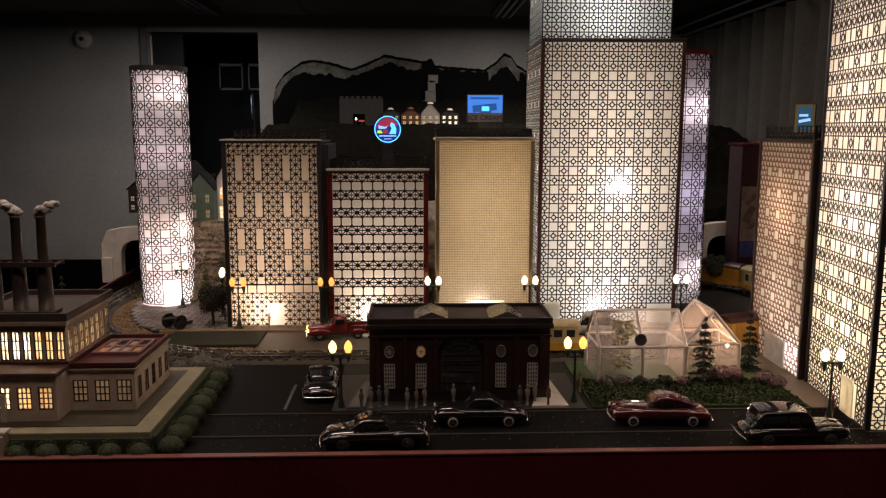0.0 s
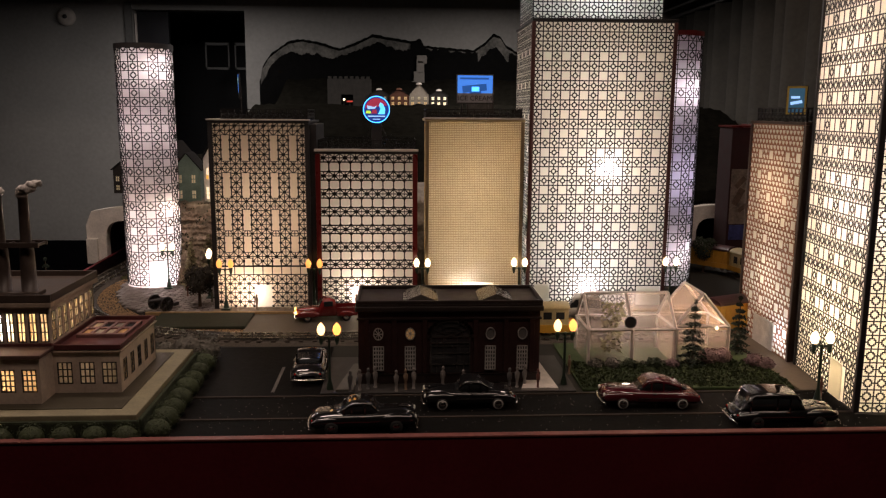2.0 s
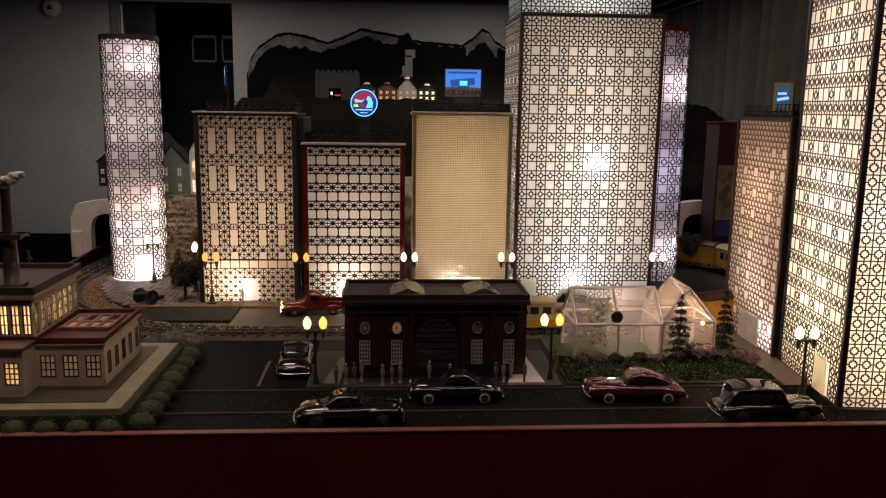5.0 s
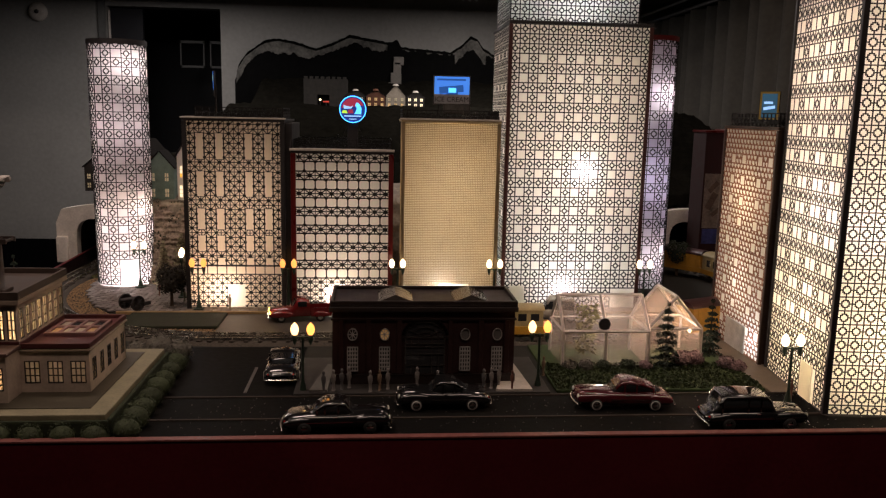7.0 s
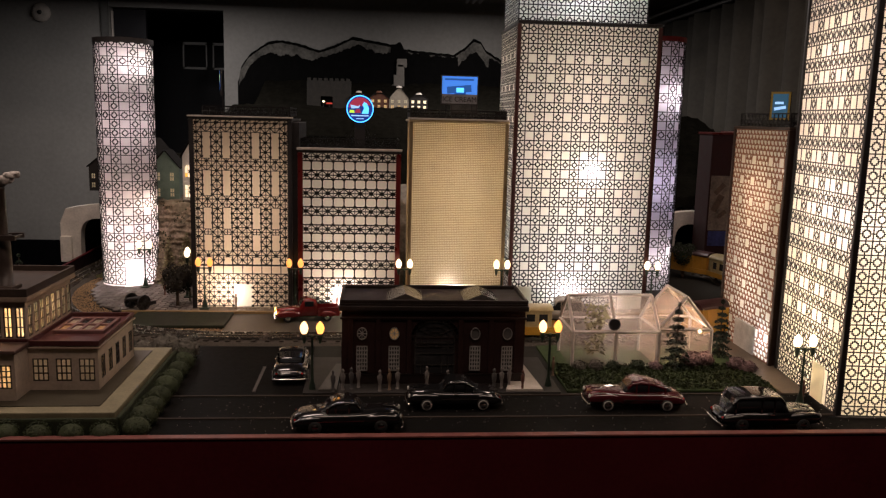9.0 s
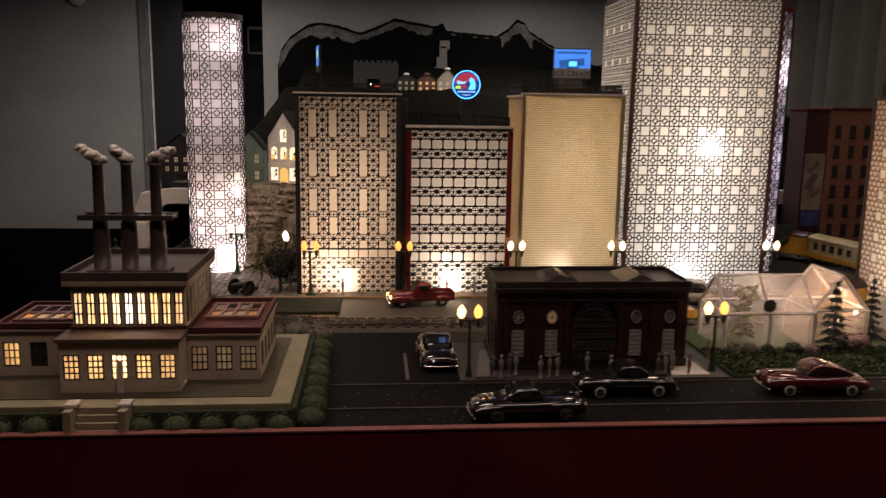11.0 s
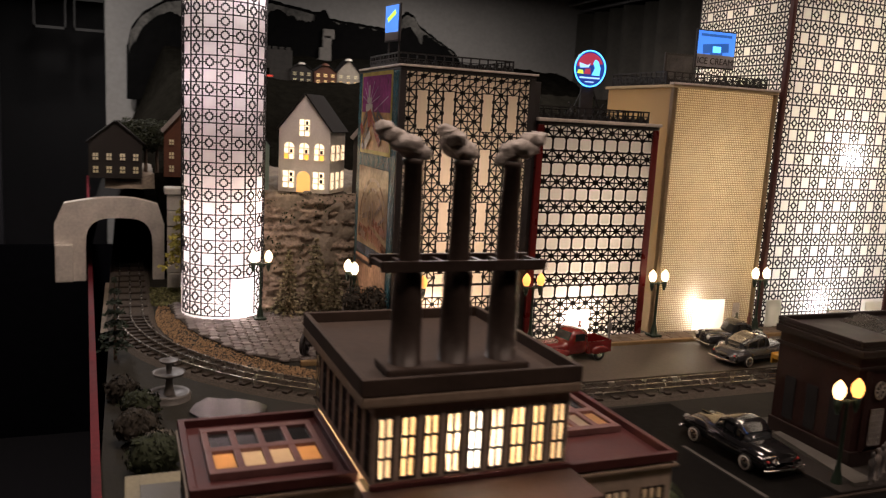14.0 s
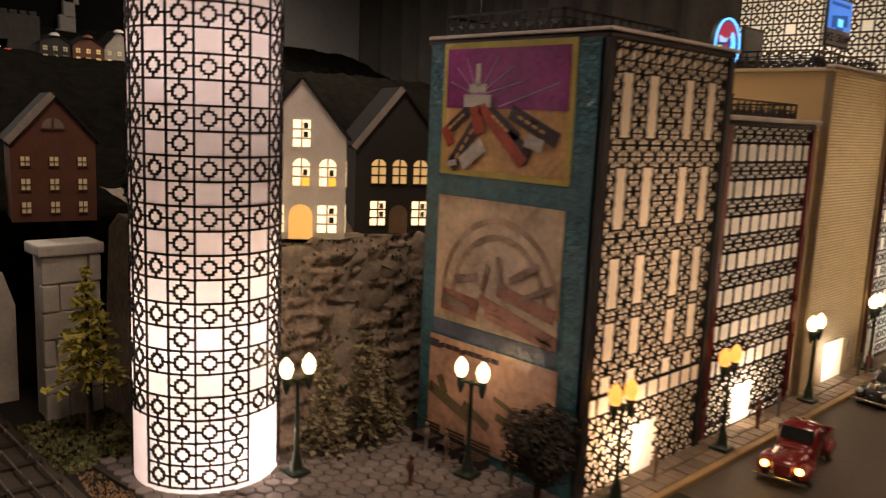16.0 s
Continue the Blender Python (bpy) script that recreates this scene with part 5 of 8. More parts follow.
model_car(0.090, 1.376, 8, surf("glossy_slate_paint", (0.05, 0.05, 0.055), 0.15, vary=0.1, bump=0, coat=1.0), "slate grey fastback car on the back street", "fastback", 0.112)
model_car(0.305, 1.432, 172, IVORY, "ivory panel van parked at the back kerb", "sedan", 0.10, 0.043)


def pickup(x, y, turn):
    c = thing("pickup_truck", (x, y, 0.002), "glossy red pickup truck with lit yellow headlamps", "model truck", turn=turn)
    L, W = 0.112, 0.044
    h, w = L / 2, W / 2
    part("hood", loft(B(), [hoop(h * a, w * b, z0, z1, 3.0) for a, b, z0, z1 in ((0.22, 0.74, 0.008, 0.0265), (0.5, 0.66, 0.008, 0.0262), (0.85, 0.52, 0.008, 0.0245), (0.97, 0.42, 0.009, 0.022), (1.0, 0.25, 0.012, 0.017))]), REDPAINT, c, "", True)
    part("cab", loft(B(), [hoop(h * a, w * b, 0.007, z1, 4.0) for a, b, z1 in ((-0.30, 0.70, 0.030), (-0.26, 0.78, 0.0405), (-0.05, 0.80, 0.0425), (0.10, 0.79, 0.041), (0.24, 0.74, 0.030), (0.27, 0.72, 0.024))]), REDPAINT, c, "", True)
    for s in (-1, 1):
        part("side_window", box(B(), h * -0.18, h * 0.10, s * w * 0.785 - 0.0006, s * w * 0.785 + 0.0006, 0.0275, 0.0365, 0.0006), CARGLASS, c)
        part("front_fender", loft(B(), [hoop(h * a, w * b, z0, z1, 2.5, 14, s * w * 0.72) for a, b, z0, z1 in ((0.25, 0.10, 0.010, 0.016), (0.42, 0.24, 0.008, 0.0200), (0.66, 0.28, 0.008, 0.0215), (0.90, 0.24, 0.009, 0.0185), (0.99, 0.10, 0.011, 0.015))]), REDPAINT, c, "", True)
        part("rear_fender", loft(B(), [hoop(h * a, w * b, z0, z1, 2.5, 14, s * w * 0.86) for a, b, z0, z1 in ((-0.86, 0.06, 0.010, 0.014), (-0.70, 0.17, 0.008, 0.0195), (-0.50, 0.15, 0.008, 0.0190), (-0.38, 0.05, 0.010, 0.014))]), REDPAINT, c, "", True)
        part("bed_side", box(B(), -h * 0.98, -h * 0.31, s * w * 0.74 - 0.001, s * w * 0.74 + 0.001, 0.009, 0.0245, 0.0005), REDPAINT, c)
        part("headlight", lathe(B(), [(0.0030, 0), (0.0028, 0.0014), (0.0010, 0.0022)], 14, (h * 0.965, s * w * 0.62, 0.0175), "x"), LITLAMP, c, "lit yellow headlamp", True)
        wheel(c, h * 0.62, s * w * 0.80, side=s)
        wheel(c, -h * 0.60, s * w * 0.84, side=s)
    part("windscreen", box(B(), 0, 0.001, -w * 0.62, w * 0.62, -0.0005, 0.0105, 0.0003, Matrix.Translation((h * 0.235, 0, 0.0285)) @ Matrix.Rotation(radians(-24), 4, "Y")), CARGLASS, c)
    part("bed_floor", box(B(), -h * 0.98, -h * 0.31, -w * 0.74, w * 0.74, 0.009, 0.0105), REDPAINT, c)
    part("tailgate", box(B(), -h * 1.0, -h * 0.975, -w * 0.74, w * 0.74, 0.009, 0.0245, 0.0005), REDPAINT, c)
    part("bumper", rod(B(), (h * 1.02, -w * 0.95, 0.0085), (h * 1.02, w * 0.95, 0.0085), 0.0014), CHROME, c, "", True)
    g = B()
    for k in range(6):
        box(g, h * 0.965, h * 0.985, -w * 0.36, w * 0.36, 0.0105 + 0.0018 * k, 0.0113 + 0.0018 * k)
    part("grille", g, CHROME, c)


pickup(-0.155, 1.432, 189)

# ---------- railway station ----------
BRICK = surf("dark_maroon_brick", (0.027, 0.0095, 0.0086), 0.5, scale=55, vary=0.35, bump=0.5, fine=5)
BRICKTRIM = surf("dark_brown_trim", (0.018, 0.010, 0.009), 0.45, scale=50)
ROOFDARK = surf("dark_brown_roof", (0.022, 0.015, 0.013), 0.5, scale=50, vary=0.3)
MULLION = surf("grey_white_mullion", (0.42, 0.41, 0.40), 0.5)
DARKGLASS = surf("dark_window_glass", (0.03, 0.03, 0.032), 0.08, vary=0.1, bump=0)


def station():
    X0, X1, Y0, Y1, H = -0.079, 0.169, 1.070, 1.164, 0.1110
    w, d = X1 - X0, Y1 - Y0
    s = thing("railway_station", (X0, Y0, 0.006), "dark maroon brick station with arched entrance and grey windows", "model building")
    h = H - 0.006
    fx = lambda px: (px - 655) / (976 - 655) * w
    wins = [(fx(690), 0.0095, 0.0085), (fx(746), 0.0095, 0.0085), (fx(888), 0.0095, 0.0085), (fx(945), 0.0095, 0.0085)]
    part("front_wall", box(B(), 0, w, 0.0, 0.003, 0, h), BRICK, s)
    part("back_wall", box(B(), 0, w, d - 0.003, d, 0, h), BRICK, s)
    part("side_wall", box(B(), 0, 0.003, 0.003, d - 0.003, 0, h), BRICK, s)
    part("side_wall", box(B(), w - 0.003, w, 0.003, d - 0.003, 0, h), BRICK, s)
    part("plinth", box(B(), -0.002, w + 0.002, -0.003, d + 0.002, 0, 0.014, 0.0008), BRICKTRIM, s)
    part("belt_course", box(B(), -0.002, w + 0.002, -0.0025, d + 0.002, h - 0.016, h - 0.013, 0.0006), BRICKTRIM, s)
    part("cornice", box(B(), -0.004, w + 0.004, -0.005, d + 0.004, h - 0.004, h + 0.003, 0.0015), ROOFDARK, s)
    part("roof", box(B(), -0.003, w + 0.003, -0.003, d + 0.003, h + 0.003, h + 0.006, 0.001), ROOFDARK, s)
    for y in (-0.001, d + 0.001):
        part("parapet", box(B(), -0.003, w + 0.003, y - 0.002, y + 0.002, h + 0.006, h + 0.011, 0.0008), ROOFDARK, s)
    for x in (-0.001, w + 0.001):
        part("parapet", box(B(), x - 0.002, x + 0.002, 0.002, d - 0.002, h + 0.006, h + 0.0108, 0.0008), ROOFDARK, s)
    for cx in (fx(765), fx(900)):
        bm = B()
        v = [bm.verts.new(c) for c in ((cx - 0.024, 0.014, h + 0.006), (cx + 0.024, 0.014, h + 0.006), (cx + 0.024, d - 0.012, h + 0.006), (cx - 0.024, d - 0.012, h + 0.006), (cx - 0.0, 0.018, h + 0.015), (cx + 0.0, d - 0.016, h + 0.015))]
        for f in ((0, 1, 4), (1, 2, 5, 4), (2, 3, 5), (3, 0, 4, 5)):
            bm.faces.new([v[i] for i in f])
        part("skylight", bm, surf("grimy_skylight_glass", (0.045, 0.04, 0.036), 0.12, scale=60, vary=0.4, bump=0), s, "hipped grimy skylight")

    def window(cx, z0, z1, hw, nx, nz):
        f = part("window", box(B(), cx - hw, cx + hw, -0.0008, 0.001, z0, z1), DARKGLASS, s)
        segs = [(cx - hw, z0, cx + hw, z0, 0.0014), (cx - hw, z1, cx + hw, z1, 0.0014), (cx - hw, z0, cx - hw, z1, 0.0014), (cx + hw, z0, cx + hw, z1, 0.0014)]
        segs += [(cx - hw + 2 * hw * k / nx, z0, cx - hw + 2 * hw * k / nx, z1, 0.0016) for k in range(1, nx)]
        segs += [(cx - hw, z0 + (z1 - z0) * k / nz, cx + hw, z0 + (z1 - z0) * k / nz, 0.0016) for k in range(1, nz)]
        lattice("window_frame", segs, 0.0014, face((0, -0.0008, 0), (1, 0, 0), (0, -1, 0)), MULLION, f)

    def oval(cx, cz, rx, rz, pane, barred):
        bm = B()
        ring = [bm.verts.new((cx + rx * math.cos(2 * math.pi * k / 24), -0.0012, cz + rz * math.sin(2 * math.pi * k / 24))) for k in range(24)]
        bm.faces.new(ring)
        f = part("round_window", bm, pane, s)
        segs = [(cx + rx * math.cos(2 * math.pi * k / 20), cz + rz * math.sin(2 * math.pi * k / 20), cx + rx * math.cos(2 * math.pi * (k + 1) / 20), cz + rz * math.sin(2 * math.pi * (k + 1) / 20), 0.0012) for k in range(20)]
        segs += [] if not barred else [(cx, cz - rz, cx, cz + rz, 0.001), (cx - rx, cz, cx + rx, cz, 0.001), (cx - rx * 0.7, cz - rz * 0.7, cx + rx * 0.7, cz + rz * 0.7, 0.0008), (cx - rx * 0.7, cz + rz * 0.7, cx + rx * 0.7, cz - rz * 0.7, 0.0008)]
        lattice("window_frame", segs, 0.0014, face((0, -0.0012, 0), (1, 0, 0), (0, -1, 0)), MULLION, f)
    greypane = surf("grey_blank_pane", (0.12, 0.115, 0.11), 0.5, scale=60)
    for k, (cx, hw, _) in enumerate(wins):
        window(cx, 0.0185, 0.0515, 0.0068, 4, 6)
        # second round pane glows faintly in place of an amber reflection
        oval(cx, 0.0695, 0.0062, 0.0080, (DARKGLASS, glow("amber_reflection_pane", (1.0, 0.55, 0.2), 0.10), greypane, greypane)[k], k < 2)
    # arched entrance
    cx, hw, zs = fx(817), 0.0265, 0.0655
    bm = B()
    pts = [(cx - hw, 0.003)] + [(cx - hw * math.cos(math.pi * k / 20), zs + hw * 0.80 * math.sin(math.pi * k / 20)) for k in range(21)] + [(cx + hw, 0.003)]
    bm.faces.new([bm.verts.new((x, -0.0012, z)) for x, z in pts])
    e = part("entrance", bm, DARKGLASS, s, "dark glazed arched entrance")
    segs = [(*pts[k], *pts[k + 1], 0.0018) for k in range(len(pts) - 1)]
    segs += [(cx - hw, zs, cx + hw, zs, 0.0022), (cx - hw, zs - 0.009, cx + hw, zs - 0.009, 0.0012)]
    for q in (0.33, 0.66):
        segs += [(cx - hw * q * math.cos(math.pi * k / 14), zs + hw * 0.8 * q * math.sin(math.pi * k / 14), cx - hw * q * math.cos(math.pi * (k + 1) / 14), zs + hw * 0.8 * q * math.sin(math.pi * (k + 1) / 14), 0.0009) for k in range(14)]
    segs += [(cx, zs, cx + hw * math.cos(g), zs + hw * 0.8 * math.sin(g), 0.0009) for g in (0.52, 1.05, 1.57, 2.09, 2.62)]
    segs += [(cx + q * hw, 0.003, cx + q * hw, zs, 0.0011) for q in (-0.70, -0.35, 0.35, 0.70)]
    segs += [(cx - hw, z, cx + hw, z, 0.0010) for z in (0.026, 0.042, 0.052)]
    lattice("entrance_frame", segs, 0.0014, face((0, -0.0012, 0), (1, 0, 0), (0, -1, 0)), surf("dull_bronze", (0.085, 0.08, 0.075), 0.25, 0.5), e)
    segs = [(cx - (hw + 0.004) * math.cos(math.pi * k / 16), zs + (hw * 0.8 + 0.004) * math.sin(math.pi * k / 16), cx - (hw + 0.004) * math.cos(math.pi * (k + 1) / 16), zs + (hw * 0.8 + 0.004) * math.sin(math.pi * (k + 1) / 16), 0.004) for k in range(16)]
    lattice("arch_trim", segs, 0.002, face((0, -0.0002, 0), (1, 0, 0), (0, -1, 0)), BRICKTRIM, s)
    for px in (670, 718, 772, 862, 916, 962):
        part("pilaster", box(B(), fx(px) - 0.0032, fx(px) + 0.0032, -0.0022, -0.0002, 0.014, h - 0.016, 0.0005), BRICK, s)
    # side windows
    for y in (0.020, 0.047, 0.074):
        part("side_window", box(B(), -0.0010, 0.0, y - 0.0065, y + 0.0065, 0.018, 0.060), DARKGLASS, s)
    part("canopy", box(B(), 0.01, w - 0.01, -0.004, 0.0, 0.0125, 0.0140), BRICKTRIM, s, "thin ledge rail")


station()
bm = B()
box(bm, -0.128, 0.214, 1.031, 1.190, 0.0, 0.006, 0.001)
setting("station_platform", bm, surf("dark_platform_concrete", (0.022, 0.019, 0.017), 0.6, scale=70), "dark concrete platform round the station", "platform")
for quad in (((-0.108, 1.036), (-0.084, 1.036), (-0.081, 1.148), (-0.090, 1.148)), ((0.140, 1.034), (0.190, 1.034), (0.183, 1.148), (0.1715, 1.148))):
    st = thing("stair_flank", (0, 0, 0.006), "pale flat slab beside the station wall" if quad[0][0] > 0 else "dull grey flat slab beside the station wall", "slab")
    bm = B()
    lo, hi = ([bm.verts.new((x, y, z)) for x, y in quad] for z in (0.0, 0.003))
    bm.faces.new(hi)
    for k in range(4):
        bm.faces.new((lo[k], lo[(k + 1) % 4], hi[(k + 1) % 4], hi[k]))
    part("slab", bm, LEDGE if quad[0][0] > 0 else surf("dim_concrete_flank", (0.10, 0.095, 0.085), 0.7, scale=60), st)

# ---------- miniature figurines: plain turned pegs ----------
FIG = [surf("dull_painted_figure_" + n, c, 0.5) for n, c in (("grey", (0.10, 0.095, 0.095)), ("tan", (0.22, 0.15, 0.10)), ("rust", (0.13, 0.05, 0.035)), ("olive", (0.10, 0.10, 0.06)), ("pale", (0.22, 0.20, 0.19)))]


def figurine(x, y, k, z=0.006, h=0.029, lean=0.0):
    bm = lathe(B(), [(0.0038, 0), (0.0040, 0.0015), (0.0028, 0.0022), (0.0030, h * 0.35), (0.0046, h * 0.50), (0.0052, h * 0.70), (0.0026, h * 0.79), (0.0020, h * 0.81), (0.0032, h * 0.88), (0.0031, h * 0.94), (0.0012, h)], 10)
    for v in bm.verts:
        v.co.y *= 0.50
        v.co.x *= 0.66
    ob = part("figurine", bm, FIG[k % 5], None, "", True)
    ob.matrix_basis = pose(x, y, z, 0, lean, (k * 47) % 180)
    return tagged(ob, "tiny plain %s toy figurine standing on the layout" % ("grey", "tan", "rust", "olive", "pale")[k % 5], "figurine", "toy figurines")


fxs = np.array([-10, 6, 20, 32, 68, 84, 98, 148, 182, 262, 276, 290, 310]) / 321 * 0.252 - 0.081
for k, x in enumerate(fxs):
    figurine(float(x), 1.037 + 0.005 * ((k * 5) % 4), [0, 4, 0, 4, 4, 1, 4, 4, 4, 0, 4, 4, 2][k], 0.006)
for k, (x, y) in enumerate(((0.222, 1.118), (0.538, 1.008), (-0.290, 1.492), (-0.105, 1.492), (-0.055, 1.494), (0.165, 1.494), (0.185, 1.490), (0.345, 1.494))):
    figurine(x, y, [1, 2, 1, 2, 0, 3, 2, 3][k], 0.0065 if y > 1.4 else 0.0)
for k, (x, y) in enumerate(((-0.448, 1.612), (-0.392, 1.655), (-0.392, 1.630), (-0.388, 1.560))):
    figurine(x, y, [2, 4, 1, 3][k], 0.0045, 0.026)

# ---------- power plant ----------
PLANTWALL = surf("grey_tan_plant_wall", (0.50, 0.41, 0.335), 0.65, scale=40, vary=0.2, bump=0.3)
PLANTTRIM = surf("grey_tan_plant_trim", (0.34, 0.265, 0.205), 0.6, scale=40)
PLANTROOF = surf("dull_brown_plant_roof", (0.062, 0.042, 0.033), 0.7, scale=35, vary=0.3)
PLANTRED = surf("maroon_roof_coping", (0.085, 0.022, 0.022), 0.5, scale=45)
STACK = surf("sooty_brown_stack", (0.06, 0.044, 0.038), 0.4, scale=60)
COTTON = surf("grey_cotton_puff", (0.60, 0.56, 0.53), 0.95, scale=300, vary=0.3, bump=1.0)
LITPANE = paper("lit_amber_pane", (0.93, 0.76, 0.48), 0.85, 90, 0.25)
PANES = [LITPANE, paper("lit_cream_pane", (0.92, 0.86, 0.72), 0.85, 120, 0.3), paper("lit_sand_pane", (0.90, 0.80, 0.60), 0.85, 120, 0.25), LITPANE, paper("lit_pale_blue_pane", (0.72, 0.78, 0.80), 0.85, 120)]
TERRACE = surf("beige_terrace_slab", (0.24, 0.215, 0.135), 0.65, scale=50, vary=0.25, bump=0.3)


PANEGREY = paper("dim_grey_pane", (0.62, 0.60, 0.56), 0.75, 90)


def window_at(b, place, u, v, w, h, nx, nz, pane, bar=0.0013):
    p = sheet("window", place, u - w / 2, u + w / 2, v, v + h, pane, b, 0.0007)
    segs = [(u - w / 2 + w * k / nx, v, u - w / 2 + w * k / nx, v + h, bar) for k in range(nx + 1)] + [(u - w / 2, v + h * k / nz, u + w / 2, v + h * k / nz, bar) for k in range(nz + 1)]
    lattice("window_bar", segs, 0.0012, lambda a, c, d: place(a, c, d + 0.0007), DARK_FRAME, p)


def wall_with_holes(name, b, place, W, H, holes, mat, t=0.0028):
    """An upright wall of thickness t with rectangular openings (u0, u1, v0, v1)."""
    us = sorted({0, W, *[x for o in holes for x in o[:2]]})
    vv = sorted({0, H, *[x for o in holes for x in o[2:]]})
    bm = B()
    for u0, u1 in zip(us, us[1:]):
        for v0, v1 in zip(vv, vv[1:]):
            cu, cv = (u0 + u1) / 2, (v0 + v1) / 2
            if any(o[0] < cu < o[1] and o[2] < cv < o[3] for o in holes):
                continue
            q = [bm.verts.new(place(u, v, d)) for d in (0, -t) for u, v in ((u0, v0), (u1, v0), (u1, v1), (u0, v1))]
            for f in ((0, 1, 2, 3), (7, 6, 5, 4), (0, 4, 5, 1), (1, 5, 6, 2), (2, 6, 7, 3), (3, 7, 4, 0)):
                bm.faces.new([q[i] for i in f])
    return part(name, bm, mat, b)


def power_plant():
    ZB = 0.034
    b = thing("power_plant", (0, 0, ZB), "grey-tan model power plant with lit amber windows and three smokestacks", "model building")
    F = lambda x, y: face((x, y, 0), (1, 0, 0), (0, -1, 0))
    Rt = lambda x, y: face((x, y, 0), (0, 1, 0), (1, 0, 0))
    Lf = lambda x, y: face((x, y, 0), (0, -1, 0), (-1, 0, 0))

    def storey(x0, x1, y0, y1, z0, z1, front, right, left, wall=PLANTWALL, trim=True):
        """front, right, left: (count, width, sill, head, nx, nz, panes)"""
        for nm, pl, W, spec in (("front_wall", F(x0, y0), x1 - x0, front), ("side_wall", Rt(x1, y0 + 0.003), y1 - y0 - 0.003, right), ("side_wall", Lf(x0, y1), y1 - y0 - 0.003, left)):
            place = (lambda p: (lambda u, v, d: (p(u, v, d)[0], p(u, v, d)[1], p(u, v, d)[2] + z0)))(pl)
            H = z1 - z0
            holes = []
            if spec:
                n, ww, s0, s1, nx, nz, pane = spec
                gap = W / n
                for k in range(n):
                    c = gap * (k + 0.5)
                    holes.append((c - ww / 2, c + ww / 2, s0, s1))
            wall_with_holes(nm, b, place, W, H, holes, wall)
            if spec:
                for o in holes:
                    window_at(b, lambda u, v, d, q=place: q(u, v, d - 0.0016), (o[0] + o[1]) / 2, o[2], o[1] - o[0], o[3] - o[2], nx, nz, (PANES[(7 * holes.index(o) + round(z0 * 100)) % 5] if pane is LITPANE else pane) if not isinstance(pane, list) else pane[holes.index(o)])
        part("back_wall", box(B(), x0, x1, y1 - 0.003, y1 - 0.0002, z0, z1), wall, b)
    DG = DARKGLASS
    # central hall, low front and high upper storey
    storey(-0.5610, -0.4385, 0.9255, 1.100, 0.0, 0.0560, (5, 0.0155, 0.016, 0.042, 3, 4, [LITPANE, LITPANE, PAPER_WARM, LITPANE, LITPANE]), None, None)
    part("front_door", box(B(), -0.5030, -0.4965, 0.9230, 0.9245, 0.0, 0.035, 0.0003), LEDGE, b, "pale lit door")
    part("ledge", box(B(), -0.564, -0.4355, 0.9215, 0.961, 0.0560, 0.0605, 0.001), surf("dull_maroon_ledge", (0.10, 0.055, 0.045), 0.6, scale=45), b, "dull maroon roof ledge")
    storey(-0.5575, -0.4385, 0.961, 1.100, 0.0605, 0.1075, (9, 0.0086, 0.005, 0.0400, 2, 3, LITPANE), (8, 0.0095, 0.005, 0.0400, 2, 3, [LITPANE] * 8), (8, 0.0095, 0.005, 0.0400, 2, 3, [LITPANE] + [DG] * 7))
    part("coping", box(B(), -0.5595, -0.4365, 0.9575, 0.9608, 0.0608, 0.0640, 0.0006), PLANTRED, b)
    part("cornice", box(B(), -0.566, -0.434, 0.957, 1.108, 0.1075, 0.1140, 0.0015), PLANTTRIM, b)
    part("roof", box(B(), -0.564, -0.436, 0.959, 1.106, 0.1140, 0.1165), PLANTROOF, b)
    for x0, x1, y0, y1 in ((-0.566, -0.434, 0.957, 0.9605), (-0.566, -0.434, 1.1045, 1.108), (-0.566, -0.5625, 0.9606, 1.1044), (-0.4375, -0.434, 0.9606, 1.1044)):
        part("parapet", box(B(), x0, x1, y0, y1, 0.1141, 0.1235, 0.0006), PLANTROOF, b)
    # wings with glazed roofs
    for x0, x1, y0, y1, side in ((-0.4385, -0.3595, 0.962, 1.100, 1), (-0.648, -0.5610, 0.984, 1.084, -1)):
        storey(x0, x1, y0, y1, 0.0, 0.052, (3, 0.0165, 0.013, 0.039, 3, 3, [PANEGREY, PANEGREY, PANEGREY] if side > 0 else [LITPANE, DG, DG]), (5, 0.012, 0.013, 0.039, 2, 3, [LITPANE, LITPANE, DG, LITPANE, LITPANE]) if side > 0 else None, (5, 0.012, 0.013, 0.039, 2, 3, DG) if side < 0 else None)
        for a0, a1, c0, c1 in ((x0 - 0.003, x1 + 0.003, y0 - 0.003, y0 + 0.004), (x0 - 0.003, x1 + 0.003, y1 - 0.004, y1 + 0.003), (x0 - 0.003, x0 + 0.004, y0 + 0.004, y1 - 0.004), (x1 - 0.004, x1 + 0.003, y0 + 0.004, y1 - 0.004)):
            part("wing_coping", box(B(), a0, a1, c0, c1, 0.052, 0.0540, 0.0006), PLANTTRIM, b)
        for (a0, a1, c0, c1) in ((x0 - 0.002, x1 + 0.002, y0 - 0.002, y0 + 0.002), (x0 - 0.002, x1 + 0.002, y1 - 0.002, y1 + 0.002), (x0 - 0.002, x0 + 0.002, y0 + 0.002, y1 - 0.002), (x1 - 0.002, x1 + 0.002, y0 + 0.002, y1 - 0.002)):
            part("wing_parapet", box(B(), a0, a1, c0, c1, 0.0555, 0.0615, 0.0005), PLANTRED, b)
        yq = 1.042 if side > 0 else 1.034
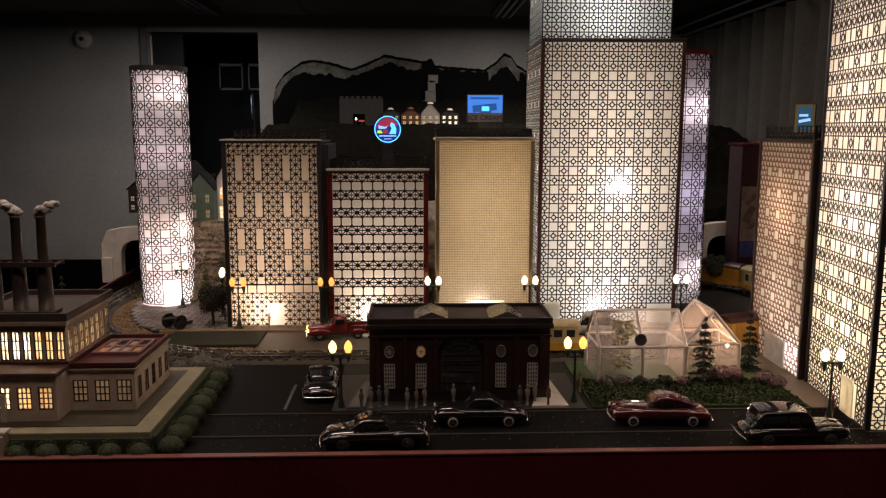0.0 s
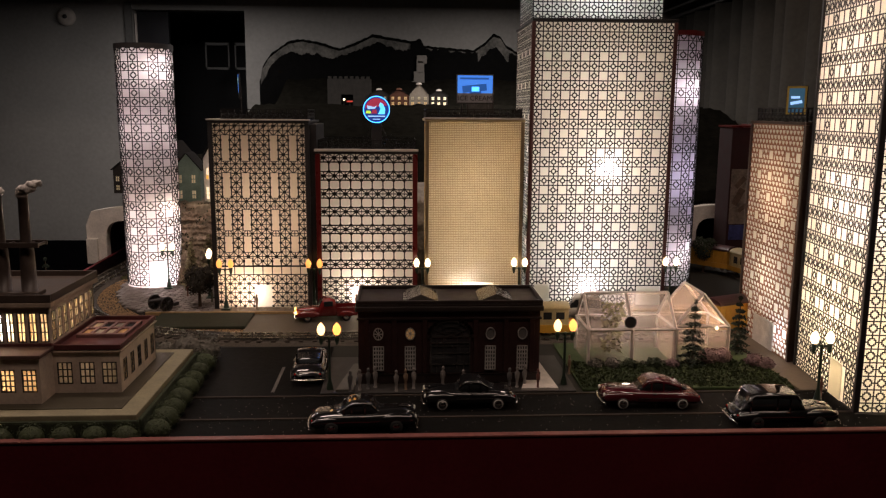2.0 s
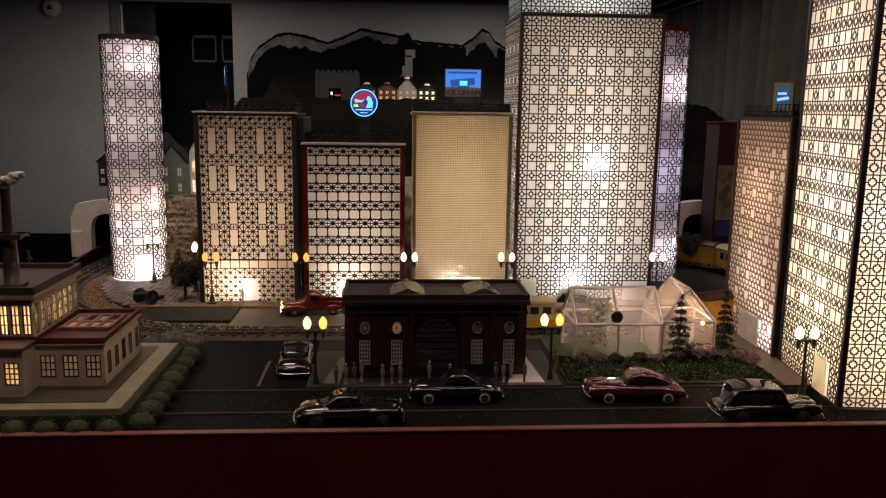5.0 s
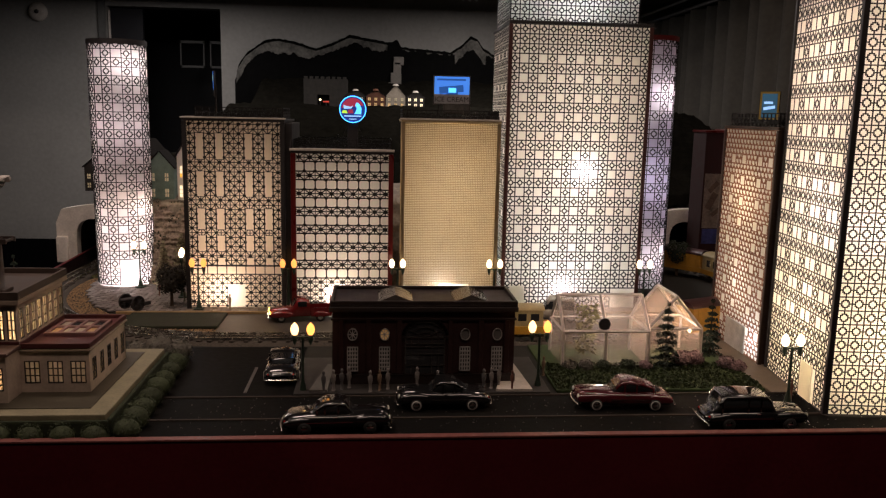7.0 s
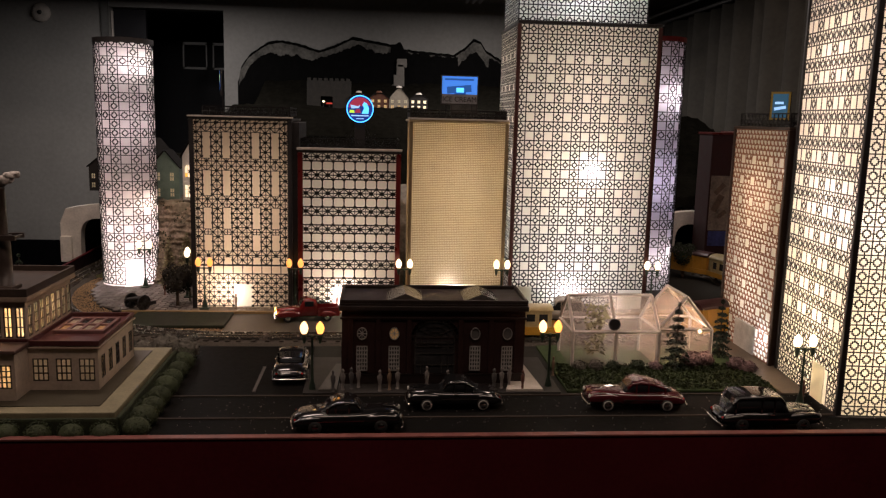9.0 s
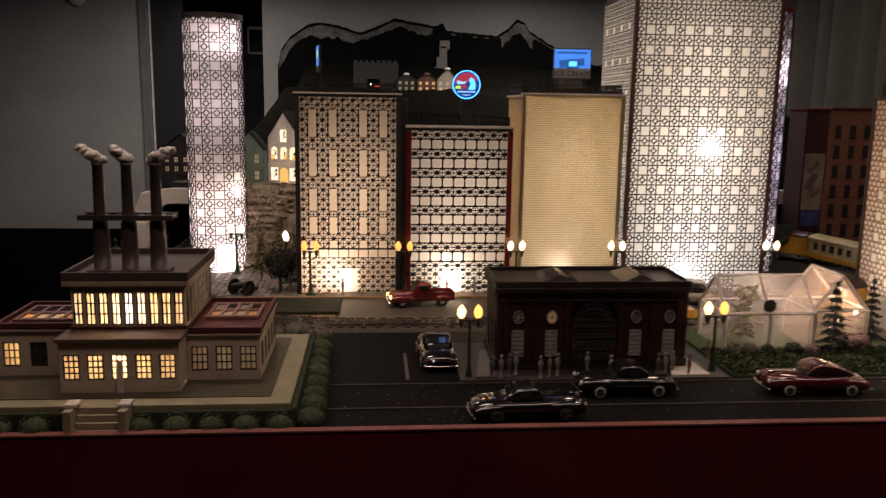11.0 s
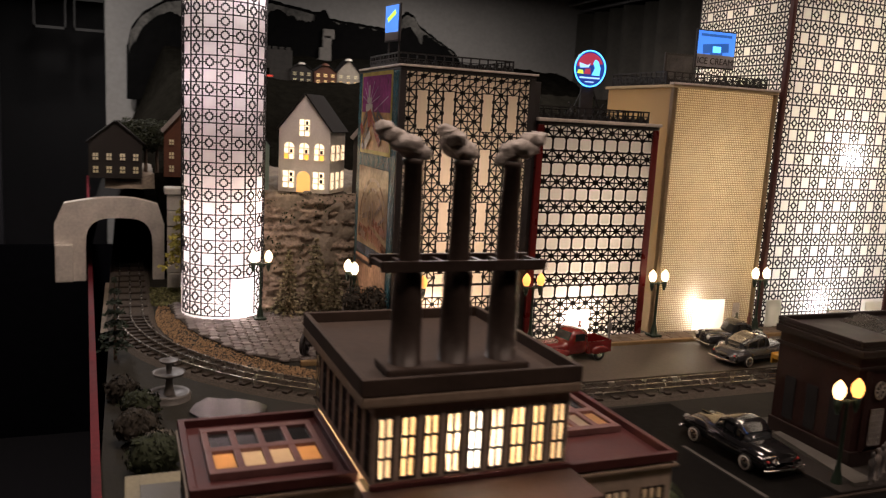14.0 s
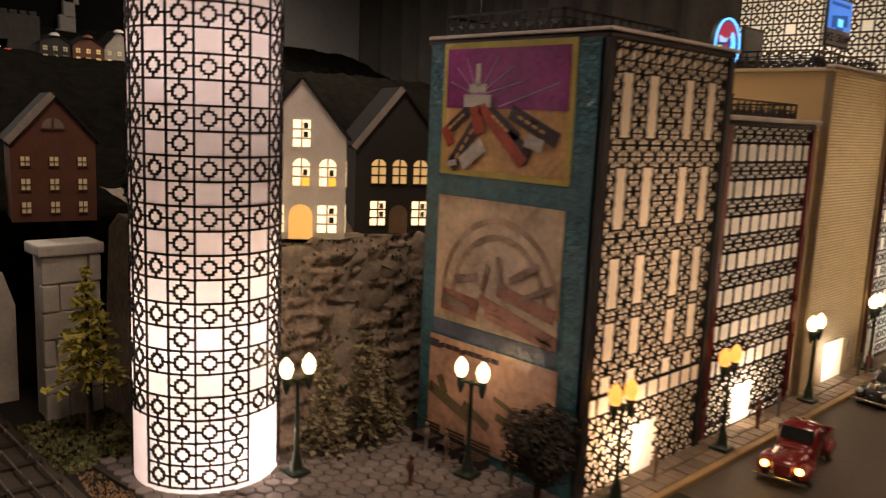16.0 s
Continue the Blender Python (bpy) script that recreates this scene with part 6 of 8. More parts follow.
        for a0, a1, c0, c1 in ((x0 + 0.002, x1 - 0.002, y0 + 0.002, yq - 0.030), (x0 + 0.002, x1 - 0.002, yq + 0.030, y1 - 0.002), (x0 + 0.002, x0 + 0.012, yq - 0.030, yq + 0.030), (x1 - 0.012, x1 - 0.002, yq - 0.030, yq + 0.030)):
            part("wing_roof", box(B(), a0, a1, c0, c1, 0.0540, 0.0565), PLANTRED, b)
        yc, xa, xb = yq, x0 + 0.012, x1 - 0.010
        bm = B()
        for i in range(5):
            cx = xa + (xb - xa) * i / 4
            box(bm, cx - 0.0020, cx + 0.0020, yc - 0.033, yc + 0.033, 0.0566, 0.0610, 0.0004)
        for cy in (yc - 0.0305, yc, yc + 0.0305):
            box(bm, xa - 0.002, xb + 0.002, cy - 0.0030, cy + 0.0030, 0.0566, 0.0612, 0.0004)
        sk = part("skylight", bm, surf("faded_maroon_skylight", (0.20, 0.10, 0.095), 0.5, scale=45), b, "maroon roof skylight frame")
        for i in range(4):
            for j in range(2):
                cx = xa + (xb - xa) * (i + 0.5) / 4
                cy = yc - 0.0155 + 0.031 * j
                part("skylight_pane", box(B(), cx - 0.0060, cx + 0.0060, cy - 0.0118, cy + 0.0118, 0.0585, 0.0591), (DARKGLASS if side < 0 or i % 2 else SKYPALE) if j else (LITSKY if i in (0, 3) else SKYPALE), sk)
    # smokestacks on their base, tied by a catwalk
    part("stack_base", box(B(), -0.546, -0.458, 0.977, 1.004, 0.1165, 0.1215, 0.0015), PLANTROOF, b)
    for k, x in enumerate((-0.532, -0.502, -0.4715)):
        st = part("smokestack", lathe(B(), [(0.0092, 0.1215), (0.0088, 0.150), (0.0082, 0.172), (0.0064, 0.180), (0.0055, 0.234), (0.0060, 0.2345), (0.0060, 0.238), (0.0040, 0.238), (0.0040, 0.230)], 20, (x, 0.990, 0)), STACK, b, "sooty brown smokestack", True)
        rnd = random.Random(k)
        bm = B()
        drift = (-0.0062, -0.0045, 0.0058)[k]
        for q in range(6):
            m = Matrix.Translation((x + drift * (q - 0.8) * 0.62 + rnd.uniform(-0.001, 0.001), 0.990 + rnd.uniform(-0.003, 0.003), 0.2405 + 0.0022 * q + rnd.uniform(-0.001, 0.002))) @ Matrix.Diagonal((1.15, 0.95, 0.8, 1))
            bmesh.ops.create_icosphere(bm, subdivisions=3, radius=0.0062 + 0.0011 * math.sin(q * 0.9), matrix=m)
        for v in bm.verts:
            v.co += Vector((noise.noise(v.co * 260), noise.noise(v.co * 260 + Vector((5, 0, 0))), noise.noise(v.co * 260 + Vector((0, 7, 0))))) * 0.0022
        part("smoke_puff", bm, COTTON, st, "grey cotton smoke puff", True)
    for y in (0.978, 1.002):
        part("catwalk_beam", box(B(), -0.552, -0.452, y - 0.0015, y + 0.0015, 0.1765, 0.1825, 0.0004), STACK, b)
    for k in range(9):
        x = -0.550 + 0.096 * k / 8
        part("catwalk_tie", box(B(), x - 0.0012, x + 0.0012, 0.9796, 1.0004, 0.178, 0.181), STACK, b)
    bulb(-0.497, 0.990, 0.112, 0.020, (1, 0.84, 0.6), 0.004)
    part("light_bulb", lathe(B(), [(0.0005, 0.0705), (0.0034, 0.074), (0.0042, 0.078), (0.0030, 0.082), (0.0022, 0.088)], 14, (-0.497, 0.978, 0)), glow("hot_bulb", (1.0, 0.88, 0.66), 30.0), b, "glowing bulb behind the panes", True)
    bulb(-0.525, 1.03, 0.116, 0.12, (1, 0.74, 0.44), 0.01)
    bulb(-0.47, 1.04, 0.116, 0.14, (1, 0.74, 0.44), 0.01)
    bulb(-0.500, 0.943, 0.068, 0.050, (1, 0.70, 0.38), 0.008)
    bulb(-0.40, 1.03, 0.062, 0.026, (1, 0.70, 0.40), 0.01)
    bulb(-0.605, 1.03, 0.062, 0.080, (1, 0.70, 0.36), 0.01)
    # stone stair
    s = thing("stone_stairs", (-0.509, 0.8895, 0.0), "tan stone steps with side cheeks leading to the power plant", "stairs")
    for k in range(5):
        part("step", box(B(), -0.022, 0.022, -0.0205 + 0.0041 * k, -0.0002, 0.0068 * k, 0.0068 * (k + 1), 0.0005), CONCRETE, s)
    for x in (-0.0265, 0.0265):
        part("cheek_wall", box(B(), x - 0.0042, x + 0.0042, -0.0212, -0.0002, 0, 0.036, 0.001), CONCRETE, s)
    for x in (-0.026, 0.026):
        part("cap_stone", box(B(), x - 0.006, x + 0.006, -0.012, 0.004, 0.0362, 0.040, 0.001), LEDGE, s, "pale cap stone catching light")


SKYPALE = paper("cream_skylight_pane", (0.60, 0.55, 0.50), 0.7, 200)
LITSKY = paper("amber_skylight_pane", (0.78, 0.58, 0.38), 0.7, 200)
power_plant()
bm = B()
box(bm, -0.682, -0.320, 0.890, 1.146, 0.0, 0.034, 0.0015)
setting("terrace", bm, TERRACE, "raised beige terrace slab round the power plant", "terrace")
bm = B()
box(bm, -0.672, -0.342, 0.909, 1.126, 0.034, 0.0352, 0.0004)
setting("terrace_lawn", bm, surf("dull_olive_terrace", (0.06, 0.052, 0.034), 0.45, scale=60), "dull olive inner court of the terrace", "terrace")

BANK = surf("dark_green_bank", (0.020, 0.028, 0.011), 0.95, scale=150, vary=0.6, bump=1.0)
bm = B()
for x0, x1, y0, y1 in ((-0.682, -0.5415, 0.884, 0.8896), (-0.4765, -0.316, 0.884, 0.8896), (-0.3196, -0.314, 0.8898, 1.150)):
    box(bm, x0, x1, y0, y1, 0.0, 0.029, 0.003)
setting("terrace_bank", bm, BANK, "dark green flocked bank round the terrace edge", "lawn")

# ---------- planting ----------
LEAF = surf("dark_leaf_flock", (0.026, 0.036, 0.016), 0.9, scale=200, vary=0.4, bump=0, island=True)
HEDGE = surf("clipped_boxwood", (0.040, 0.054, 0.022), 0.75, scale=200, vary=0.4, bump=0, island=True)
LEAFY = surf("yellow_green_needles", (0.70, 0.64, 0.16), 0.85, scale=200, vary=0.4, bump=0, island=True)
FIRLEAF = surf("blue_green_needles", (0.022, 0.035, 0.024), 0.9, scale=200, vary=0.4, bump=0, island=True)
DRY = surf("grey_dry_foliage", (0.13, 0.12, 0.10), 0.9, scale=200, vary=0.4, bump=0, island=True)
BROWNLEAF = surf("brown_black_foliage", (0.025, 0.021, 0.015), 0.9, scale=200, vary=0.4, bump=0, island=True)
PINK = surf("dusty_pink_blossom", (0.22, 0.14, 0.145), 0.85, scale=200, vary=0.4, bump=0, island=True)
BARK = surf("brown_bark", (0.075, 0.048, 0.030), 0.9, scale=150, vary=0.4, bump=0.8)


def bush_mesh(name, r, seed, mat, parent, n=420, flat=0.9, size=0.0042):
    rnd = random.Random(seed)
    spots = []
    for p in spread(n, rnd):
        q = 0.80 + 0.28 * noise.noise(p * 2.2 + Vector((seed, 0, 0))) + rnd.uniform(-0.08, 0.10)
        spots.append((Vector((p.x * r * q, p.y * r * q, r * flat * (0.85 + p.z * q))), p + Vector((rnd.uniform(-0.6, 0.6), rnd.uniform(-0.6, 0.6), rnd.uniform(-0.3, 0.6)))))
    return leaves(name, spots, size, mat, parent, rnd)


def core(name, r, parent, mat, flat=0.9, seed=0, lump=0.22):
    bm = B()
    bmesh.ops.create_icosphere(bm, subdivisions=3, radius=r * 0.80)
    for v in bm.verts:
        k = 1 + lump * noise.noise(v.co * (2.2 / r) + Vector((seed, 0, 0)))
        v.co = Vector((v.co.x * k, v.co.y * k, v.co.z * k * flat + r * flat * 0.85))
        v.co.z = max(v.co.z, 0)
    return part(name, bm, mat, parent, "", True)


def hedge_ball(x, y, r, seed, z=0.0):
    b = thing("boxwood_ball", (x, y, z), "clipped dark green boxwood ball at the terrace edge", "shrub", "terrace hedge")
    core("inner_foliage", r * 1.12, b, HEDGE, 0.86, seed, 0.04)
    rnd = random.Random(seed)
    spots = [(Vector((p.x, p.y, p.z + 0.92)) * r * rnd.uniform(0.93, 1.02), p + Vector((rnd.uniform(-0.7, 0.7), rnd.uniform(-0.7, 0.7), rnd.uniform(-0.4, 0.7)))) for p in spread(1000, rnd)]
    leaves("leaves", spots, 0.0017, HEDGE, b, rnd)


k = 0
for i in range(8):
    t = i / 7
    hedge_ball(-0.300 - 0.005 * t, 0.897 + 0.248 * t, 0.0160 + 0.001 * math.sin(i * 2), 20 + i)
for i in range(10):
    x = -0.330 - 0.0345 * i
    if -0.553 < x < -0.468:
        continue
    hedge_ball(x, 0.8835, 0.0150 + 0.001 * math.sin(i * 3), 40 + i)


def shrub(x, y, r, seed, mat, label, z=0.0, flat=0.9, n=420):
    b = thing("shrub", (x, y, z), label, "shrub")
    core("inner_foliage", r, b, mat, flat, seed)
    bush_mesh("leaves", r, seed, mat, b, n, flat, 0.0048)
    return b


for k, (x, y, r) in enumerate(((-0.340, 1.195, 0.026), (-0.312, 1.192, 0.022), (-0.372, 1.192, 0.020))):
    shrub(x, y, r, 70 + k, DRY, "pale grey dry shrub behind the terrace")
for k, (x, y, r) in enumerate(((-0.672, 1.29, 0.022), (-0.66, 1.22, 0.024), (-0.684, 1.40, 0.018), (-0.668, 1.345, 0.020))):
    shrub(x, y, r, 90 + k, LEAF if k % 2 else BROWNLEAF, "dark shaggy shrub in the layout's corner", flat=0.8)
shrub(-0.655, 1.235, 0.019, 99, DRY, "pale grey round shrub in the layout's corner")


def fir(x, y, h, seed, mat, label, z=0.0, layers=9, spread_r=0.20, bare=0.12):
    rnd = random.Random(seed)
    t = thing("fir_tree", (x, y, z), label, "tree", turn=seed * 40)
    part("trunk", rod(B(), (0, 0, 0), (0, 0, h * 0.97), h * 0.022, 8, h * 0.006), BARK, t, "", True)
    bm = B()
    spots = []
    for l in range(layers):
        f = l / (layers - 1)
        zz = h * (bare + (0.97 - bare) * f)
        rr = h * spread_r * (1 - f) ** 0.85 + h * 0.012
        nb = 9 - int(4 * f)
        for k in range(nb):
            a = 2 * math.pi * (k + 0.5 * (l % 2) + rnd.uniform(-0.2, 0.2)) / nb
            L = rr * rnd.uniform(0.75, 1.15)
            tip = Vector((L * math.cos(a), L * math.sin(a), -L * 0.35 + L * 0.25 * f))
            o = Vector((0, 0, zz))
            rod(bm, o, o + tip, h * 0.006, 4, h * 0.002)
            for q in range(16):
                s = (q + 1) / 16
                c = o + tip * s + Vector((0, 0, 0.15 * L * s * (1 - s) * 4 * 0.5))
                side = Vector((-math.sin(a), math.cos(a), 0)) * (1 if q % 2 else -1)
                spots.append((c + side * L * 0.10 * (1.1 - s) + Vector((0, 0, rnd.uniform(-0.02, 0.02) * h)), side * 0.6 + Vector((0, 0, 1)) + Vector((rnd.uniform(-0.5, 0.5), rnd.uniform(-0.5, 0.5), 0))))
    part("branch_frame", bm, BARK, t)
    leaves("needles", spots, h * 0.055, mat, t, rnd)


fir(0.411, 1.139, 0.104, 1, FIRLEAF, "slender dark blue-green model fir on the lawn", bare=0.10)
fir(0.505, 1.200, 0.094, 2, FIRLEAF, "slender dark blue-green model fir beside the brown tower")
fir(-0.597, 1.872, 0.150, 3, LEAFY, "yellow-green model pine with a bare trunk by the portal", layers=8, bare=0.38, spread_r=0.20)
fir(-0.692, 1.5425, 0.096, 4, FIRLEAF, "small dark fir between the track and the side board", layers=7, bare=0.2)


def round_tree(x, y, h, r, seed, mat, label, z=0.0, n=2400):
    rnd = random.Random(seed)
    t = thing("round_tree", (x, y, z), label, "tree")
    bm = B()
    rod(bm, (0, 0, 0), (0, 0, h * 0.55), 0.0036, 8, 0.0024)
    for k in range(6):
        a = k * 1.05
        rod(bm, (0, 0, h * 0.42), (r * 0.6 * math.cos(a), r * 0.6 * math.sin(a), h * 0.42 + r * rnd.uniform(0.5, 1.1)), 0.0018, 6, 0.0006)
    part("trunk", bm, BARK, t, "", True)
    spots = []
    for c in range(9):
        a = c * 2.4
        o = Vector((r * 0.45 * math.cos(a), r * 0.45 * math.sin(a), h * 0.42 + r * 0.85 + r * 0.45 * math.sin(c * 1.7)))
        for p in spread(n // 9, rnd):
            q = r * 0.52 * (0.7 + rnd.uniform(0, 0.35))
            spots.append((o + p * q, p + Vector((0, 0, 0.3))))
    leaves("crown", spots, 0.0046, mat, t, rnd)


round_tree(-0.402, 1.522, 0.070, 0.030, 5, BROWNLEAF, "dark round model tree on the plaza beside the tower")
OLIVEFIR = surf("olive_brown_needles", (0.27, 0.24, 0.15), 0.9, scale=200, vary=0.4, bump=0, island=True)
for k, (x, y, h, q) in enumerate(((-0.462, 1.706, 0.100, 0.21), (-0.424, 1.700, 0.116, 0.23), (-0.394, 1.706, 0.080, 0.24))):
    fir(x, y, h, 10 + k, OLIVEFIR, "shaggy olive-brown model conifer at the rock's foot", layers=11, spread_r=q, bare=0.14)
for k, (x, y, h, r) in enumerate(((-0.645, 2.115, 0.095, 0.030), (-0.625, 2.150, 0.110, 0.032), (-0.665, 2.160, 0.10, 0.030), (-0.535, 1.90, 0.05, 0.018))):
    round_tree(x, y, h, r, 30 + k, LEAF, "dark green model tree on the hill", max(hill_z(x, y), 0.15) - 0.004)
round_tree(0.70, 1.86, 0.07, 0.03, 50, LEAF, "dark model tree with yellow lights near the far portal")

# lawn with blossoms before the greenhouse
bm = B()
box(bm, 0.225, 0.520, 1.043, 1.262, 0.0, 0.004, 0.0015)
setting("lawn", bm, GRASS, "dark green flocked lawn before the greenhouse", "lawn")
rnd = random.Random(3)
spots = [((rnd.uniform(0.227, 0.518), rnd.uniform(1.045, 1.156), 0.0045 + rnd.uniform(0, 0.002)), (rnd.uniform(-1, 1), rnd.uniform(-1, 1), 0.5)) for _ in range(5200)]
tagged(leaves("grass_tufts", spots, 0.0055, surf("grass_blade", (0.034, 0.050, 0.014), 0.9, scale=200, vary=0.4, bump=0, island=True), None, rnd), "short dark green flock grass blades", "grass", "", "stuff")
for k, (x, y, r, m) in enumerate(((0.447, 1.158, 0.017, PINK), (0.470, 1.163, 0.016, PINK), (0.510, 1.142, 0.014, PINK), (0.524, 1.130, 0.012, PINK), (0.272, 1.144, 0.010, DRY), (0.296, 1.140, 0.011, DRY), (0.322, 1.141, 0.010, LEAF), (0.359, 1.140, 0.011, LEAF), (0.387, 1.142, 0.009, PINK))):
    shrub(x - 0.008, y - 0.009, r, 120 + k, m, "dusty pink blossoming model shrub on the lawn" if m is PINK else "small mixed model shrub on the lawn", 0.003, 0.8, 260)

# ---------- greenhouse ----------
def greenhouse():
    g = thing("greenhouse", (0.256, 1.145, 0.004), "milky translucent plastic greenhouse with two gabled roofs", "greenhouse")
    FR = surf("milky_plastic_frame", (0.62, 0.55, 0.50), 0.45, scale=60)

    def gable(x0, x1, y0, y1, e, r, along="x"):
        P = [(x0, y0), (x1, y0), (x1, y1), (x0, y1)]
        bm = B()
        for (ax, ay), (bx, by) in zip(P, P[1:] + P[:1]):
            bm.faces.new([bm.verts.new(c) for c in ((ax, ay, 0), (bx, by, 0), (bx, by, e), (ax, ay, e))])
        if along == "x":
            ym = (y0 + y1) / 2
            A, C = (x0, ym, r), (x1, ym, r)
            for f in (((x0, y0, e), (x1, y0, e), C, A), ((x1, y1, e), (x0, y1, e), A, C), ((x0, y0, e), A, (x0, y1, e)), ((x1, y0, e), (x1, y1, e), C)):
                bm.faces.new([bm.verts.new(c) for c in f])
            edges = [((x0, y0, e), A), (A, (x0, y1, e)), ((x1, y0, e), C), (C, (x1, y1, e)), (A, C)]
            xm = (x0 + x1) / 2
            edges += [((xm, y0, 0), (xm, y0, e)), ((xm, y0, e), (xm, ym, r))]
        else:
            xm = (x0 + x1) / 2
            A, C = (xm, y0, r), (xm, y1, r)
            for f in (((x0, y0, e), A, C, (x0, y1, e)), ((x1, y0, e), (x1, y1, e), C, A), ((x0, y0, e), (x1, y0, e), A), ((x0, y1, e), C, (x1, y1, e))):
                bm.faces.new([bm.verts.new(c) for c in f])
            edges = [((x0, y0, e), A), (A, (x1, y0, e)), ((x0, y1, e), C), (C, (x1, y1, e)), (A, C)]
        part("glazing", bm, VEIL, g, "milky translucent panels")
        for (ax, ay), (bx, by) in zip(P, P[1:] + P[:1]):
            edges += [((ax, ay, 0), (ax, ay, e)), ((ax, ay, e), (bx, by, e))]
        for a, c in edges:
            part("frame_bar", rod(B(), a, c, 0.0025, 4), FR, g)
    gable(0.0, 0.130, 0.0, 0.088, 0.054, 0.100)
    gable(0.1325, 0.216, 0.014, 0.098, 0.054, 0.104, "y")
    part("vent_fan", lathe(B(), [(0.009, -0.001), (0.009, 0.001), (0.002, 0.0015)], 20, (0.060, -0.0032, 0.066), "y"), DARK_FRAME, g, "round dark vent fan")
    sh = [(Vector((0.03 + rnd.uniform(0, 0.03), 0.03 + rnd.uniform(0, 0.02), rnd.uniform(0.01, 0.085))), (rnd.uniform(-1, 1), rnd.uniform(-1, 1), 1)) for _ in range(220)]
    leaves("plant", sh, 0.010, surf("greenhouse_leaf", (0.20, 0.20, 0.06), 0.85, scale=200, vary=0.4, bump=0, island=True), g, rnd, "green plants inside")
    part("bulb_globe", lathe(B(), [(0.0005, -0.003), (0.003, 0), (0.0005, 0.003)], 12, (0.196, 0.011, 0.052)), GLOBE, g, "small lit bulb", True)
    bulb(0.445, 1.197, 0.068, 0.11, (1, 0.70, 0.45), 0.006)
    bulb(0.323, 1.197, 0.065, 0.09, (1, 0.85, 0.70), 0.01)


greenhouse()

# ---------- trains ----------
COACHROOF = surf("dark_maroon_coach_roof", (0.075, 0.022, 0.022), 0.4, scale=60)
YELLOW = surf("yellow_railcar_paint", (0.55, 0.29, 0.03), 0.4, scale=60, vary=0.2)
CARTAN = surf("cream_railcar_paint", (0.50, 0.40, 0.20), 0.45, scale=60)


def bogie(car, x):
    b = part("bogie", box(B(), x - 0.018, x + 0.018, -0.012, 0.012, 0.004, 0.010, 0.001), RUBBER, car)
    for dx in (-0.011, 0.011):
        for s in (-1, 1):
            part("wheel", lathe(B(), [(0.0062, -0.0012), (0.0068, 0.0), (0.0060, 0.0012)], 14, (x + dx, s * 0.0158, 0.0068), "y"), STEEL, b, "", True)


def cabin_car(x, y, label):
    """A long ochre flat car that carries two cream cabins."""
    c = thing("work_car", (x, y, 0.0105), label, "railway car", "train")
    L, w = 0.200, 0.022
    h = L / 2
    part("deck", box(B(), -h, h, -w, w, 0.012, 0.018, 0.001), YELLOW, c)
    for s in (-1, 1):
        part("side_sill", box(B(), -h, h, s * w - 0.0012, s * w + 0.0012, 0.006, 0.0195, 0.0006), YELLOW, c, "ochre side sill")
        part("buffer", lathe(B(), [(0.003, 0), (0.003, s * 0.006), (0.0012, s * 0.008)], 10, (s * h, 0, 0.012), "x"), RUBBER, c)
    for cx in (-0.050, 0.045):
        cab = part("cabin", box(B(), cx - 0.039, cx + 0.039, -w * 0.9, w * 0.9, 0.0182, 0.046, 0.0012), CARTAN, c, "cream cabin")
        part("cabin_roof", loft(B(), [[(xx, w * 0.96 * math.cos(g), 0.0455 + 0.007 * math.sin(g)) for g in [math.pi * k / 10 for k in range(11)]] for xx in (cx - 0.041, cx + 0.041)]), CARTAN, cab, "", True)
        for s in (-1, 1):
            for dx in (-0.022, 0.004, 0.025):
                part("cabin_window", box(B(), cx + dx - 0.007, cx + dx + 0.007, s * w * 0.9 - 0.0006, s * w * 0.9 + 0.0007, 0.028, 0.040, 0.0004), DARKGLASS, cab, "dark window")
    bogie(c, -h * 0.62)
    bogie(c, h * 0.62)


cabin_car(0.17, CY - R, "ochre flat car with two cream cabins on the track")


def arc_pose(deg, right=True):
    a = radians(deg)
    cx = CX1 if right else CX0
    return cx + R * math.cos(a), CY + R * math.sin(a), deg + 90


def work_car(x, y, turn, label, roof):
    c = thing("freight_car", (x, y, 0.0105), label, "railway car", "train", turn)
    L, W = 0.150, 0.044
    h, w = L / 2, W / 2
    part("deck", box(B(), -h, h, -w, w, 0.010, 0.016, 0.001), YELLOW, c)
    part("side_sill", box(B(), -h, h, -w - 0.0012, -w + 0.0004, 0.007, 0.018), YELLOW, c)
    part("side_sill", box(B(), -h, h, w - 0.0004, w + 0.0012, 0.007, 0.018), YELLOW, c)
    part("body", box(B(), -h * 0.96, h * 0.96, -w * 0.94, w * 0.94, 0.016, 0.048, 0.001), YELLOW if roof else CARTAN, c)
    for s in (-1, 1):
        for k in range(6):
            xx = -h * 0.80 + h * 1.6 * k / 5
            part("side_rib", box(B(), xx - 0.001, xx + 0.001, s * w * 0.94 - 0.0008, s * w * 0.94 + 0.0012, 0.018, 0.047), YELLOW if roof else CARTAN, c)
        if not roof:
            for k in range(5):
                xx = -h * 0.64 + h * 1.28 * k / 4
                part("window", box(B(), xx - 0.006, xx + 0.006, s * w * 0.94 - 0.0006, s * w * 0.94 + 0.0007, 0.026, 0.041), DARKGLASS, c)
    part("roof", loft(B(), [[(xx, w * math.cos(g), 0.0475 + 0.010 * math.sin(g)) for g in [math.pi * k / 10 for k in range(11)]] for xx in (-h * 0.98, h * 0.98)]), COACHROOF if roof else CARTAN, c, "", True)
    bogie(c, -h * 0.62)
    bogie(c, h * 0.62)


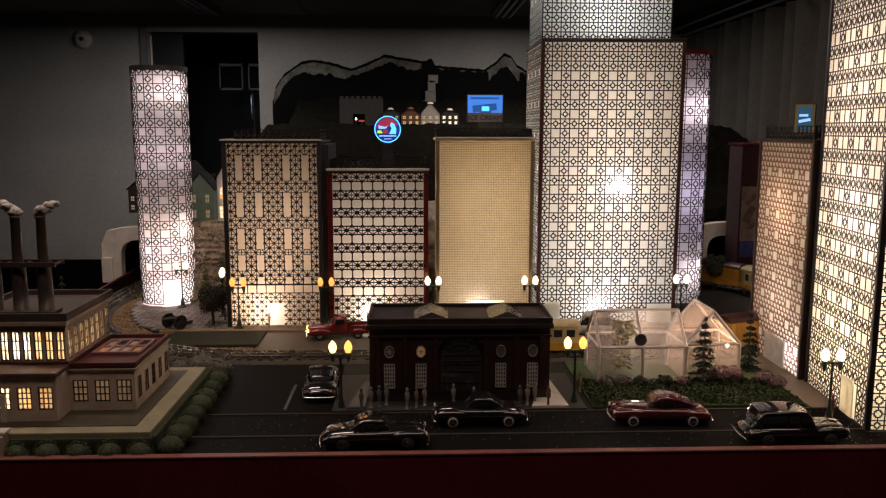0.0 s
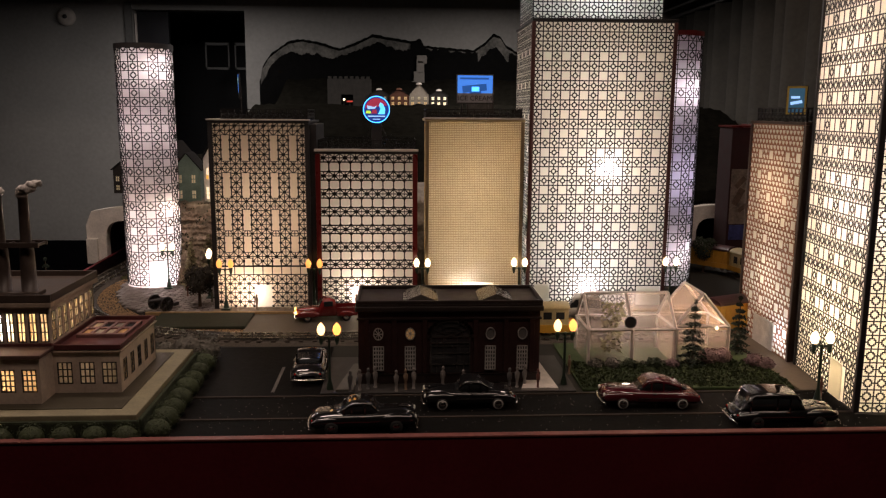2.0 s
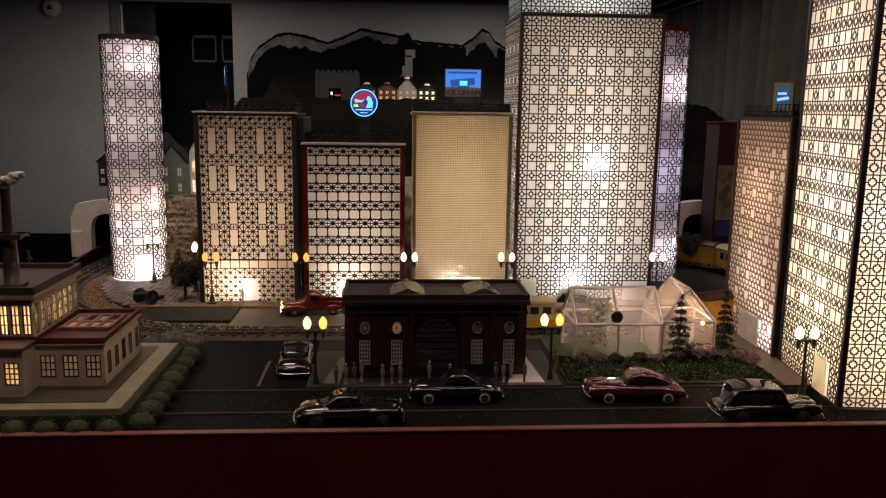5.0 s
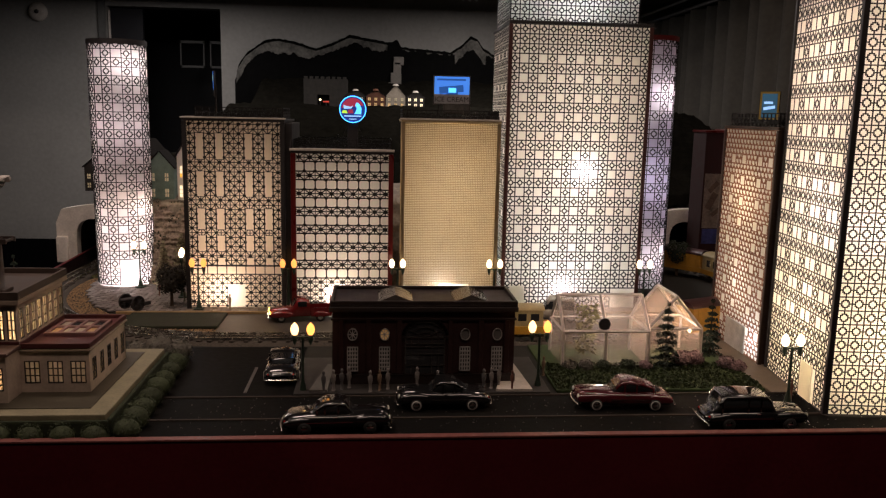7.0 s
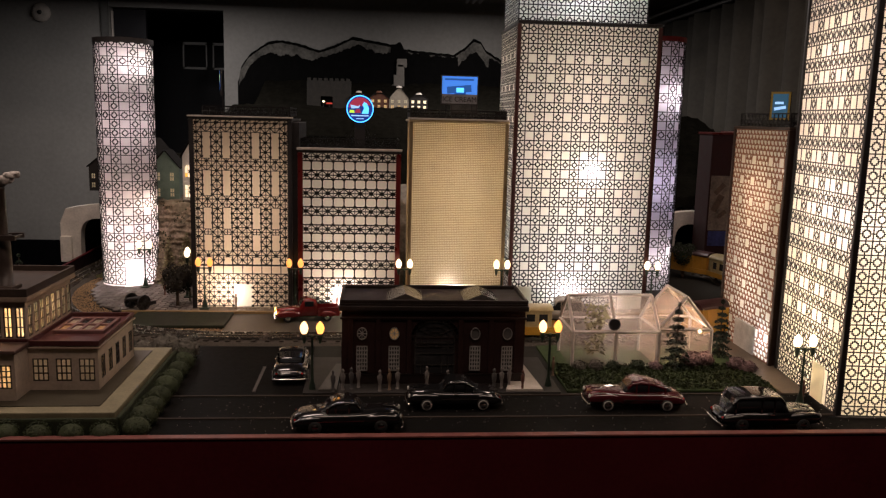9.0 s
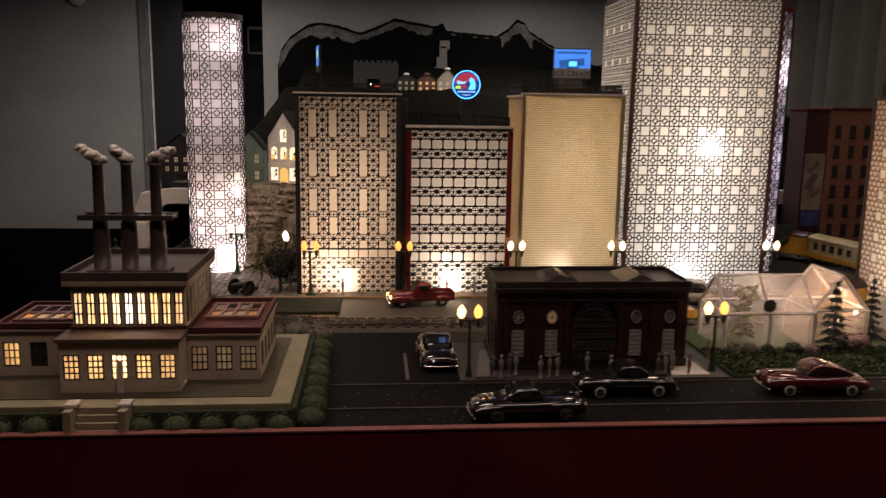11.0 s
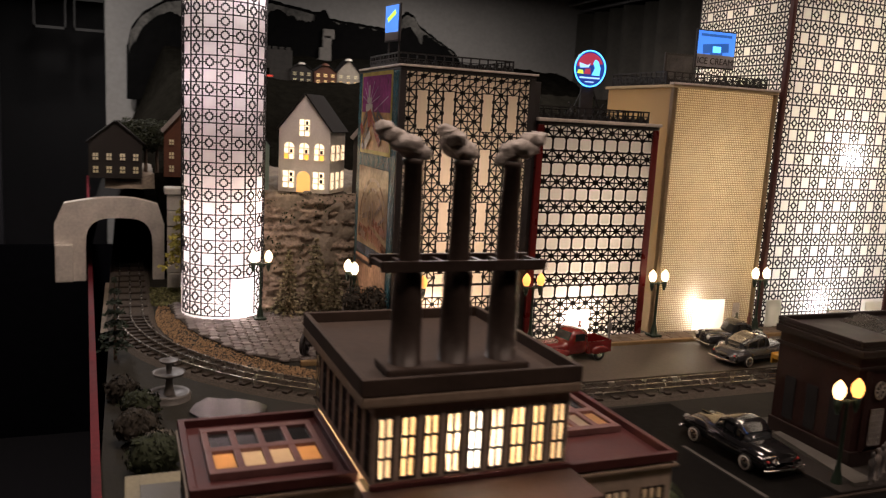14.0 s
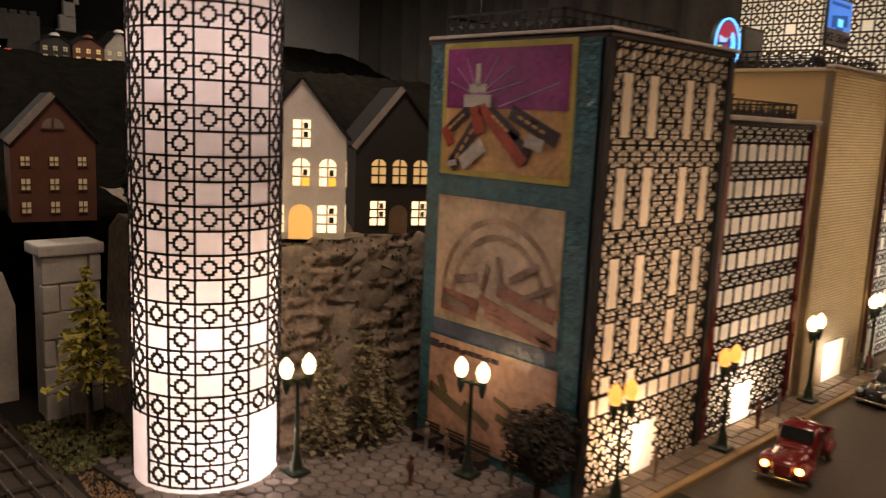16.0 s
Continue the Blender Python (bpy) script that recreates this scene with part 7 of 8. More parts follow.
for deg, roofed in ((-66, True), (-41, True), (-14, True), (12, False), (37, True)):
    x, y, t = arc_pose(deg)
    work_car(x, y, t, "yellow freight car with a maroon roof on the curve" if roofed else "cream and yellow work car with dark windows on the curve", roofed)

# ---------- houses on the hill ----------
WHITEWOOD = surf("white_painted_house", (0.74, 0.71, 0.66), 0.7, scale=50, vary=0.12)
BROWNWOOD = surf("brick_brown_house", (0.12, 0.045, 0.024), 0.7, scale=60, vary=0.25)
DARKWOOD = surf("dark_timber_house", (0.022, 0.019, 0.017), 0.7, scale=60)
MINT = surf("mint_green_house", (0.18, 0.26, 0.22), 0.7, scale=60)
BARGE = surf("pale_grey_barge_board", (0.30, 0.27, 0.25), 0.7, scale=60)
SLATE = surf("dark_slate_roof", (0.020, 0.0185, 0.018), 0.8, scale=60, vary=0.3, spec=0.1)
PANE_Y = glow("lit_yellow_pane", (1.0, 0.74, 0.46), 1.1)
BLIND = glow("lit_amber_blind", (1.0, 0.48, 0.06), 0.8)
PANE_W = glow("lit_warm_pane", (1.0, 0.78, 0.50), 1.1)
PANE_D = glow("dim_house_pane", (1.0, 0.74, 0.46), 0.024)
PANE_M = glow("half_lit_house_pane", (1.0, 0.62, 0.26), 0.30)
PANE_X = glow("faint_house_pane", (1.0, 0.75, 0.5), 0.06)


def gabled_house(x, y, z, w, d, e, r, wall, label, rows, door=None, turn=0.0, side=None, roof=SLATE, barge=False, fan=1.0):
    """Front gable to -y. rows: (height of sill, pane height, count, pane width, material, arched)"""
    hs = thing("model_house", (x, y, z), label, "model house", "houses on the hill", turn)
    bm = B()
    f = [[bm.verts.new((px, py, pz)) for px, pz in ((-w / 2, 0), (w / 2, 0), (w / 2, e), (0, r), (-w / 2, e))] for py in (0.0, d)]
    bm.faces.new(f[0])
    bm.faces.new(f[1][::-1])
    for i, j in ((0, 1), (1, 2), (4, 0)):
        bm.faces.new((f[0][i], f[1][i], f[1][j], f[0][j]))
    part("wall", bm, wall, hs)
    sl = math.atan2(r - e, w / 2)
    ln = math.hypot(w / 2, r - e) + 0.005
    for s in (-1, 1):
        m = Matrix.Translation((0, 0, r + 0.0008)) @ Matrix.Rotation(s * sl, 4, "Y")
        part("roof_slope", box(B(), *((0, ln) if s > 0 else (-ln, 0)), -0.003, d + 0.003, 0, 0.0025, 0.0004, m), roof, hs)
        if barge and s < 0:
            part("barge_board", box(B(), -ln, 0, -0.0045, -0.0032, -0.0035, 0.003, 0.0003, m), BARGE, hs, "pale grey barge board")
    fr = face((-w / 2, 0, 0), (1, 0, 0), (0, -1, 0))

    def pane(pl, u, v, pw, ph, mat, arched):
        vs = [(u - pw / 2, v), (u + pw / 2, v), (u + pw / 2, v + ph)]
        if arched:
            vs += [(u + pw / 2 * math.cos(g), v + ph + pw / 2 * math.sin(g)) for g in (0.5, 1.0, 1.57, 2.14, 2.64)]
        vs.append((u - pw / 2, v + ph))
        p = raw("window", [pl(a, c, 0.0006) for a, c in vs], [tuple(range(len(vs)))], mat, hs)
        lit = mat is PANE_W or mat is PANE_Y
        nr = 3 if ph > pw * 1.3 and pw > 0.014 else 2
        ch = ph / nr
        odd = int(round(u * 1000)) % 2
        if lit and pw > 0.012:
            # dark patches over parts of the lit panes, an amber blind low down
            for q in range(1, nr):
                sheet("room_shadow", pl, u + pw * 0.10, u + pw * 0.36, v + ch * (q + 0.12), v + ch * (q + 0.75), DARK_FRAME, p, 0.0008, label="dark patch over part of the pane")
            if arched:
                sheet("window_blind", pl, u - pw / 2 * odd, u + pw / 2 * (1 - odd), v, v + ch, BLIND, p, 0.0009, label="amber lower sash")
        top = v + ph + (pw / 2 if arched else 0)
        segs = [(u, v, u, top, pw * 0.10), (u - pw / 2, v, u + pw / 2, v, 0.0012), (u - pw / 2, v, u - pw / 2, v + ph, 0.0008), (u + pw / 2, v, u + pw / 2, v + ph, 0.0008)]
        segs += [(u - pw / 2, v + ch * q, u + pw / 2, v + ch * q, min(0.0016, ch * 0.2)) for q in range(1, nr + int(bool(arched)))]
        lattice("window_frame", segs, 0.0008, lambda a, c, dd: pl(a, c, dd + 0.0006), wall, p)
    for v, ph, n, pw, mat, arched in rows:
        for k in range(n):
            if door and v < door[1] and abs(w * (k + 0.5) / n - w / 2) < 0.006 and n % 2 == 1:
                continue
            pane(fr, w / 2 + fan * w * ((k + 0.5) / n - 0.5), v, pw, ph, mat, arched)
    if door:
        dw, dh, mat = door
        vs = [(w / 2 - dw / 2, 0), (w / 2 + dw / 2, 0)] + [(w / 2 + dw / 2 * math.cos(g), dh + dw / 2 * math.sin(g)) for g in [math.pi * k / 8 for k in range(9)]]
        raw("door", [fr(a, c, 0.0007) for a, c in vs], [tuple(range(len(vs)))], mat, hs, "arched amber lit door")
    if side:
        rt = face((w / 2, 0, 0), (0, 1, 0), (1, 0, 0))
        for v, ph, n, pw, mat in side:
            for k in range(n):
                pane(rt, d * (k + 0.5) / n, v, pw, ph, mat, False)
    return hs


gabled_house(-0.4235, 1.806, 0.172, 0.083, 0.070, 0.096, 0.148, WHITEWOOD, "white gabled model house with warm lit windows on the rock", [(0.006, 0.026, 3, 0.0185, PANE_W, False), (0.050, 0.018, 3, 0.0160, PANE_Y, True), (0.086, 0.025, 1, 0.0165, PANE_W, False)], (0.022, 0.022, glow("lit_amber_door", (1.0, 0.55, 0.16), 0.42)), side=[(0.006, 0.026, 3, 0.012, PANE_W), (0.050, 0.024, 3, 0.012, PANE_Y)], turn=-33, fan=0.885)
# unseen lamp added in front of the white house to brighten its wall
bulb(-0.452, 1.755, 0.195, 0.010, (1, 0.75, 0.4), 0.004)
gabled_house(-0.296, 1.814, 0.168, 0.094, 0.075, 0.092, 0.150, DARKWOOD, "dark gabled model house with a few yellow lit windows", [(0.008, 0.026, 3, 0.017, PANE_Y, False), (0.052, 0.018, 3, 0.016, PANE_M, True)], (0.020, 0.020, surf("tan_door", (0.2, 0.13, 0.07), 0.6)), barge=True, turn=-25, fan=0.72)
gabled_house(-0.500, 1.845, 0.166, 0.060, 0.06, 0.075, 0.110, MINT, "mint green gabled model house on the hill", [(0.010, 0.018, 2, 0.009, PANE_X, False), (0.045, 0.018, 2, 0.009, PANE_X, False)])
gabled_house(-0.583, 1.985, 0.176, 0.074, 0.08, 0.078, 0.120, BROWNWOOD, "brick-brown gabled model house with rows of dim windows", [(0.008, 0.011, 3, 0.0085, PANE_D, False), (0.030, 0.011, 3, 0.0085, PANE_D, False), (0.053, 0.009, 3, 0.0085, PANE_D, False), (0.088, 0.001, 1, 0.020, surf("pale_fanlight", (0.20, 0.17, 0.14), 0.6), True)], barge=True, turn=-12)
gabled_house(-0.694, 2.06, 0.166, 0.085, 0.08, 0.060, 0.095, DARKWOOD, "dark model house with faint windows on the hill", [(0.008, 0.012, 4, 0.009, PANE_D, False), (0.030, 0.012, 4, 0.009, PANE_X, False)])
for k, (x, w, e, r, wall, pane_, lab) in enumerate(((-0.108, 0.074, 0.052, 0.074, DARKWOOD, PANE_D, "dark"), (-0.025, 0.078, 0.050, 0.076, BROWNWOOD, PANE_M, "red-brown"), (0.057, 0.080, 0.052, 0.098, surf("cream_gable_house", (0.34, 0.30, 0.24), 0.7, scale=60), PANE_M, "cream"), (0.139, 0.074, 0.050, 0.072, DARKWOOD, PANE_W, "black"))):
    hz = gabled_house(x, 3.40, 0.388, w, 0.07, e, r, wall, "%s stepped-gable model row house with small lit windows" % lab, [(0.010, 0.012, 3, 0.0115, pane_, False), (0.032, 0.012, 3, 0.0115, pane_ if k != 2 else PANE_X, False)])
    part("gable_cap", lathe(B(), [(0.013, 0), (0.011, 0.005), (0.005, 0.008)], 14, (0, 0.002, r - 0.004)), LEDGE if k != 1 else BROWNWOOD, hz, "pale curved gable cap", True)

# ---------- signs ----------
def billboard(x, y, z, w, h, label, build, legs=True, turn=0.0, lift=0.010):
    s = thing("billboard", (x, y, z), label, "billboard", turn=turn)
    part("panel", box(B(), -w / 2, w / 2, 0, 0.003, lift, lift + h, 0.0006), DARK_FRAME, s)
    pl = face((-w / 2, -0.0004, lift), (1, 0, 0), (0, -1, 0))
    build(s, pl, w, h)
    if legs:
        for sx in (-0.35, 0.35):
            part("leg", rod(B(), (sx * w, 0.004, 0), (sx * w, 0.004, lift + h * 0.5), 0.0012, 6), DARK_FRAME, s)
        part("foot_rail", box(B(), -w / 2, w / 2, -0.004, 0.010, 0.0, 0.0012), DARK_FRAME, s)
    return s


SKYBLUE, DEEPBLUE = glow("lit_blue_screen", (0.06, 0.26, 0.9), 0.55), glow("lit_dim_blue_screen", (0.02, 0.10, 0.35), 0.5)
CYAN, NEONRED, NEONWHITE, NEONGREEN = glow("cyan_neon", (0.08, 0.45, 1.0), 1.4), glow("dim_red_neon", (0.42, 0.04, 0.08), 0.45), glow("pale_neon", (0.35, 0.62, 1.0), 0.7), glow("yellow_green_neon", (0.5, 0.8, 0.05), 0.8)
NEONNAVY = glow("navy_neon_field", (0.01, 0.03, 0.16), 0.8)


def text(s, words, size, at, mat, name="lettering"):
    cu = bpy.data.curves.new(name, "FONT")
    cu.body, cu.size, cu.extrude, cu.align_x, cu.align_y = words, size, 0.0003, "CENTER", "CENTER"
    ob = new(name, cu)
    ob.matrix_basis = pose(*at, 90, 0, 0)
    dg = bpy.context.evaluated_depsgraph_get()
    me = bpy.data.meshes.new_from_object(ob.evaluated_get(dg))
    bpy.data.objects.remove(ob)
    me.materials.clear()
    me.materials.append(mat)
    t = new(name, me)
    t.matrix_basis = pose(*at, 90, 0, 0)
    t.parent = s
    return t


def ice(s, pl, w, h):
    sheet("screen_sky", pl, 0.002, w - 0.002, h * 0.36, h - 0.002, SKYBLUE, s, 0.0004)
    sheet("screen_base", pl, 0.002, w - 0.002, 0.002, h * 0.36, surf("grey_screen", (0.30, 0.30, 0.32), 0.3), s, 0.0004)
    lattice("screen_graphic", [(w * 0.25, h * 0.50, w * 0.72, h * 0.56, h * 0.24), (w * 0.40, h * 0.42, w * 0.62, h * 0.42, h * 0.12)], 0.0003, lambda u, v, d: pl(u, v, d + 0.0006), DEEPBLUE, s)
    lattice("screen_marks", [(w * 0.47, h * 0.50, w * 0.55, h * 0.50, h * 0.16)], 0.0003, lambda u, v, d: pl(u, v, d + 0.0009), CYAN, s)
    lattice("heading_bars", [(w * (0.12 + 0.13 * k), h * 0.86, w * (0.20 + 0.13 * k), h * 0.86, h * 0.07) for k in range(6)], 0.0003, lambda u, v, d: pl(u, v, d + 0.0006), DEEPBLUE, s)
    text(s, "ICE CREAM", h * 0.24, (0, -0.0012, 0.026 + h * 0.18), DARK_FRAME)


billboard(0.119, 1.546, 0.3625, 0.070, 0.054, "lit blue ice cream billboard on a roof", ice, lift=0.026)
billboard(0.140, 1.655, 0.3625, 0.055, 0.045, "dark grey framed billboard on a roof", lambda s, pl, w, h: sheet("picture", pl, 0.003, w - 0.003, 0.003, h - 0.003, surf("dim_grey_picture", (0.06, 0.06, 0.06), 0.35, scale=60, vary=0.6), s, 0.0004))


def tower_sign(s, pl, w, h):
    sheet("screen", pl, 0.002, w - 0.002, h * 0.25, h - 0.002, SKYBLUE, s, 0.0004)
    sheet("screen_foot", pl, 0.002, w - 0.002, 0.002, h * 0.25, surf("brick_screen", (0.10, 0.08, 0.07), 0.4, scale=80), s, 0.0004)
    lattice("screen_graphic", [(w * 0.3, h * 0.6, w * 0.7, h * 0.75, h * 0.12)], 0.0003, lambda u, v, d: pl(u, v, d + 0.0006), NEONGREEN, s)


billboard(-0.340, 1.65, 0.3555, 0.042, 0.050, "small lit blue billboard on the lattice tower's roof", tower_sign, turn=-80, lift=0.040)


def framed(s, pl, w, h):
    sheet("border", pl, 0.001, w - 0.001, 0.001, h - 0.001, surf("yellow_frame", (0.5, 0.36, 0.08), 0.4), s, 0.0003)
    sheet("picture", pl, 0.004, w - 0.004, 0.004, h - 0.004, glow("dim_teal_screen", (0.03, 0.09, 0.14), 0.5), s, 0.0006)
    lattice("marks", [(w * 0.3, h * 0.4, w * 0.7, h * 0.45, h * 0.1), (w * 0.3, h * 0.6, w * 0.6, h * 0.6, h * 0.08)], 0.0003, lambda u, v, d: pl(u, v, d + 0.0008), NEONWHITE, s)


billboard(0.576, 1.215, 0.3620, 0.030, 0.044, "small yellow-framed lit picture board on the roof", framed, turn=-35)


def neon_disc():
    s = thing("neon_sign", (-0.067, 1.582, 0.3000), "round blue-edged neon disc sign on the office roof", "neon sign")
    cz, r = 0.0765, 0.0255
    part("disc", lathe(B(), [(r, 0.0), (r, 0.004), (r * 0.9, 0.005)], 48, (0, 0, cz), "y"), DARK_FRAME, s, "", True)
    P = lambda u, v, d: (u, -0.0004 - d, cz + v)

    def poly(name, pts, mat, d):
        return raw(name, [P(a * r, c * r, d) for a, c in pts], [tuple(range(len(pts)))], mat, s)
    circ = lambda q, n=48, a0=0, a1=2 * math.pi: [(q * math.cos(a0 + (a1 - a0) * k / n), q * math.sin(a0 + (a1 - a0) * k / n)) for k in range(n + (0 if a1 - a0 > 6.28 else 1))]
    poly("field", circ(0.97), NEONNAVY, 0.0003)
    poly("red_field", circ(0.86, 30, 0.35, math.pi - 0.1), NEONRED, 0.0006)
    lattice("neon_rim", [(*[r * c for c in a], *[r * c for c in b_], 0.0016) for a, b_ in zip(circ(0.97), circ(0.97)[1:] + circ(0.97)[:1])], 0.0012, lambda u, v, d: P(u, v, d + 0.0004), CYAN, s, "glowing blue rim")
    # plain shapes in place of the sign's picture
    poly("blue_shape", [(0.12, -0.35), (0.62, -0.35), (0.66, 0.05), (0.50, 0.40), (0.30, 0.52), (0.18, 0.30), (0.30, 0.05)], CYAN, 0.0010)
    poly("pale_shape", [(-0.70, 0.30), (-0.15, 0.18), (0.02, 0.30), (-0.10, 0.06), (-0.66, 0.02)], NEONWHITE, 0.0010)
    poly("green_shape", [(-0.82, -0.28), (-0.40, -0.30), (-0.46, -0.10), (-0.74, -0.08)], NEONGREEN, 0.0010)
    poly("red_shape", [(-0.40, -0.30), (0.05, -0.30), (0.0, 0.0), (-0.3, -0.02)], NEONRED, 0.0013)
    lattice("lettering_bar", [(-0.60 * r, -0.50 * r, 0.60 * r, -0.50 * r, 0.0022), (-0.25 * r, -0.72 * r, 0.25 * r, -0.72 * r, 0.0014)], 0.0004, lambda u, v, d: P(u, v, d + 0.001), NEONWHITE, s)
    part("stand", box(B(), -0.010, 0.010, 0.001, 0.006, 0.0, 0.054, 0.0008), DARK_FRAME, s)
    segs = []
    for sx in (-1, 1):
        for k in range(7):
            a = k * 0.7
            segs.append((sx * (0.018 + 0.008 * math.cos(a)), 0.016 + 0.008 * math.sin(a), sx * (0.018 + 0.008 * math.cos(a + 0.7)), 0.016 + 0.008 * math.sin(a + 0.7), 0.0014))
        segs += [(sx * 0.03, 0.0, sx * 0.01, 0.045, 0.0014), (sx * 0.01, 0.0, sx * 0.028, 0.028, 0.0012)]
    segs.append((-0.032, 0.002, 0.032, 0.002, 0.003))
    lattice("scroll_bracket", segs, 0.0016, lambda u, v, d: (u, 0.002 - d, v), LATTICE, s)


neon_disc()
# small red and white lights on the far hill
fl = thing("hill_sign", (-0.226, 3.36, 0.396), "small dim red lit sign on the far hillside", "sign")
part("sign_face", box(B(), -0.012, 0.012, 0, 0.004, 0.012, 0.018, 0.001), glow("red_sign_glow", (0.9, 0.08, 0.05), 0.16), fl)
part("post", rod(B(), (0, 0.006, 0), (0, 0.006, 0.02), 0.002), DARK_FRAME, fl)
lp = thing("hill_lamp", (-0.250, 3.37, 0.390), "single small lit lamp on the far hillside", "lamp")
part("lamp_post", rod(B(), (0, 0, 0), (0, 0, 0.026), 0.0014), DARK_FRAME, lp)
part("lamp_globe", lathe(B(), [(0.001, 0.024), (0.005, 0.029), (0.001, 0.034)], 12), GLOBE, lp, "", True)

# dim castle wall with an archway left of the row houses
CASTLE = surf("dim_castle_stone", (0.024, 0.022, 0.019), 0.9, scale=60, vary=0.6, bump=0.6)
ca = thing("castle", (-0.230, 3.41, 0.385), "dim grey toy castle wall with a dark archway on the hill", "toy castle")
wall_with_holes("castle_wall", ca, face((-0.090, 0, 0), (1, 0, 0), (0, -1, 0)), 0.180, 0.118, [(0.055, 0.105, 0.0, 0.055)], CASTLE, 0.020)
# black board behind the opening stands for the archway's shade
part("arch_shadow", box(B(), -0.036, 0.016, 0.0205, 0.024, 0.0, 0.056), BLACKTREE, ca, "dark inside of the archway")
for k in range(8):
    part("merlon", box(B(), -0.088 + 0.0225 * k, -0.074 + 0.0225 * k, 0.002, 0.018, 0.1182, 0.128, 0.001), CASTLE, ca)

# ---------- brick building at the curve ----------
bb = thing("brick_building", (0.836, 1.930, 0), "brown brick model building with dark windows beyond the curve", "model building")
RB = surf("brown_brick", (0.20, 0.085, 0.052), 0.75, scale=50, vary=0.35, bump=0.5)
part("wall", box(B(), 0, 0.120, 0, 0.085, 0, 0.342, 0.001), RB, bb)
part("roof_cap", box(B(), -0.0005, 0.123, -0.003, 0.088, 0.3422, 0.348, 0.001), RED_FRAME, bb)
for r_ in range(6):
    for k in range(3):
        u = 0.022 + 0.036 * k
        w_ = part("window", box(B(), u - 0.007, u + 0.007, -0.0010, -0.0002, 0.045 + 0.047 * r_, 0.072 + 0.047 * r_), DARKGLASS, bb)
        part("window_sill", box(B(), u - 0.009, u + 0.009, -0.0030, -0.0002, 0.0425 + 0.047 * r_, 0.0448 + 0.047 * r_, 0.0004), BRICKTRIM, w_)
ph = thing("poster_house", (0.781, 1.936, 0), "dark red model building with pasted weathered posters", "model building")
part("wall", box(B(), 0, 0.0546, 0, 0.08, 0, 0.340, 0.001), surf("dark_red_wall", (0.032, 0.006, 0.007), 0.75, scale=40, vary=0.35, bump=0.3), ph)
part("roof_cap", box(B(), -0.003, 0.0546, -0.003, 0.083, 0.3402, 0.345, 0.001), RED_FRAME, ph)
pp = part("poster", box(B(), 0.004, 0.0535, -0.0015, -0.0002, 0.105, 0.240), surf("pale_brown_poster", (0.24, 0.19, 0.155), 0.5, scale=30, vary=0.6), ph, "weathered pale brown poster")
lattice("poster_figure", [(0.020, 0.200, 0.034, 0.215, 0.012), (0.018, 0.160, 0.030, 0.185, 0.016), (0.030, 0.140, 0.042, 0.150, 0.010)], 0.0003, face((0, -0.0016, 0), (1, 0, 0), (0, -1, 0)), surf("poster_brown_shape", (0.13, 0.085, 0.06), 0.5, scale=60, vary=0.5), pp)
part("poster", box(B(), 0.006, 0.0535, -0.0015, -0.0002, 0.066, 0.103), surf("blue_orange_poster", (0.05, 0.06, 0.20), 0.5, scale=22, vary=0.7), ph, "dull blue poster")

# ---------- plaza furniture ----------
cn = thing("cannon", (-0.466, 1.490, 0.0055), "small dark model cannon on two spoked wheels", "cannon")
cn.matrix_basis = pose(-0.466, 1.490, 0.0055, 0, 0, 236) @ Matrix.Scale(1.35, 4)
part("barrel", rod(B(), (-0.012, 0, 0.0135), (0.018, 0, 0.0165), 0.0036, 12, 0.0024), DARK_FRAME, cn, "", True)
part("trail", box(B(), -0.03, 0.0, -0.0025, 0.0025, 0.002, 0.007, 0.0008), DARK_FRAME, cn)
part("axle", rod(B(), (0, -0.013, 0.0105), (0, 0.013, 0.0105), 0.0015), DARK_FRAME, cn)
for s in (-1, 1):
    bm = B()
    lathe(bm, [(0.0095, -0.0012), (0.0105, -0.0012), (0.0105, 0.0012), (0.0095, 0.0012), (0.0095, -0.0011)], 20, (0, s * 0.0125, 0.0105), "y")
    for k in range(5):
        a = k * math.pi / 5
        rod(bm, (0.0098 * math.cos(a), s * 0.0125, 0.0105 + 0.0098 * math.sin(a)), (-0.0098 * math.cos(a), s * 0.0125, 0.0105 - 0.0098 * math.sin(a)), 0.0007, 5)
    part("wheel", bm, DARK_FRAME, cn)
ft = thing("fountain", (-0.640, 1.395, 0.0), "dark grey tiered stone fountain beside a small pond", "fountain")
FST = surf("grey_fountain_stone", (0.085, 0.080, 0.075), 0.5, scale=60, vary=0.3)
part("lower_basin", lathe(B(), [(0.021, 0), (0.0215, 0.006), (0.020, 0.008), (0.018, 0.006), (0.004, 0.005)], 28), FST, ft, "", True)
part("pedestal", lathe(B(), [(0.006, 0.005), (0.004, 0.012), (0.003, 0.020), (0.004, 0.0215)], 16), FST, ft, "", True)
part("middle_bowl", lathe(B(), [(0.003, 0.0215), (0.015, 0.026), (0.0165, 0.0285), (0.014, 0.0275), (0.003, 0.025)], 28), FST, ft, "", True)
part("upper_bowl", lathe(B(), [(0.0025, 0.0265), (0.003, 0.036), (0.0085, 0.039), (0.0095, 0.041), (0.0075, 0.040), (0.0015, 0.039)], 24), FST, ft, "", True)
bm = B()
ring = []
for k in range(40):
    a = 2 * math.pi * k / 40
    q = 1 + 0.14 * math.sin(2 * a + 1.9) + 0.08 * math.sin(3 * a + 1) + 0.05 * math.sin(7 * a) + 0.03 * math.sin(13 * a)
    ring.append(bm.verts.new((-0.588 + 0.031 * q * math.cos(a), 1.338 + 0.046 * q * math.sin(a), 0.0012)))
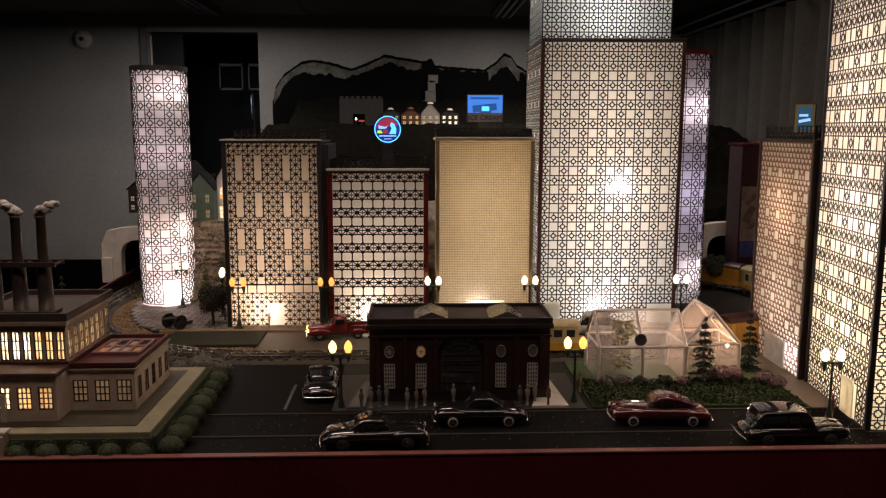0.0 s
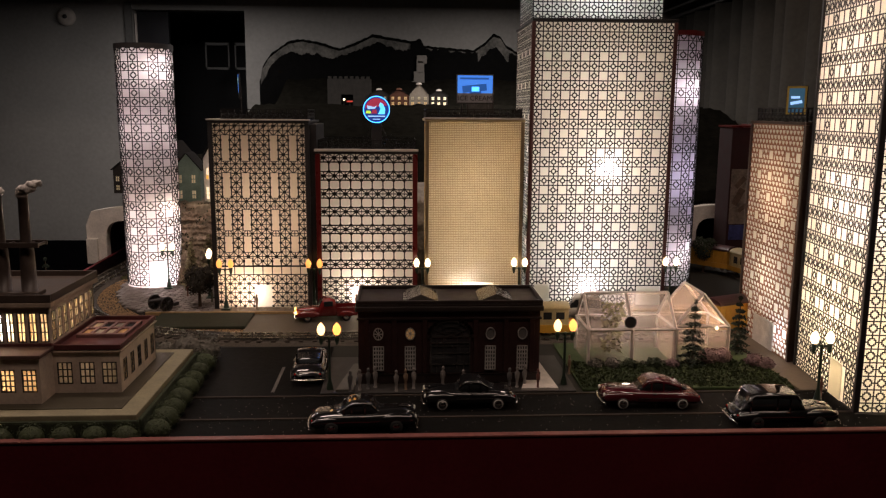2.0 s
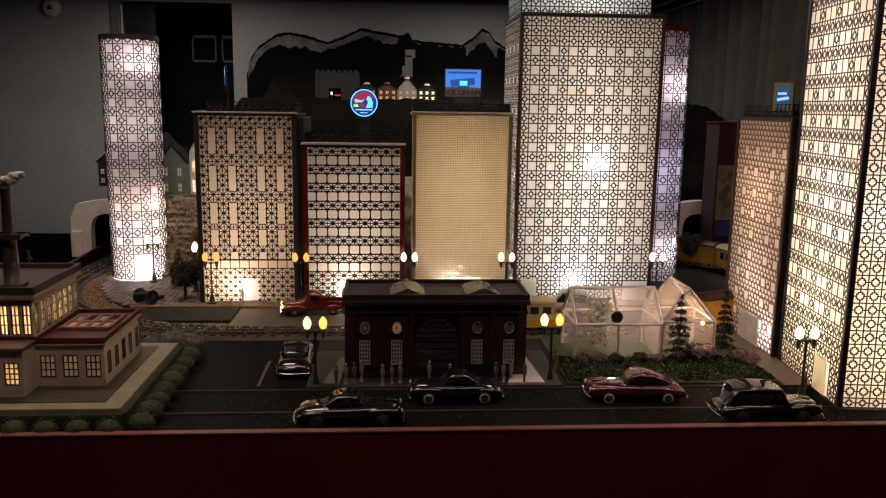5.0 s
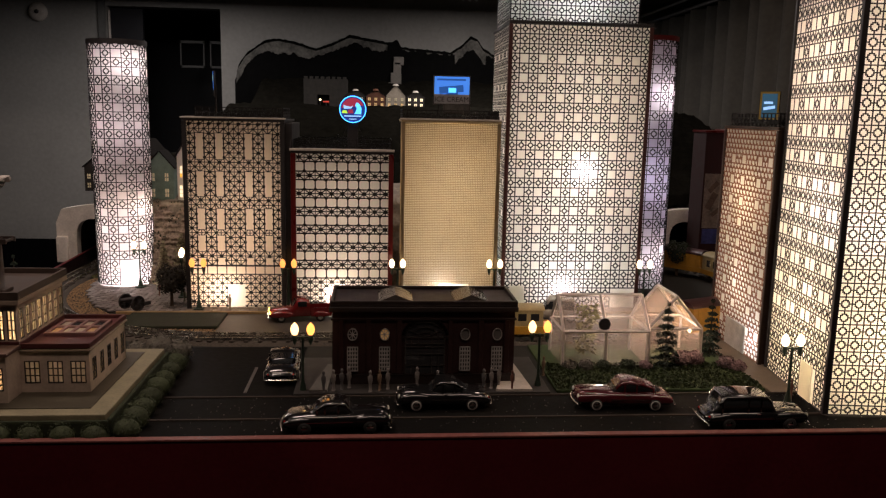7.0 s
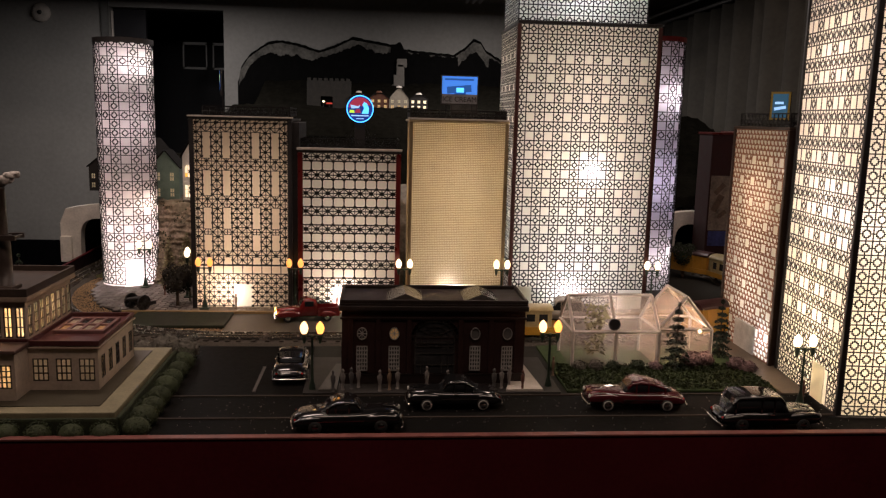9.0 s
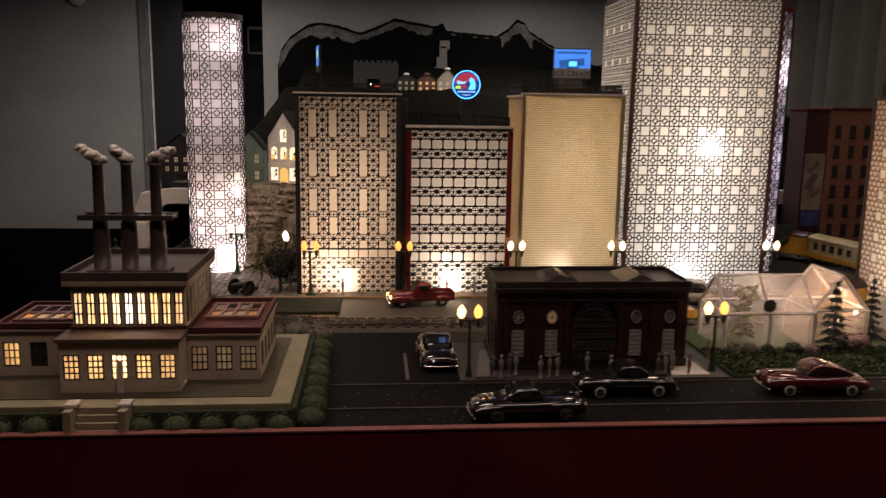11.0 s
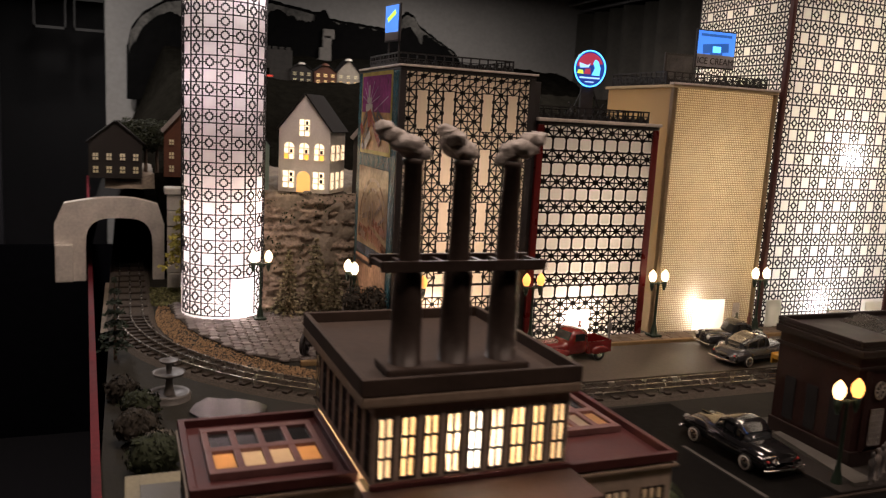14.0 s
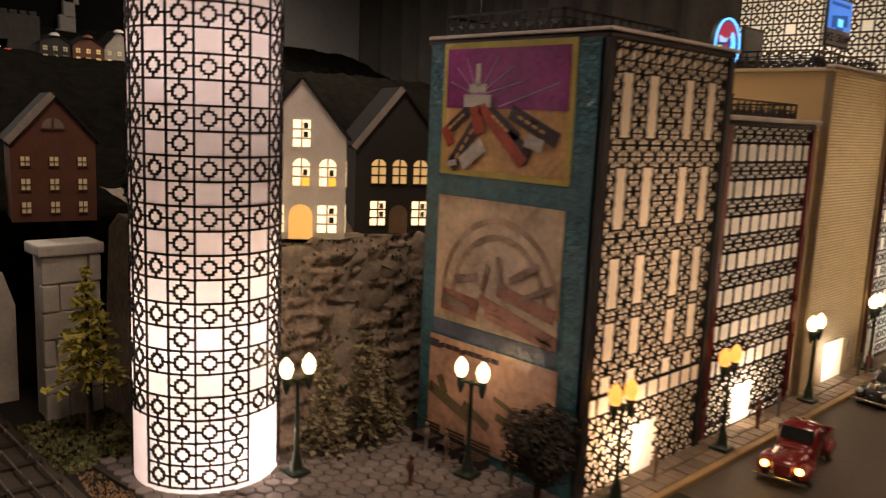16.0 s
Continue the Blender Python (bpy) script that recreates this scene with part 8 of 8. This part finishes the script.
r_ = bmesh.ops.extrude_face_region(bm, geom=[bm.faces.new(ring)])
for v in r_["geom"]:
    if isinstance(v, bmesh.types.BMVert):
        v.co.z += 0.0018
setting("water_pond", bm, surf("still_pond_water", (0.012, 0.013, 0.014), 0.06, scale=80, vary=0.3, bump=0.25), "small still dark pond reflecting the lit tower", "pond")
for k in range(3):
    bx, by = -0.384, 1.665 - 0.03 * k
    be = thing("park_bench", (bx, by, 0.0055), "small dark slatted park bench against the poster wall", "bench", "plaza benches", 90)
    for i in range(3):
        part("seat_slat", box(B(), -0.011, 0.011, -0.006 + 0.004 * i, -0.003 + 0.004 * i, 0.008, 0.009), BARK, be)
        part("back_slat", box(B(), -0.011, 0.011, -0.0075, -0.0065, 0.0105 + 0.003 * i, 0.0125 + 0.003 * i), BARK, be)
    for sx in (-0.010, 0.010):
        part("end_frame", box(B(), sx - 0.0008, sx + 0.0008, -0.0080, 0.006, 0, 0.0080, 0.0002), DARK_FRAME, be)

# ---------- paving stones, last ----------
pz = thing("pavement_plaza", (0, 0, 0), "plaza of uneven grey hexagonal paving stones round the tower", "plaza", kind="structure")
bm = B()
EDGEPTS = [(-0.622, 1.800), (-0.618, 1.760), (-0.607, 1.690), (-0.593, 1.628), (-0.560, 1.558), (-0.532, 1.514), (-0.500, 1.490), (-0.462, 1.482), (-0.374, 1.482), (-0.374, 1.745), (-0.480, 1.745), (-0.500, 1.800)]
lo = [bm.verts.new((x, y, 0.0)) for x, y in EDGEPTS]
hi = [bm.verts.new((x, y, 0.0028)) for x, y in EDGEPTS]
for k in range(len(lo)):
    bm.faces.new((lo[k], lo[(k + 1) % len(lo)], hi[(k + 1) % len(lo)], hi[k]))
bm.faces.new(hi)
part("mortar_bed", bm, surf("dark_mortar", (0.06, 0.052, 0.045), 0.9, scale=100), pz)


def inside(x, y, poly):
    c = False
    for (x0, y0), (x1, y1) in zip(poly, poly[1:] + poly[:1]):
        if (y0 > y) != (y1 > y) and x < (x1 - x0) * (y - y0) / (y1 - y0) + x0:
            c = not c
    return c


def stone_mesh(name, pts, t, bev, mat):
    bm = B()
    a = [bm.verts.new((x, y, 0)) for x, y in pts]
    b_ = [bm.verts.new((x, y, t - bev)) for x, y in pts]
    c = [bm.verts.new((x * (1 - bev / 0.006), y * (1 - bev / 0.006), t)) for x, y in pts]
    n = len(pts)
    for p, q in ((a, b_), (b_, c)):
        for k in range(n):
            bm.faces.new((p[k], p[(k + 1) % n], q[(k + 1) % n], q[k]))
    bm.faces.new(c)
    me = bpy.data.meshes.new(name)
    bm.to_mesh(me)
    bm.free()
    me.materials.append(mat)
    return me


rnd = random.Random(8)
S = 0.0078
hexes = [stone_mesh("paver", [(S * 0.93 * rnd.uniform(0.92, 1.05) * math.cos(math.pi / 3 * k), S * 0.93 * rnd.uniform(0.92, 1.05) * math.sin(math.pi / 3 * k)) for k in range(6)], 0.0026, 0.0008, PAVER) for _ in range(6)]
cnt = 0
extra = []
for i in range(28, -3, -1):
    for j in range(-2, 28):
        x, y = -0.645 + i * S * 1.5, 1.480 + (j + 0.5 * (i % 2)) * S * 1.732
        if not inside(x, y, EDGEPTS) or math.hypot(x + 0.550, y - 1.746) < 0.053:
            continue
        if cnt >= 300:
            extra.append((x, y))
            continue
        ob = new("paver", hexes[rnd.randrange(6)])
        ob.parent = pz
        ob.matrix_basis = pose(x, y, 0.0022 + rnd.uniform(-0.0004, 0.0005), rnd.uniform(-2, 2), rnd.uniform(-2, 2), 60 * rnd.randrange(6))
        cnt += 1
vs, fs = [], []
for x, y in extra:
    k0, z0 = len(vs), 0.0046 + rnd.uniform(-0.0004, 0.0005)
    for q, z in ((1.0, 0.0022), (1.0, z0 - 0.0007), (0.88, z0)):
        vs += [(x + S * 0.92 * q * math.cos(math.pi / 3 * k), y + S * 0.92 * q * math.sin(math.pi / 3 * k), z) for k in range(6)]
    for q in (0, 6):
        fs += [(k0 + q + k, k0 + q + (k + 1) % 6, k0 + q + 6 + (k + 1) % 6, k0 + q + 6 + k) for k in range(6)]
    fs.append(tuple(k0 + 12 + k for k in range(6)))
if extra:
    tagged(raw("paver_rest", vs, fs, PAVER, pz), kind="stuff")
pv = thing("pavement_back", (0, 0, 0), "brown stone slab pavement before the lit towers", "pavement", kind="structure")
part("slab_bed", box(B(), -0.372, 0.62, 1.4792, 1.512, 0.0, 0.0035), surf("dark_mortar", (0.06, 0.052, 0.045), 0.9, scale=100), pv)
slabs = [stone_mesh("slab", [(-0.0078, -0.0078), (0.0078 * rnd.uniform(0.9, 1.05), -0.0078), (0.0078, 0.0078 * rnd.uniform(0.9, 1.03)), (-0.0078 * rnd.uniform(0.9, 1.03), 0.0078)], 0.0026, 0.0006, SLAB) for _ in range(5)]
for i in range(60):
    for j in range(2):
        x = -0.362 + 0.0165 * i + (0.008 if j % 2 else 0)
        if x > 0.61:
            continue
        ob = new("slab", slabs[rnd.randrange(5)])
        ob.parent = pv
        ob.matrix_basis = pose(x, 1.4880 + 0.0165 * j, 0.0034 + rnd.uniform(-0.0003, 0.0004), rnd.uniform(-1, 1), rnd.uniform(-1, 1), 90 * rnd.randrange(4))
# side pavement along the brown tower
bm = B()
box(bm, 0.522, 0.62, 1.030, 1.47, 0.0, 0.0035, 0.0008)
setting("pavement_side", bm, SLAB, "brown pavement strip along the side towers", "pavement")
# gravel edge between plaza and track
vs, fs = [], []
for k in range(5200):
    a = math.pi * (0.94 + 0.56 * rnd.random())
    rr = RL - 0.032 - 0.040 * rnd.random() ** 1.2
    c = Vector((CX0 + rr * math.cos(a), CY - R + RL + rr * math.sin(a), 0.0005))
    if inside(c.x, c.y, EDGEPTS):
        continue
    s = rnd.uniform(0.0006, 0.0015)
    n0 = len(vs)
    for d in ((s, 0, 0), (-s * 0.6, s * 0.8, 0), (-s * 0.6, -s * 0.8, 0), (0, 0, s * 1.1)):
        vs.append(tuple(c + Vector(d)))
    fs += [(n0, n0 + 1, n0 + 3), (n0 + 1, n0 + 2, n0 + 3), (n0 + 2, n0, n0 + 3)]
tagged(raw("gravel", vs, fs, GRAVEL, None), "ochre gravel strip between the track and the plaza", "gravel", "", "stuff")

# stone block pier beside the tunnel portal
# pale stone raised to near-white, standing in for the round tower's light
PIERSTONE = surf("tower_lit_block", (0.82, 0.80, 0.75), 0.8, scale=60, vary=0.15, bump=0.5)
pr = thing("stone_pier", (-0.592, 1.925, 0), "pale stacked stone block pier beside the tunnel portal", "pier")
part("core", box(B(), -0.022, 0.022, 0.002, 0.030, 0, 0.150), PIERSTONE, pr)
for r_ in range(6):
    z0 = 0.0255 * r_
    cut = rnd.uniform(-0.008, 0.008) + (0.010 if r_ % 2 else -0.008)
    for a0, a1 in ((-0.0255 + rnd.uniform(-0.002, 0.001), cut - 0.0008), (cut + 0.0008, 0.0255 + rnd.uniform(-0.001, 0.002))):
        part("stone_block", box(B(), a0, a1, -0.004 + rnd.uniform(-0.0012, 0.0012), 0.006, z0 + 0.0006, z0 + 0.0249, 0.0014), PIERSTONE, pr)
part("cap_stone", box(B(), -0.029, 0.029, -0.007, 0.032, 0.1536, 0.164, 0.002), PIERSTONE, pr)
spots = [((rnd.uniform(-0.645, -0.560), rnd.uniform(1.80, 1.925), 0.0008), (rnd.uniform(-1, 1), rnd.uniform(-1, 1), 0.5)) for _ in range(1500)]
spots = [q for q in spots if math.hypot(q[0][0] + 0.550, q[0][1] - 1.746) > 0.062]
tagged(leaves("grass_patch", spots, 0.006, surf("mixed_grass_blade", (0.26, 0.27, 0.12), 0.9, scale=200, vary=0.5, bump=0, island=True), None, rnd), "mixed green flock grass round the pine by the portal", "grass", "", "stuff")

# pale grit scattered on the street
vs, fs = [], []
for k in range(420):
    c = Vector((rnd.uniform(-0.30, 0.62), rnd.uniform(0.885, 1.027), 0.0020))
    s = rnd.uniform(0.0004, 0.0010)
    n0 = len(vs)
    for d in ((s, 0, 0), (-s * 0.6, s * 0.8, 0), (-s * 0.6, -s * 0.8, 0), (0, 0, s * 1.1)):
        vs.append(tuple(c + Vector(d)))
    fs += [(n0, n0 + 1, n0 + 3), (n0 + 1, n0 + 2, n0 + 3), (n0 + 2, n0, n0 + 3)]
tagged(raw("road_grit", vs, fs, surf("pale_grit", (0.22, 0.20, 0.18), 0.5), None), "fine pale grit scattered over the dark street", "grit", "", "stuff")

# ledged rock face between the round tower and the postered tower
vs, fs = [], []
NU, NV = 190, 110
for j in range(NV):
    z = 0.176 * j / (NV - 1)
    for i in range(NU):
        x = -0.560 + 0.275 * i / (NU - 1)
        zz = z + 0.010 * noise.noise(Vector((x * 14, 1.0, z * 9))) + 0.05 * (x + 0.42)
        step = math.floor(zz / 0.0125) + min((zz / 0.0125 % 1.0) * 3.2, 1.0)
        y = 1.722 + 0.0042 * step + 0.013 * noise.noise(Vector((x * 16, 0.0, z * 12))) + 0.007 * noise.noise(Vector((x * 45, 2.0, z * 95))) + 0.003 * noise.noise(Vector((x * 160, 5.0, z * 190)))
        vs.append((x, y, z - 0.003))
for j in range(NV - 1):
    for i in range(NU - 1):
        k = j * NU + i
        fs.append((k, k + 1, k + NU + 1, k + NU))
tagged(raw("rock_face", vs, fs, surf("brown_layered_rock", (0.24, 0.185, 0.14), 0.85, scale=70, vary=0.6, bump=0.8, fine=4), None, "", True), "brown layered rock face with thin ledges below the houses", "rock", "", "structure")
spots = []
for k in range(1300):
    i, j = rnd.randrange(NU), rnd.randrange(NV)
    if noise.noise(Vector((vs[j * NU + i][0] * 30, 9.0, vs[j * NU + i][2] * 30))) < (0.05 if j < 96 else -0.3):
        continue
    p = Vector(vs[j * NU + i])
    spots.append((p + Vector((0, -0.001, 0.001)), (rnd.uniform(-0.6, 0.6), -1, rnd.uniform(0, 1))))
tagged(leaves("moss", spots, 0.0042, MATS["dark_leaf_flock"], None, rnd), "dark moss and scrub clinging to the rock ledges", "moss", "", "stuff")
